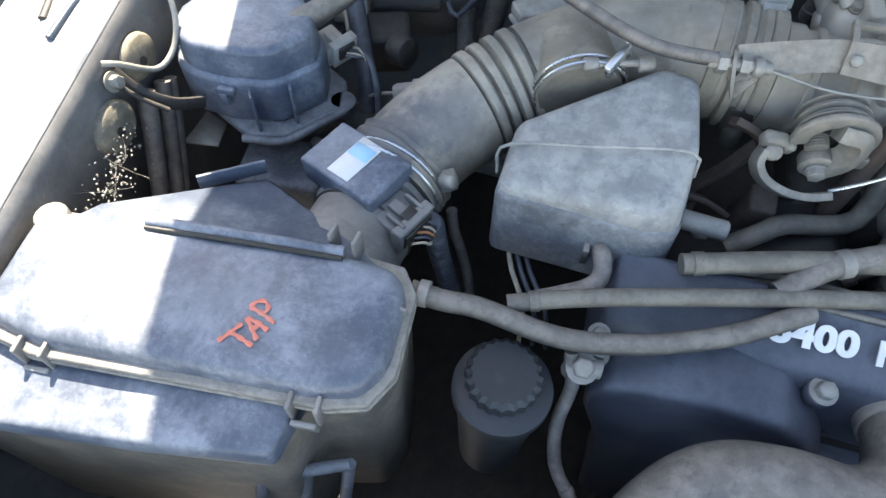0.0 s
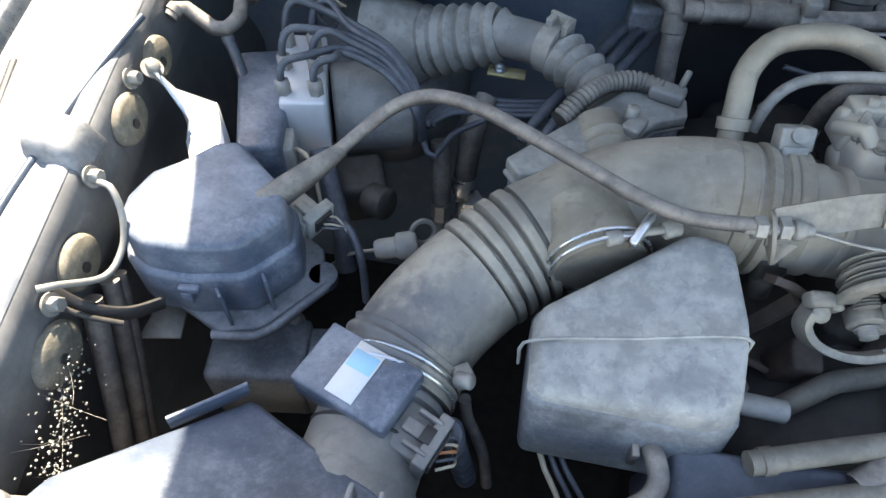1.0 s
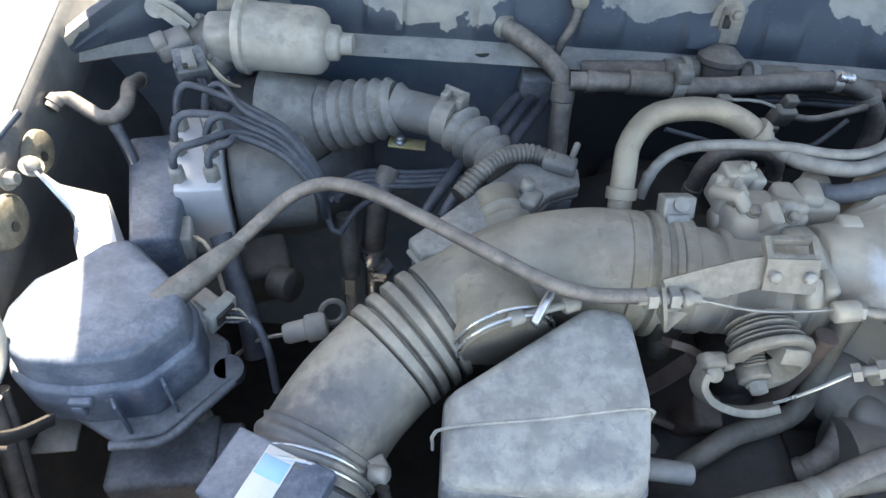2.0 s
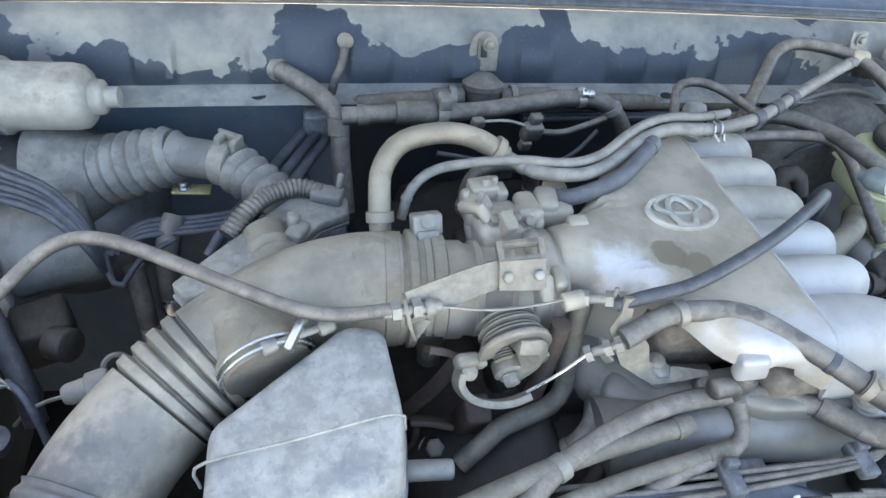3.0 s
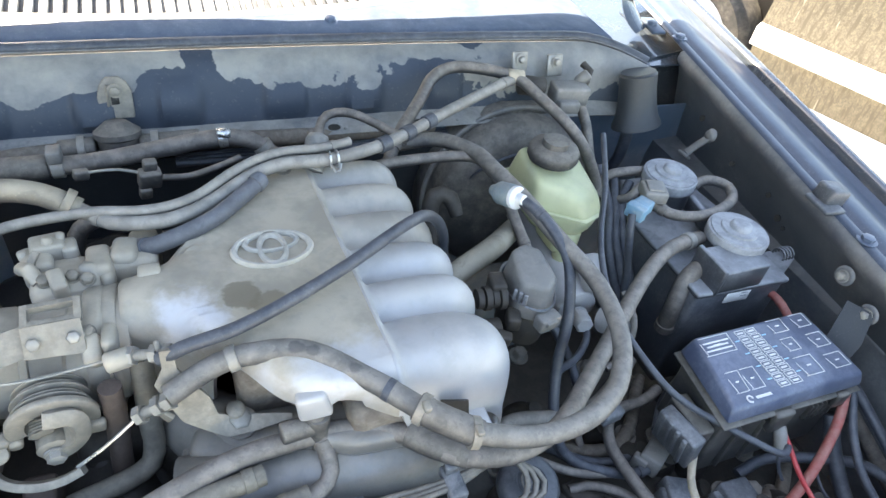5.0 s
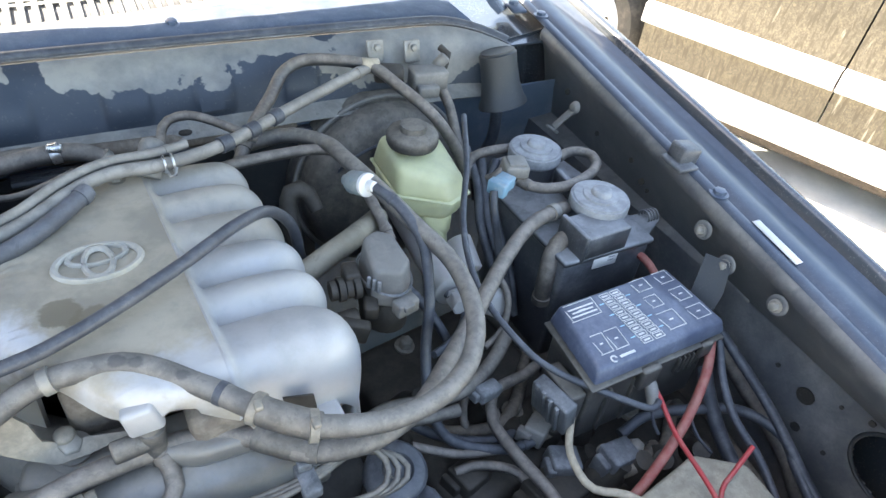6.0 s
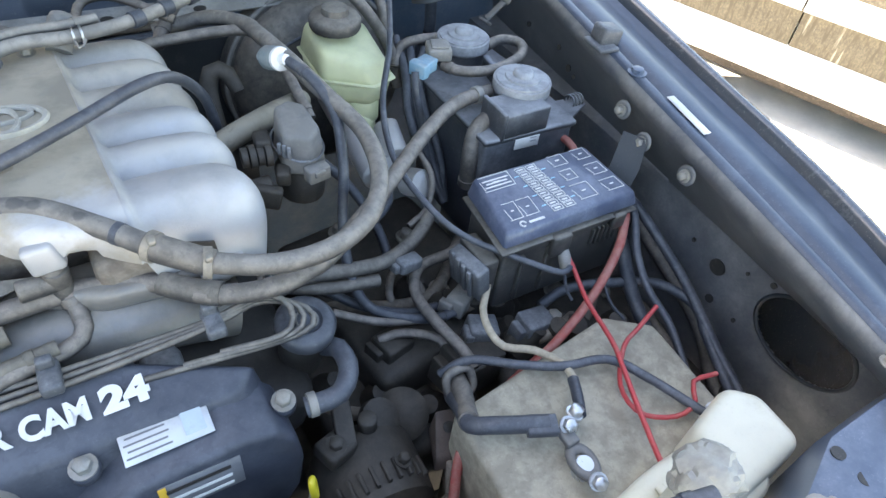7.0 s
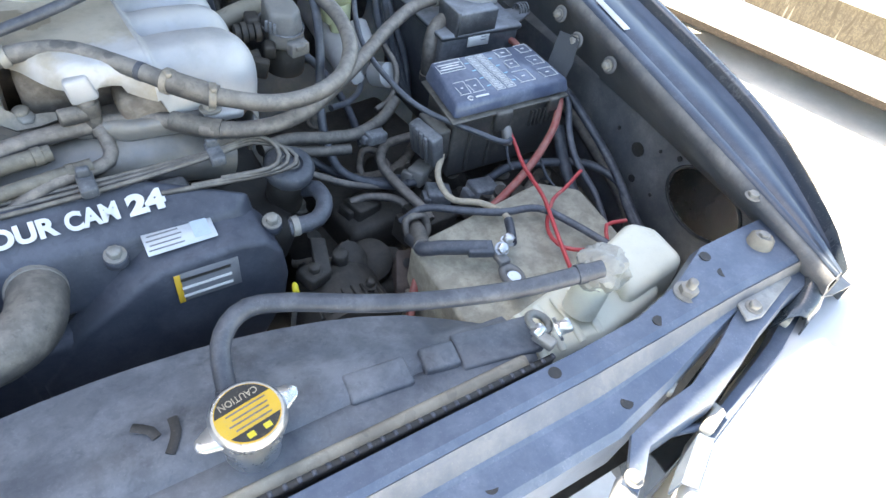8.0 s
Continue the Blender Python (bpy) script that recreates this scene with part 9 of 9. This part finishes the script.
loop_pts = [tuple(LOOP + Vector((0.015 * math.copysign(abs(math.cos(a)) ** 0.6, math.cos(a)), -0.002 + 0.008 * math.copysign(abs(math.sin(a)) ** 0.6, math.sin(a)), 0.012 * math.copysign(abs(math.sin(a)) ** 0.6, math.sin(a))))) for a in np.linspace(0, 6.283, 25)]
part("boot", sweep(fresh(), loop_pts, 0.0048, 10, 0.004), RUBBER, sb, "square rubber loop round the cable")
part("cable", sweep(fresh(), [(0.384, 0.304, 0.905), (0.378, 0.285, 0.914), (0.366, 0.262, 0.925), (0.354, 0.240, 0.942)], 0.0105, 14), RUBBER, sb)
bm = prism(fresh(), [(0.330, 0.246), (0.372, 0.236), (0.384, 0.285), (0.348, 0.292)], 0.852, 0.885, 0.003, 2, top=[(0.332, 0.250, 0.868), (0.368, 0.242, 0.862), (0.380, 0.282, 0.890), (0.350, 0.288, 0.893)])
plate = part("bracket", bm, RUSTDARK, sb, "rust brown steel bracket")
part("rivet", lathe(fresh(), [(0.006, 0), (0.006, 0.002), (0.003, 0.003)], (0.357, 0.270, 0.884), (0.05, -0.5, 0.85), 16), BLACKINK, plate)
bm = lathe(fresh(), [(0.028, 0), (0.03, 0.004), (0.03, 0.05), (0.022, 0.056)], (0.35, 0.345, 0.80), (-0.3, -0.4, 0.85), 28)
solo("small_canister", bm, IRON, "grimy round canister low in the bay", "canister")
bm = blade(fresh(), [(0.272, 0.218, 0.835), (0.31, 0.210, 0.832), (0.345, 0.198, 0.828)], 0.030, 0.004, (0, 0.75, 0.65))
blade(bm, [(0.330, 0.222, 0.846), (0.336, 0.200, 0.820), (0.338, 0.180, 0.79)], 0.022, 0.004, (1, 0, 0))
rod(bm, (0.333, 0.215, 0.80), (0.345, 0.243, 0.868), 0.004)
solo("battery_tray", bm, RUST, "rusty battery hold down bracket", "bracket")
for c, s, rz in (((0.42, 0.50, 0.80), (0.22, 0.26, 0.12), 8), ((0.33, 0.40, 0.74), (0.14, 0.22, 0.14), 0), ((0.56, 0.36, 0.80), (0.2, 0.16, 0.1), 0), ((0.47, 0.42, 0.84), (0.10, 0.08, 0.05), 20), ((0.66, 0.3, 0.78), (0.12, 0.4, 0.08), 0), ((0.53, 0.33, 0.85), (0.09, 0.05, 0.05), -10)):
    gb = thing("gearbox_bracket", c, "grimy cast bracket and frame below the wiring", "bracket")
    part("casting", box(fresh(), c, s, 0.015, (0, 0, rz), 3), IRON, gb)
    for k in range(5):
        q = Vector((c[0] + s[0] * (0.36 - 0.18 * k), c[1] - s[1] * 0.3 + s[1] * 0.17 * ((k * 3) % 5), c[2] + s[2] * 0.5))
        if k % 2:
            part("bolt", hexnut(fresh(), q, (0.1, -0.1, 1), 0.009, 0.012), STEEL, gb)
        else:
            part("rib", lathe(fresh(), [(0.022, -0.01), (0.02, 0.008), (0.012, 0.02), (0.011, 0.03)], q, (0.2 * (k - 2), -0.3, 1), 14), IRON, gb)
    part("pipe", sweep(fresh(), [(c[0] - s[0] * 0.5, c[1], c[2] + s[2] * 0.4), (c[0], c[1] - s[1] * 0.25, c[2] + s[2] * 0.5 + 0.018), (c[0] + s[0] * 0.5, c[1] + s[1] * 0.1, c[2] + s[2] * 0.45)], 0.008, 10), RUST, gb)
bm = box(fresh(), (0.447, 0.392, 0.955), (0.018, 0.05, 0.05), 0.003, (0, -12, 10))
for k in range(4):
    box(bm, (0.436, 0.375 + 0.011 * k, 0.958), (0.004, 0.005, 0.044), 0.001, (0, -12, 10))
solo("relay_block", bm, PLASTIC, "ribbed black relay block beside the fuse box", "relay")
for x, y, z, d in ((0.46, 0.56, 0.955, (0.2, -0.8, 0.4)),):
    bm = lathe(fresh(), [(0.018, 0), (0.018, 0.03), (0.012, 0.034)], (x, y, z), d, 24)
    rod(bm, (0.455, 0.585, 0.98), (0.458, 0.625, 1.0), 0.016)
    hexnut(bm, (0.43, 0.575, 0.955), (-0.2, -0.9, 0.2), 0.012, 0.02, 1.0)
    part("outlet_union", bm, ALLOY, ml)

# head lamp mount and corner brackets outside the radiator support
hb = thing("headlamp_bracket", (0.56, -0.03, 0.9), "pale blue grey folded steel headlamp bracket", "bracket")
ARM = [(0.728, 0.002, 1.008), (0.705, -0.010, 1.006), (0.640, -0.012, 1.003), (0.572, -0.030, 0.998), (0.53, -0.046, 0.992), (0.480, -0.062, 0.984), (0.44, -0.062, 0.972), (0.402, -0.066, 0.966), (0.386, -0.084, 0.955), (0.372, -0.092, 0.948)]
WIDE = [0.011, 0.015, 0.015, 0.014, 0.0125, 0.0115, 0.011, 0.009, 0.0075, 0.008]
secs = []
for k, (p, w) in enumerate(zip(ARM, WIDE)):
    d = (Vector(ARM[min(k + 1, 9)]) - Vector(ARM[max(k - 1, 0)])).normalized()
    s_ = Vector((-d.y, d.x, 0)).normalized()
    c = Vector(p)
    secs.append([c - s_ * w * 1.05 + Vector((0, 0, -0.006)), c - s_ * w, c + s_ * w, c + s_ * w * 1.12 + Vector((0, 0, -0.004)), c + s_ * (w * 1.2) + Vector((0, 0, -0.022))])
thick(part("arm", strip(fresh(), secs), RAIL, hb, "", 30), 0.002)
bm = prism(fresh(), [(0.672, 0.004), (0.632, 0.012), (0.574, -0.010), (0.566, -0.030), (0.585, -0.034), (0.66, -0.014)], 1.003, 1.007, 0.001, 1)
part("reinforcement", bm, COWLTOP, hb, "pale welded plate")
part("foot", box(fresh(), (0.366, -0.094, 0.94), (0.032, 0.022, 0.012), 0.003, (10, 0, 30)), COWLTOP, hb)
for x, y, z in ((0.716, -0.004, 1.010), (0.585, -0.022, 1.008), (0.378, -0.088, 0.955)):
    part("bolt", hexnut(fresh(), (x, y, z - 0.001), (0, 0, 1), 0.006, 0.006), STEEL, hb)
part("wire_clip", box(fresh(), (0.462, -0.040, 0.972), (0.016, 0.010, 0.010), 0.002, (0, 0, 25)), PALE, hb, "small pale plastic clip")
hl_ = thing("headlamp", (0.56, -0.09, 0.85), "sunlit pale headlamp housing outside the support", "headlamp")
EDGE = [(0.742, -0.012), (0.700, -0.028), (0.619, -0.056), (0.549, -0.074), (0.466, -0.094), (0.416, -0.12)]
bm = prism(fresh(), EDGE + [(0.43, -0.24), (0.56, -0.24), (0.74, -0.16), (0.80, -0.08)], 0.76, 0.955, 0.008)
part("housing", bm, PALEPAINT, hl_)
thick(part("edge_flange", strip(fresh(), [[(x - 0.004, y + 0.010, 0.93), (x - 0.002, y + 0.008, 0.955), (x + 0.004, y - 0.004, 0.960)] for x, y in EDGE]), RAIL, hl_), 0.002)
for x, y in ((0.664, -0.034), (0.482, -0.084)):
    bm = box(fresh(), (x, y, 0.962), (0.030, 0.012, 0.012), 0.002, (0, 0, 16))
    box(bm, (x + 0.012, y + 0.010, 0.964), (0.006, 0.018, 0.006), 0.001, (0, 0, 16))
    part("lamp_clip", bm, PALE, hl_)
part("seam_strut", sweep(fresh(), [(0.452, -0.070, 0.94), (0.468, -0.078, 0.95), (0.482, -0.084, 0.956)], 0.004, 8), RAIL, hl_)
secs = []
for x, y, z in ((0.770, 0.075, 1.048), (0.752, 0.045, 1.043), (0.735, 0.018, 1.036), (0.716, -0.010, 1.028), (0.695, -0.032, 1.016), (0.668, -0.048, 1.000), (0.655, -0.052, 0.985)):
    secs.append([(x - 0.020, y + 0.018, z - 0.030), (x - 0.016, y + 0.012, z - 0.006), (x - 0.008, y + 0.006, z + 0.001), (x, y, z), (x + 0.005, y - 0.004, z - 0.010), (x + 0.006, y - 0.006, z - 0.05)])
thick(solo("fender_corner", strip(fresh(), secs), PAINT, "rounded front corner of the outer fender", "car body", kind="structure", angle=60), 0.002)
sp_ = thing("hood_rest_pad", (0.64, 0.05, 1.02), "dusty round rubber rest pad on the corner plate", "rubber stop")
part("pad", lathe(fresh(), [(0.017, 0), (0.0145, 0.004), (0.013, 0.015), (0.0095, 0.018), (0.006, 0.016)], (0.645, 0.030, 1.018), (0.1, 0.1, 1), 22), TANRUB, sp_)
part("nut", hexnut(fresh(), (0.6465, 0.0315, 1.034), (0.1, 0.1, 1), 0.006, 0.004), STEEL, sp_)
for x, y in ((0.672, 0.075), (0.69, 0.066), (0.70, 0.058)):
    part("bolt", hexnut(fresh(), (x, y, 1.046), (0, 0, 1), 0.006, 0.005), STEEL, FR)

# warning print on the radiator cap, screw marks on the shroud
for h, sign in ((0.0078, 1), (0.0125, -1)):
    a0 = math.asin(h / 0.0238)
    arc = [a0 + (math.pi - 2 * a0) * k / 12 for k in range(13)]
    chord = [Matrix.Rotation(radians(10), 3, "Z") @ Vector((0.0238 * math.cos(a) * sign, 0.0238 * math.sin(a) * sign, 0)) for a in arc]
    part("print_band", prism(fresh(), [(cap_c.x + v.x, cap_c.y + v.y) for v in chord], cap_c.z + 0.0130, cap_c.z + 0.0136, 0), BLACKINK, cl)
for x in (-0.0065, 0.0065):
    part("print_block", box(fresh(), cap_c + Vector((x + 0.003, -0.0175 + 0.17 * x, 0.0138)), (0.0058, 0.0046, 0.0004), 0, (0, 0, 10), 1), YELLOW, cl)
for k in range(4):
    part("print_line", box(fresh(), cap_c + Vector((0.002 * (k % 2), 0.0050 - 0.0046 * k, 0.0134)), (0.032 - 0.003 * (k % 2), 0.0013, 0.0004), 0, (0, 0, 10), 1), RUST, cl)
lettering("caution_text", "CAUTION", cap_c + Vector((0.0122, 0.0186, 0.0140)), (-1, -0.17, 0), (0.17, -1, 0), 0.0080, CREAMWIRE, cl, "pale warning word", 0.0002, 1.0, 0.0, 0.031)
for a, b in (((0.02, 0.135, 0.986), (0.035, 0.118, 0.986)), ((0.05, 0.13, 0.986), (0.04, 0.10, 0.986))):
    part("tape_mark", sweep(fresh(), [a, ((a[0] + b[0]) / 2 + 0.004, (a[1] + b[1]) / 2, 0.987), b], 0.004, 6, 0.006, flat=0.3), BLACKINK, rd)
for c, s, rz in (((0.215, 0.088, 0.981), (0.06, 0.030, 0.008), -6), ((0.275, 0.083, 0.982), (0.035, 0.026, 0.012), -10), ((0.335, 0.074, 0.980), (0.085, 0.040, 0.010), -10)):
    part("shroud_lug", box(fresh(), c, s, 0.003, (0, 0, rz)), SHROUD, rd)
bm = box(fresh(), (0.0, 0.0335, 0.984), (0.74, 0.007, 0.010), 0.002)
part("rubber_strip", bm, BLACKINK, rd, "black rubber strip along the radiator edge")
for k in range(36):
    part("strip_tooth", box(fresh(), (-0.05 + 0.012 * k, 0.0335, 0.9885), (0.004, 0.006, 0.003), 0.001, (0, 0, 0), 1), CABLE, rd)
bm = box(fresh(), (-0.02, 0.044, 0.978), (0.74, 0.016, 0.012), 0.004, (28, 0, 0))
part("tank_bevel", bm, TANRUB, rd, "tan dusted bevel of the top tank")
# ---- hoses and cables ----
hose("breather_hose", [(-0.202, 0.615, 1.09), (-0.202, 0.632, 1.115), (-0.198, 0.652, 1.13), (-0.179, 0.670, 1.145), (-0.141, 0.674, 1.152), (-0.109, 0.670, 1.147), (-0.082, 0.663, 1.132)], 0.0100, TANRUB, "thick dusty breather hose arching behind the duct", parts=(("end_bead", lambda b: band(b, (-0.202, 0.622, 1.10), (0, 0.6, 0.8), 0.0107, 0.010, 0.002), TANRUB, "swollen rubber end"), ("end_bead", lambda b: band(b, (-0.09, 0.666, 1.138), (0.8, -0.2, -0.5), 0.0107, 0.008, 0.0018), TANRUB, "")))
hose("vacuum_hose", [(-0.180, 0.634, 1.085), (-0.172, 0.646, 1.108), (-0.150, 0.657, 1.122), (-0.111, 0.656, 1.131), (-0.067, 0.650, 1.137), (-0.040, 0.6465, 1.136), (-0.013, 0.647, 1.136), (0.016, 0.6585, 1.137), (0.055, 0.686, 1.142), (0.094, 0.7005, 1.146), (0.140, 0.701, 1.147), (0.170, 0.708, 1.147)], 0.0048, PALEHOSE, "thin dusty vacuum hose along the plenum edge")
hose("vapour_hose", [(-0.09, 0.667, 1.135), (-0.07, 0.652, 1.131), (-0.053, 0.640, 1.130), (-0.013, 0.636, 1.130), (0.022, 0.651, 1.131), (0.061, 0.677, 1.136), (0.098, 0.690, 1.140), (0.147, 0.690, 1.140), (0.213, 0.709, 1.141), (0.308, 0.765, 1.141), (0.398, 0.817, 1.140), (0.429, 0.833, 1.138)], 0.0066, PALEHOSE, "long grey hose with tape bands along the firewall")
hose("booster_hose", [(0.225, 0.74, 1.09), (0.251, 0.775, 1.11), (0.287, 0.815, 1.125), (0.316, 0.845, 1.142), (0.353, 0.850, 1.150), (0.421, 0.833, 1.142), (0.446, 0.791, 1.13), (0.476, 0.736, 1.105), (0.508, 0.715, 1.05), (0.515, 0.70, 1.0)], 0.0076, HOSE, "dusty convoluted loom by the brake booster")
hose("heater_hose", [(-0.30, 0.875, 1.10), (-0.283, 0.862, 1.10), (-0.25, 0.836, 1.092), (-0.226, 0.806, 1.078), (-0.224, 0.786, 1.04), (-0.22, 0.76, 0.98)], 0.0108, HOSE, "bent grey heater hose at the firewall", parts=(("clamp", lambda b: band(b, (-0.288, 0.867, 1.1005), (0.7, -0.6, 0), 0.0110, 0.009, 0.002), STEEL, "wire hose clamp"), ("collar", lambda b: band(b, (-0.225, 0.80, 1.07), (0, -0.5, -1), 0.0110, 0.02, 0.0015), RUBBER, "")))
hose("heater_hose", [(-0.222, 0.797, 1.086), (-0.165, 0.795, 1.09), (-0.079, 0.795, 1.092), (-0.01, 0.805, 1.095), (0.052, 0.806, 1.102), (0.089, 0.804, 1.092), (0.117, 0.798, 1.06), (0.12, 0.79, 1.02)], 0.0098, HOSE, "straight heater hose with a worm clamp", parts=(("end_bead", lambda b: band(b, (-0.20, 0.797, 1.087), (1, 0, 0.05), 0.0100, 0.012, 0.0015), HOSE, ""), ("clamp", lambda b: band(b, (0.095, 0.803, 1.088), (0.6, -0.2, -0.8), 0.0100, 0.008, 0.0016), STEEL, "dull clamp")))
hose("throttle_cable", [(-0.03, 0.492, 1.116), (-0.01, 0.488, 1.13), (0.026, 0.491, 1.136), (0.072, 0.507, 1.141), (0.124, 0.530, 1.147), (0.181, 0.563, 1.150), (0.215, 0.588, 1.136), (0.240, 0.604, 1.10), (0.25, 0.61, 1.05)], 0.0056, CABLE, "black cable lying across the plenum", "cable", n=12)
hose("coolant_hose", [(-0.028, 0.470, 1.10), (0.007, 0.480, 1.112), (0.034, 0.479, 1.118), (0.074, 0.471, 1.118), (0.113, 0.438, 1.113), (0.155, 0.392, 1.108), (0.185, 0.375, 1.10), (0.235, 0.369, 1.085), (0.285, 0.374, 1.082), (0.326, 0.396, 1.085), (0.355, 0.440, 1.09), (0.366, 0.50, 1.095), (0.352, 0.558, 1.105), (0.334, 0.609, 1.12), (0.322, 0.67, 1.122), (0.318, 0.715, 1.115), (0.288, 0.760, 1.105), (0.23, 0.775, 1.09)], 0.0088, SCUFFHOSE, "long dusty black hose looping past the plenum", parts=(("clamp", lambda b: band(b, (0.020, 0.480, 1.116), (1, 0.05, 0.2), 0.0090, 0.008, 0.0014), STEEL, "thin steel clamp"), ("worn_patch", lambda b: band(b, (0.126, 0.424, 1.1115), (0.7, -0.75, -0.08), 0.0089, 0.006, 0.0004), CABLE, "rubbed black ring")))
hose("coolant_hose", [(-0.13, 0.37, 1.03), (-0.09, 0.398, 1.045), (-0.027, 0.424, 1.05), (0.032, 0.437, 1.052), (0.103, 0.437, 1.052), (0.15, 0.415, 1.052), (0.175, 0.388, 1.055), (0.222, 0.377, 1.052), (0.275, 0.392, 1.046), (0.326, 0.428, 1.042), (0.381, 0.471, 1.04), (0.463, 0.534, 1.045), (0.525, 0.570, 1.048), (0.58, 0.580, 1.048)], 0.0088, HOSE, "grey dust covered hose to the vapour canister", parts=(("clamp", lambda b: band(b, (0.560, 0.578, 1.048), (1, 0.2, 0), 0.0090, 0.010, 0.0016), STEEL, "steel clamp at the canister"), ("clamp", lambda b: band(b, (-0.09, 0.398, 1.045), (0.9, 0.4, 0.1), 0.0090, 0.010, 0.0016), STEEL, "")))
hose("overflow_hose", [(0.094, 0.100, 0.995), (0.094, 0.122, 1.01), (0.102, 0.152, 1.03), (0.126, 0.170, 1.036), (0.159, 0.164, 1.036), (0.246, 0.122, 1.036), (0.346, 0.085, 1.042), (0.43, 0.062, 1.055)], 0.0085, CABLE, "black overflow hose to the bottle")
hose("filter_hose", [(-0.385, 0.300, 1.03), (-0.36, 0.299, 1.028), (-0.334, 0.302, 1.025), (-0.273, 0.300, 1.015), (-0.217, 0.312, 1.012), (-0.162, 0.330, 1.02), (-0.125, 0.350, 1.026), (-0.104, 0.364, 1.024)], 0.008, RUBBER, "grey hose from filter box to engine", parts=(("clamp", lambda b: band(b, (-0.375, 0.3, 1.0295), (1, 0, 0), 0.0083, 0.008, 0.0016), STEEL, "small steel clamp"),))
hose("front_hose", [(-0.316, 0.314, 1.02), (-0.257, 0.331, 1.028), (-0.159, 0.357, 1.032), (-0.053, 0.383, 1.034), (0.06, 0.40, 1.036)], 0.0068, DUSTPIPE, "straight dusty hose over the front cover")
hose("front_hose", [(-0.20, 0.372, 1.036), (-0.124, 0.392, 1.042), (-0.057, 0.407, 1.045), (0.03, 0.42, 1.045)], 0.0082, DUSTPIPE, "cut off grey hose end over the front cover")
hose("steel_pipe", [(-0.150, 0.440, 0.980), (-0.128, 0.450, 0.996), (-0.112, 0.458, 1.004), (-0.082, 0.468, 1.001), (-0.056, 0.480, 0.999), (-0.048, 0.489, 1.014), (-0.048, 0.497, 1.035), (-0.047, 0.506, 1.060), (-0.045, 0.515, 1.098)], 0.0088, DUSTPIPE, "bent grey pipe below the throttle", "pipe")
# ---- beyond the fender: a mud splashed parked car ----
car = thing("parked_car", (2.8, 1.4, 0.0), "mud splashed dark car with pale sills parked alongside", "car")
CAR = Matrix.Translation((2.8, 1.4, 0)) @ Matrix.Rotation(radians(19.8), 4, "Z")


def panel(rows, y0, y1, count=8):
    """A body panel between lines along the car: (height, offset out of the car's side)."""
    return strip(fresh(), [[CAR @ Vector((o, y, z)) for z, o in rows] for y in np.linspace(y0, y1, count)])


thick(part("rocker", panel([(0.125, 0.06), (0.128, 0.035), (0.15, 0.010), (0.18, 0.0)], -2.6, 0.88), ROCKER, car, "dark stippled underside edge"), 0.02)
thick(part("sill", panel([(0.175, 0.0), (0.20, -0.03), (0.29, -0.015), (0.31, 0.0)], -2.6, 0.88), PALEPAINT, car, "pale sunlit sill"), 0.02)
for y0, y1 in ((-2.6, -1.2), (-1.19, 0.012), (0.02, 0.88)):
    thick(part("door", panel([(0.315, 0.012), (0.33, -0.005), (0.42, -0.012), (0.49, -0.02), (0.51, -0.045), (0.545, -0.05), (0.60, -0.02), (0.75, 0.0), (0.90, 0.02), (0.98, 0.05)], y0, y1), MUD, car, "door panel under dried mud splashes"), 0.02)
    # added white strip: sun glare on the door crease, put into shape and colour
    thick(part("crease_glare", panel([(0.485, -0.030), (0.49, -0.085), (0.50, -0.09), (0.565, -0.085), (0.58, -0.03)], y0, y1), PALEPAINT, car, "pale strip standing in for sun glare on the door crease"), 0.004)
    thick(part("window", panel([(0.98, 0.05), (1.35, 0.25)], y0, y1), BLACKINK, car), 0.006)
thick(part("fender_panel", panel([(0.70, 0.0), (0.80, -0.02), (0.95, 0.03)], 0.885, 2.4), MUD, car), 0.02)
WC = Vector((0.03, 1.26, 0.335))
ax_ = CAR.to_3x3() @ Vector((1, 0, 0))
bm = lathe(fresh(), [(0.21, 0), (0.30, -0.005), (0.33, 0.03), (0.335, 0.1), (0.33, 0.2), (0.2, 0.22)], CAR @ WC, ax_, 44)
wheel = part("wheel", bm, TYRE, car, "dusty tyre")
rim = part("rim", lathe(fresh(), [(0.23, -0.002), (0.22, -0.014), (0.20, -0.006), (0.06, -0.016), (0.05, -0.024)][::-1], CAR @ WC, ax_, 40), PALEPAINT, wheel, "pale alloy rim")
for k in range(5):
    a = 2 * math.pi * k / 5 + 0.3
    part("rim_gap", box(fresh(), CAR @ (WC + Vector((-0.012, 0.15 * math.cos(a), 0.15 * math.sin(a)))), (0.004, 0.06, 0.035), 0.001, (math.degrees(a), 0, 19.8)), BLACKINK, rim)
bm = box(fresh(), CAR @ Vector((1.05, -0.2, 0.55)), (1.7, 4.4, 0.5), 0.1, (0, 0, 19.8))
part("underbody", bm, DARK, car)
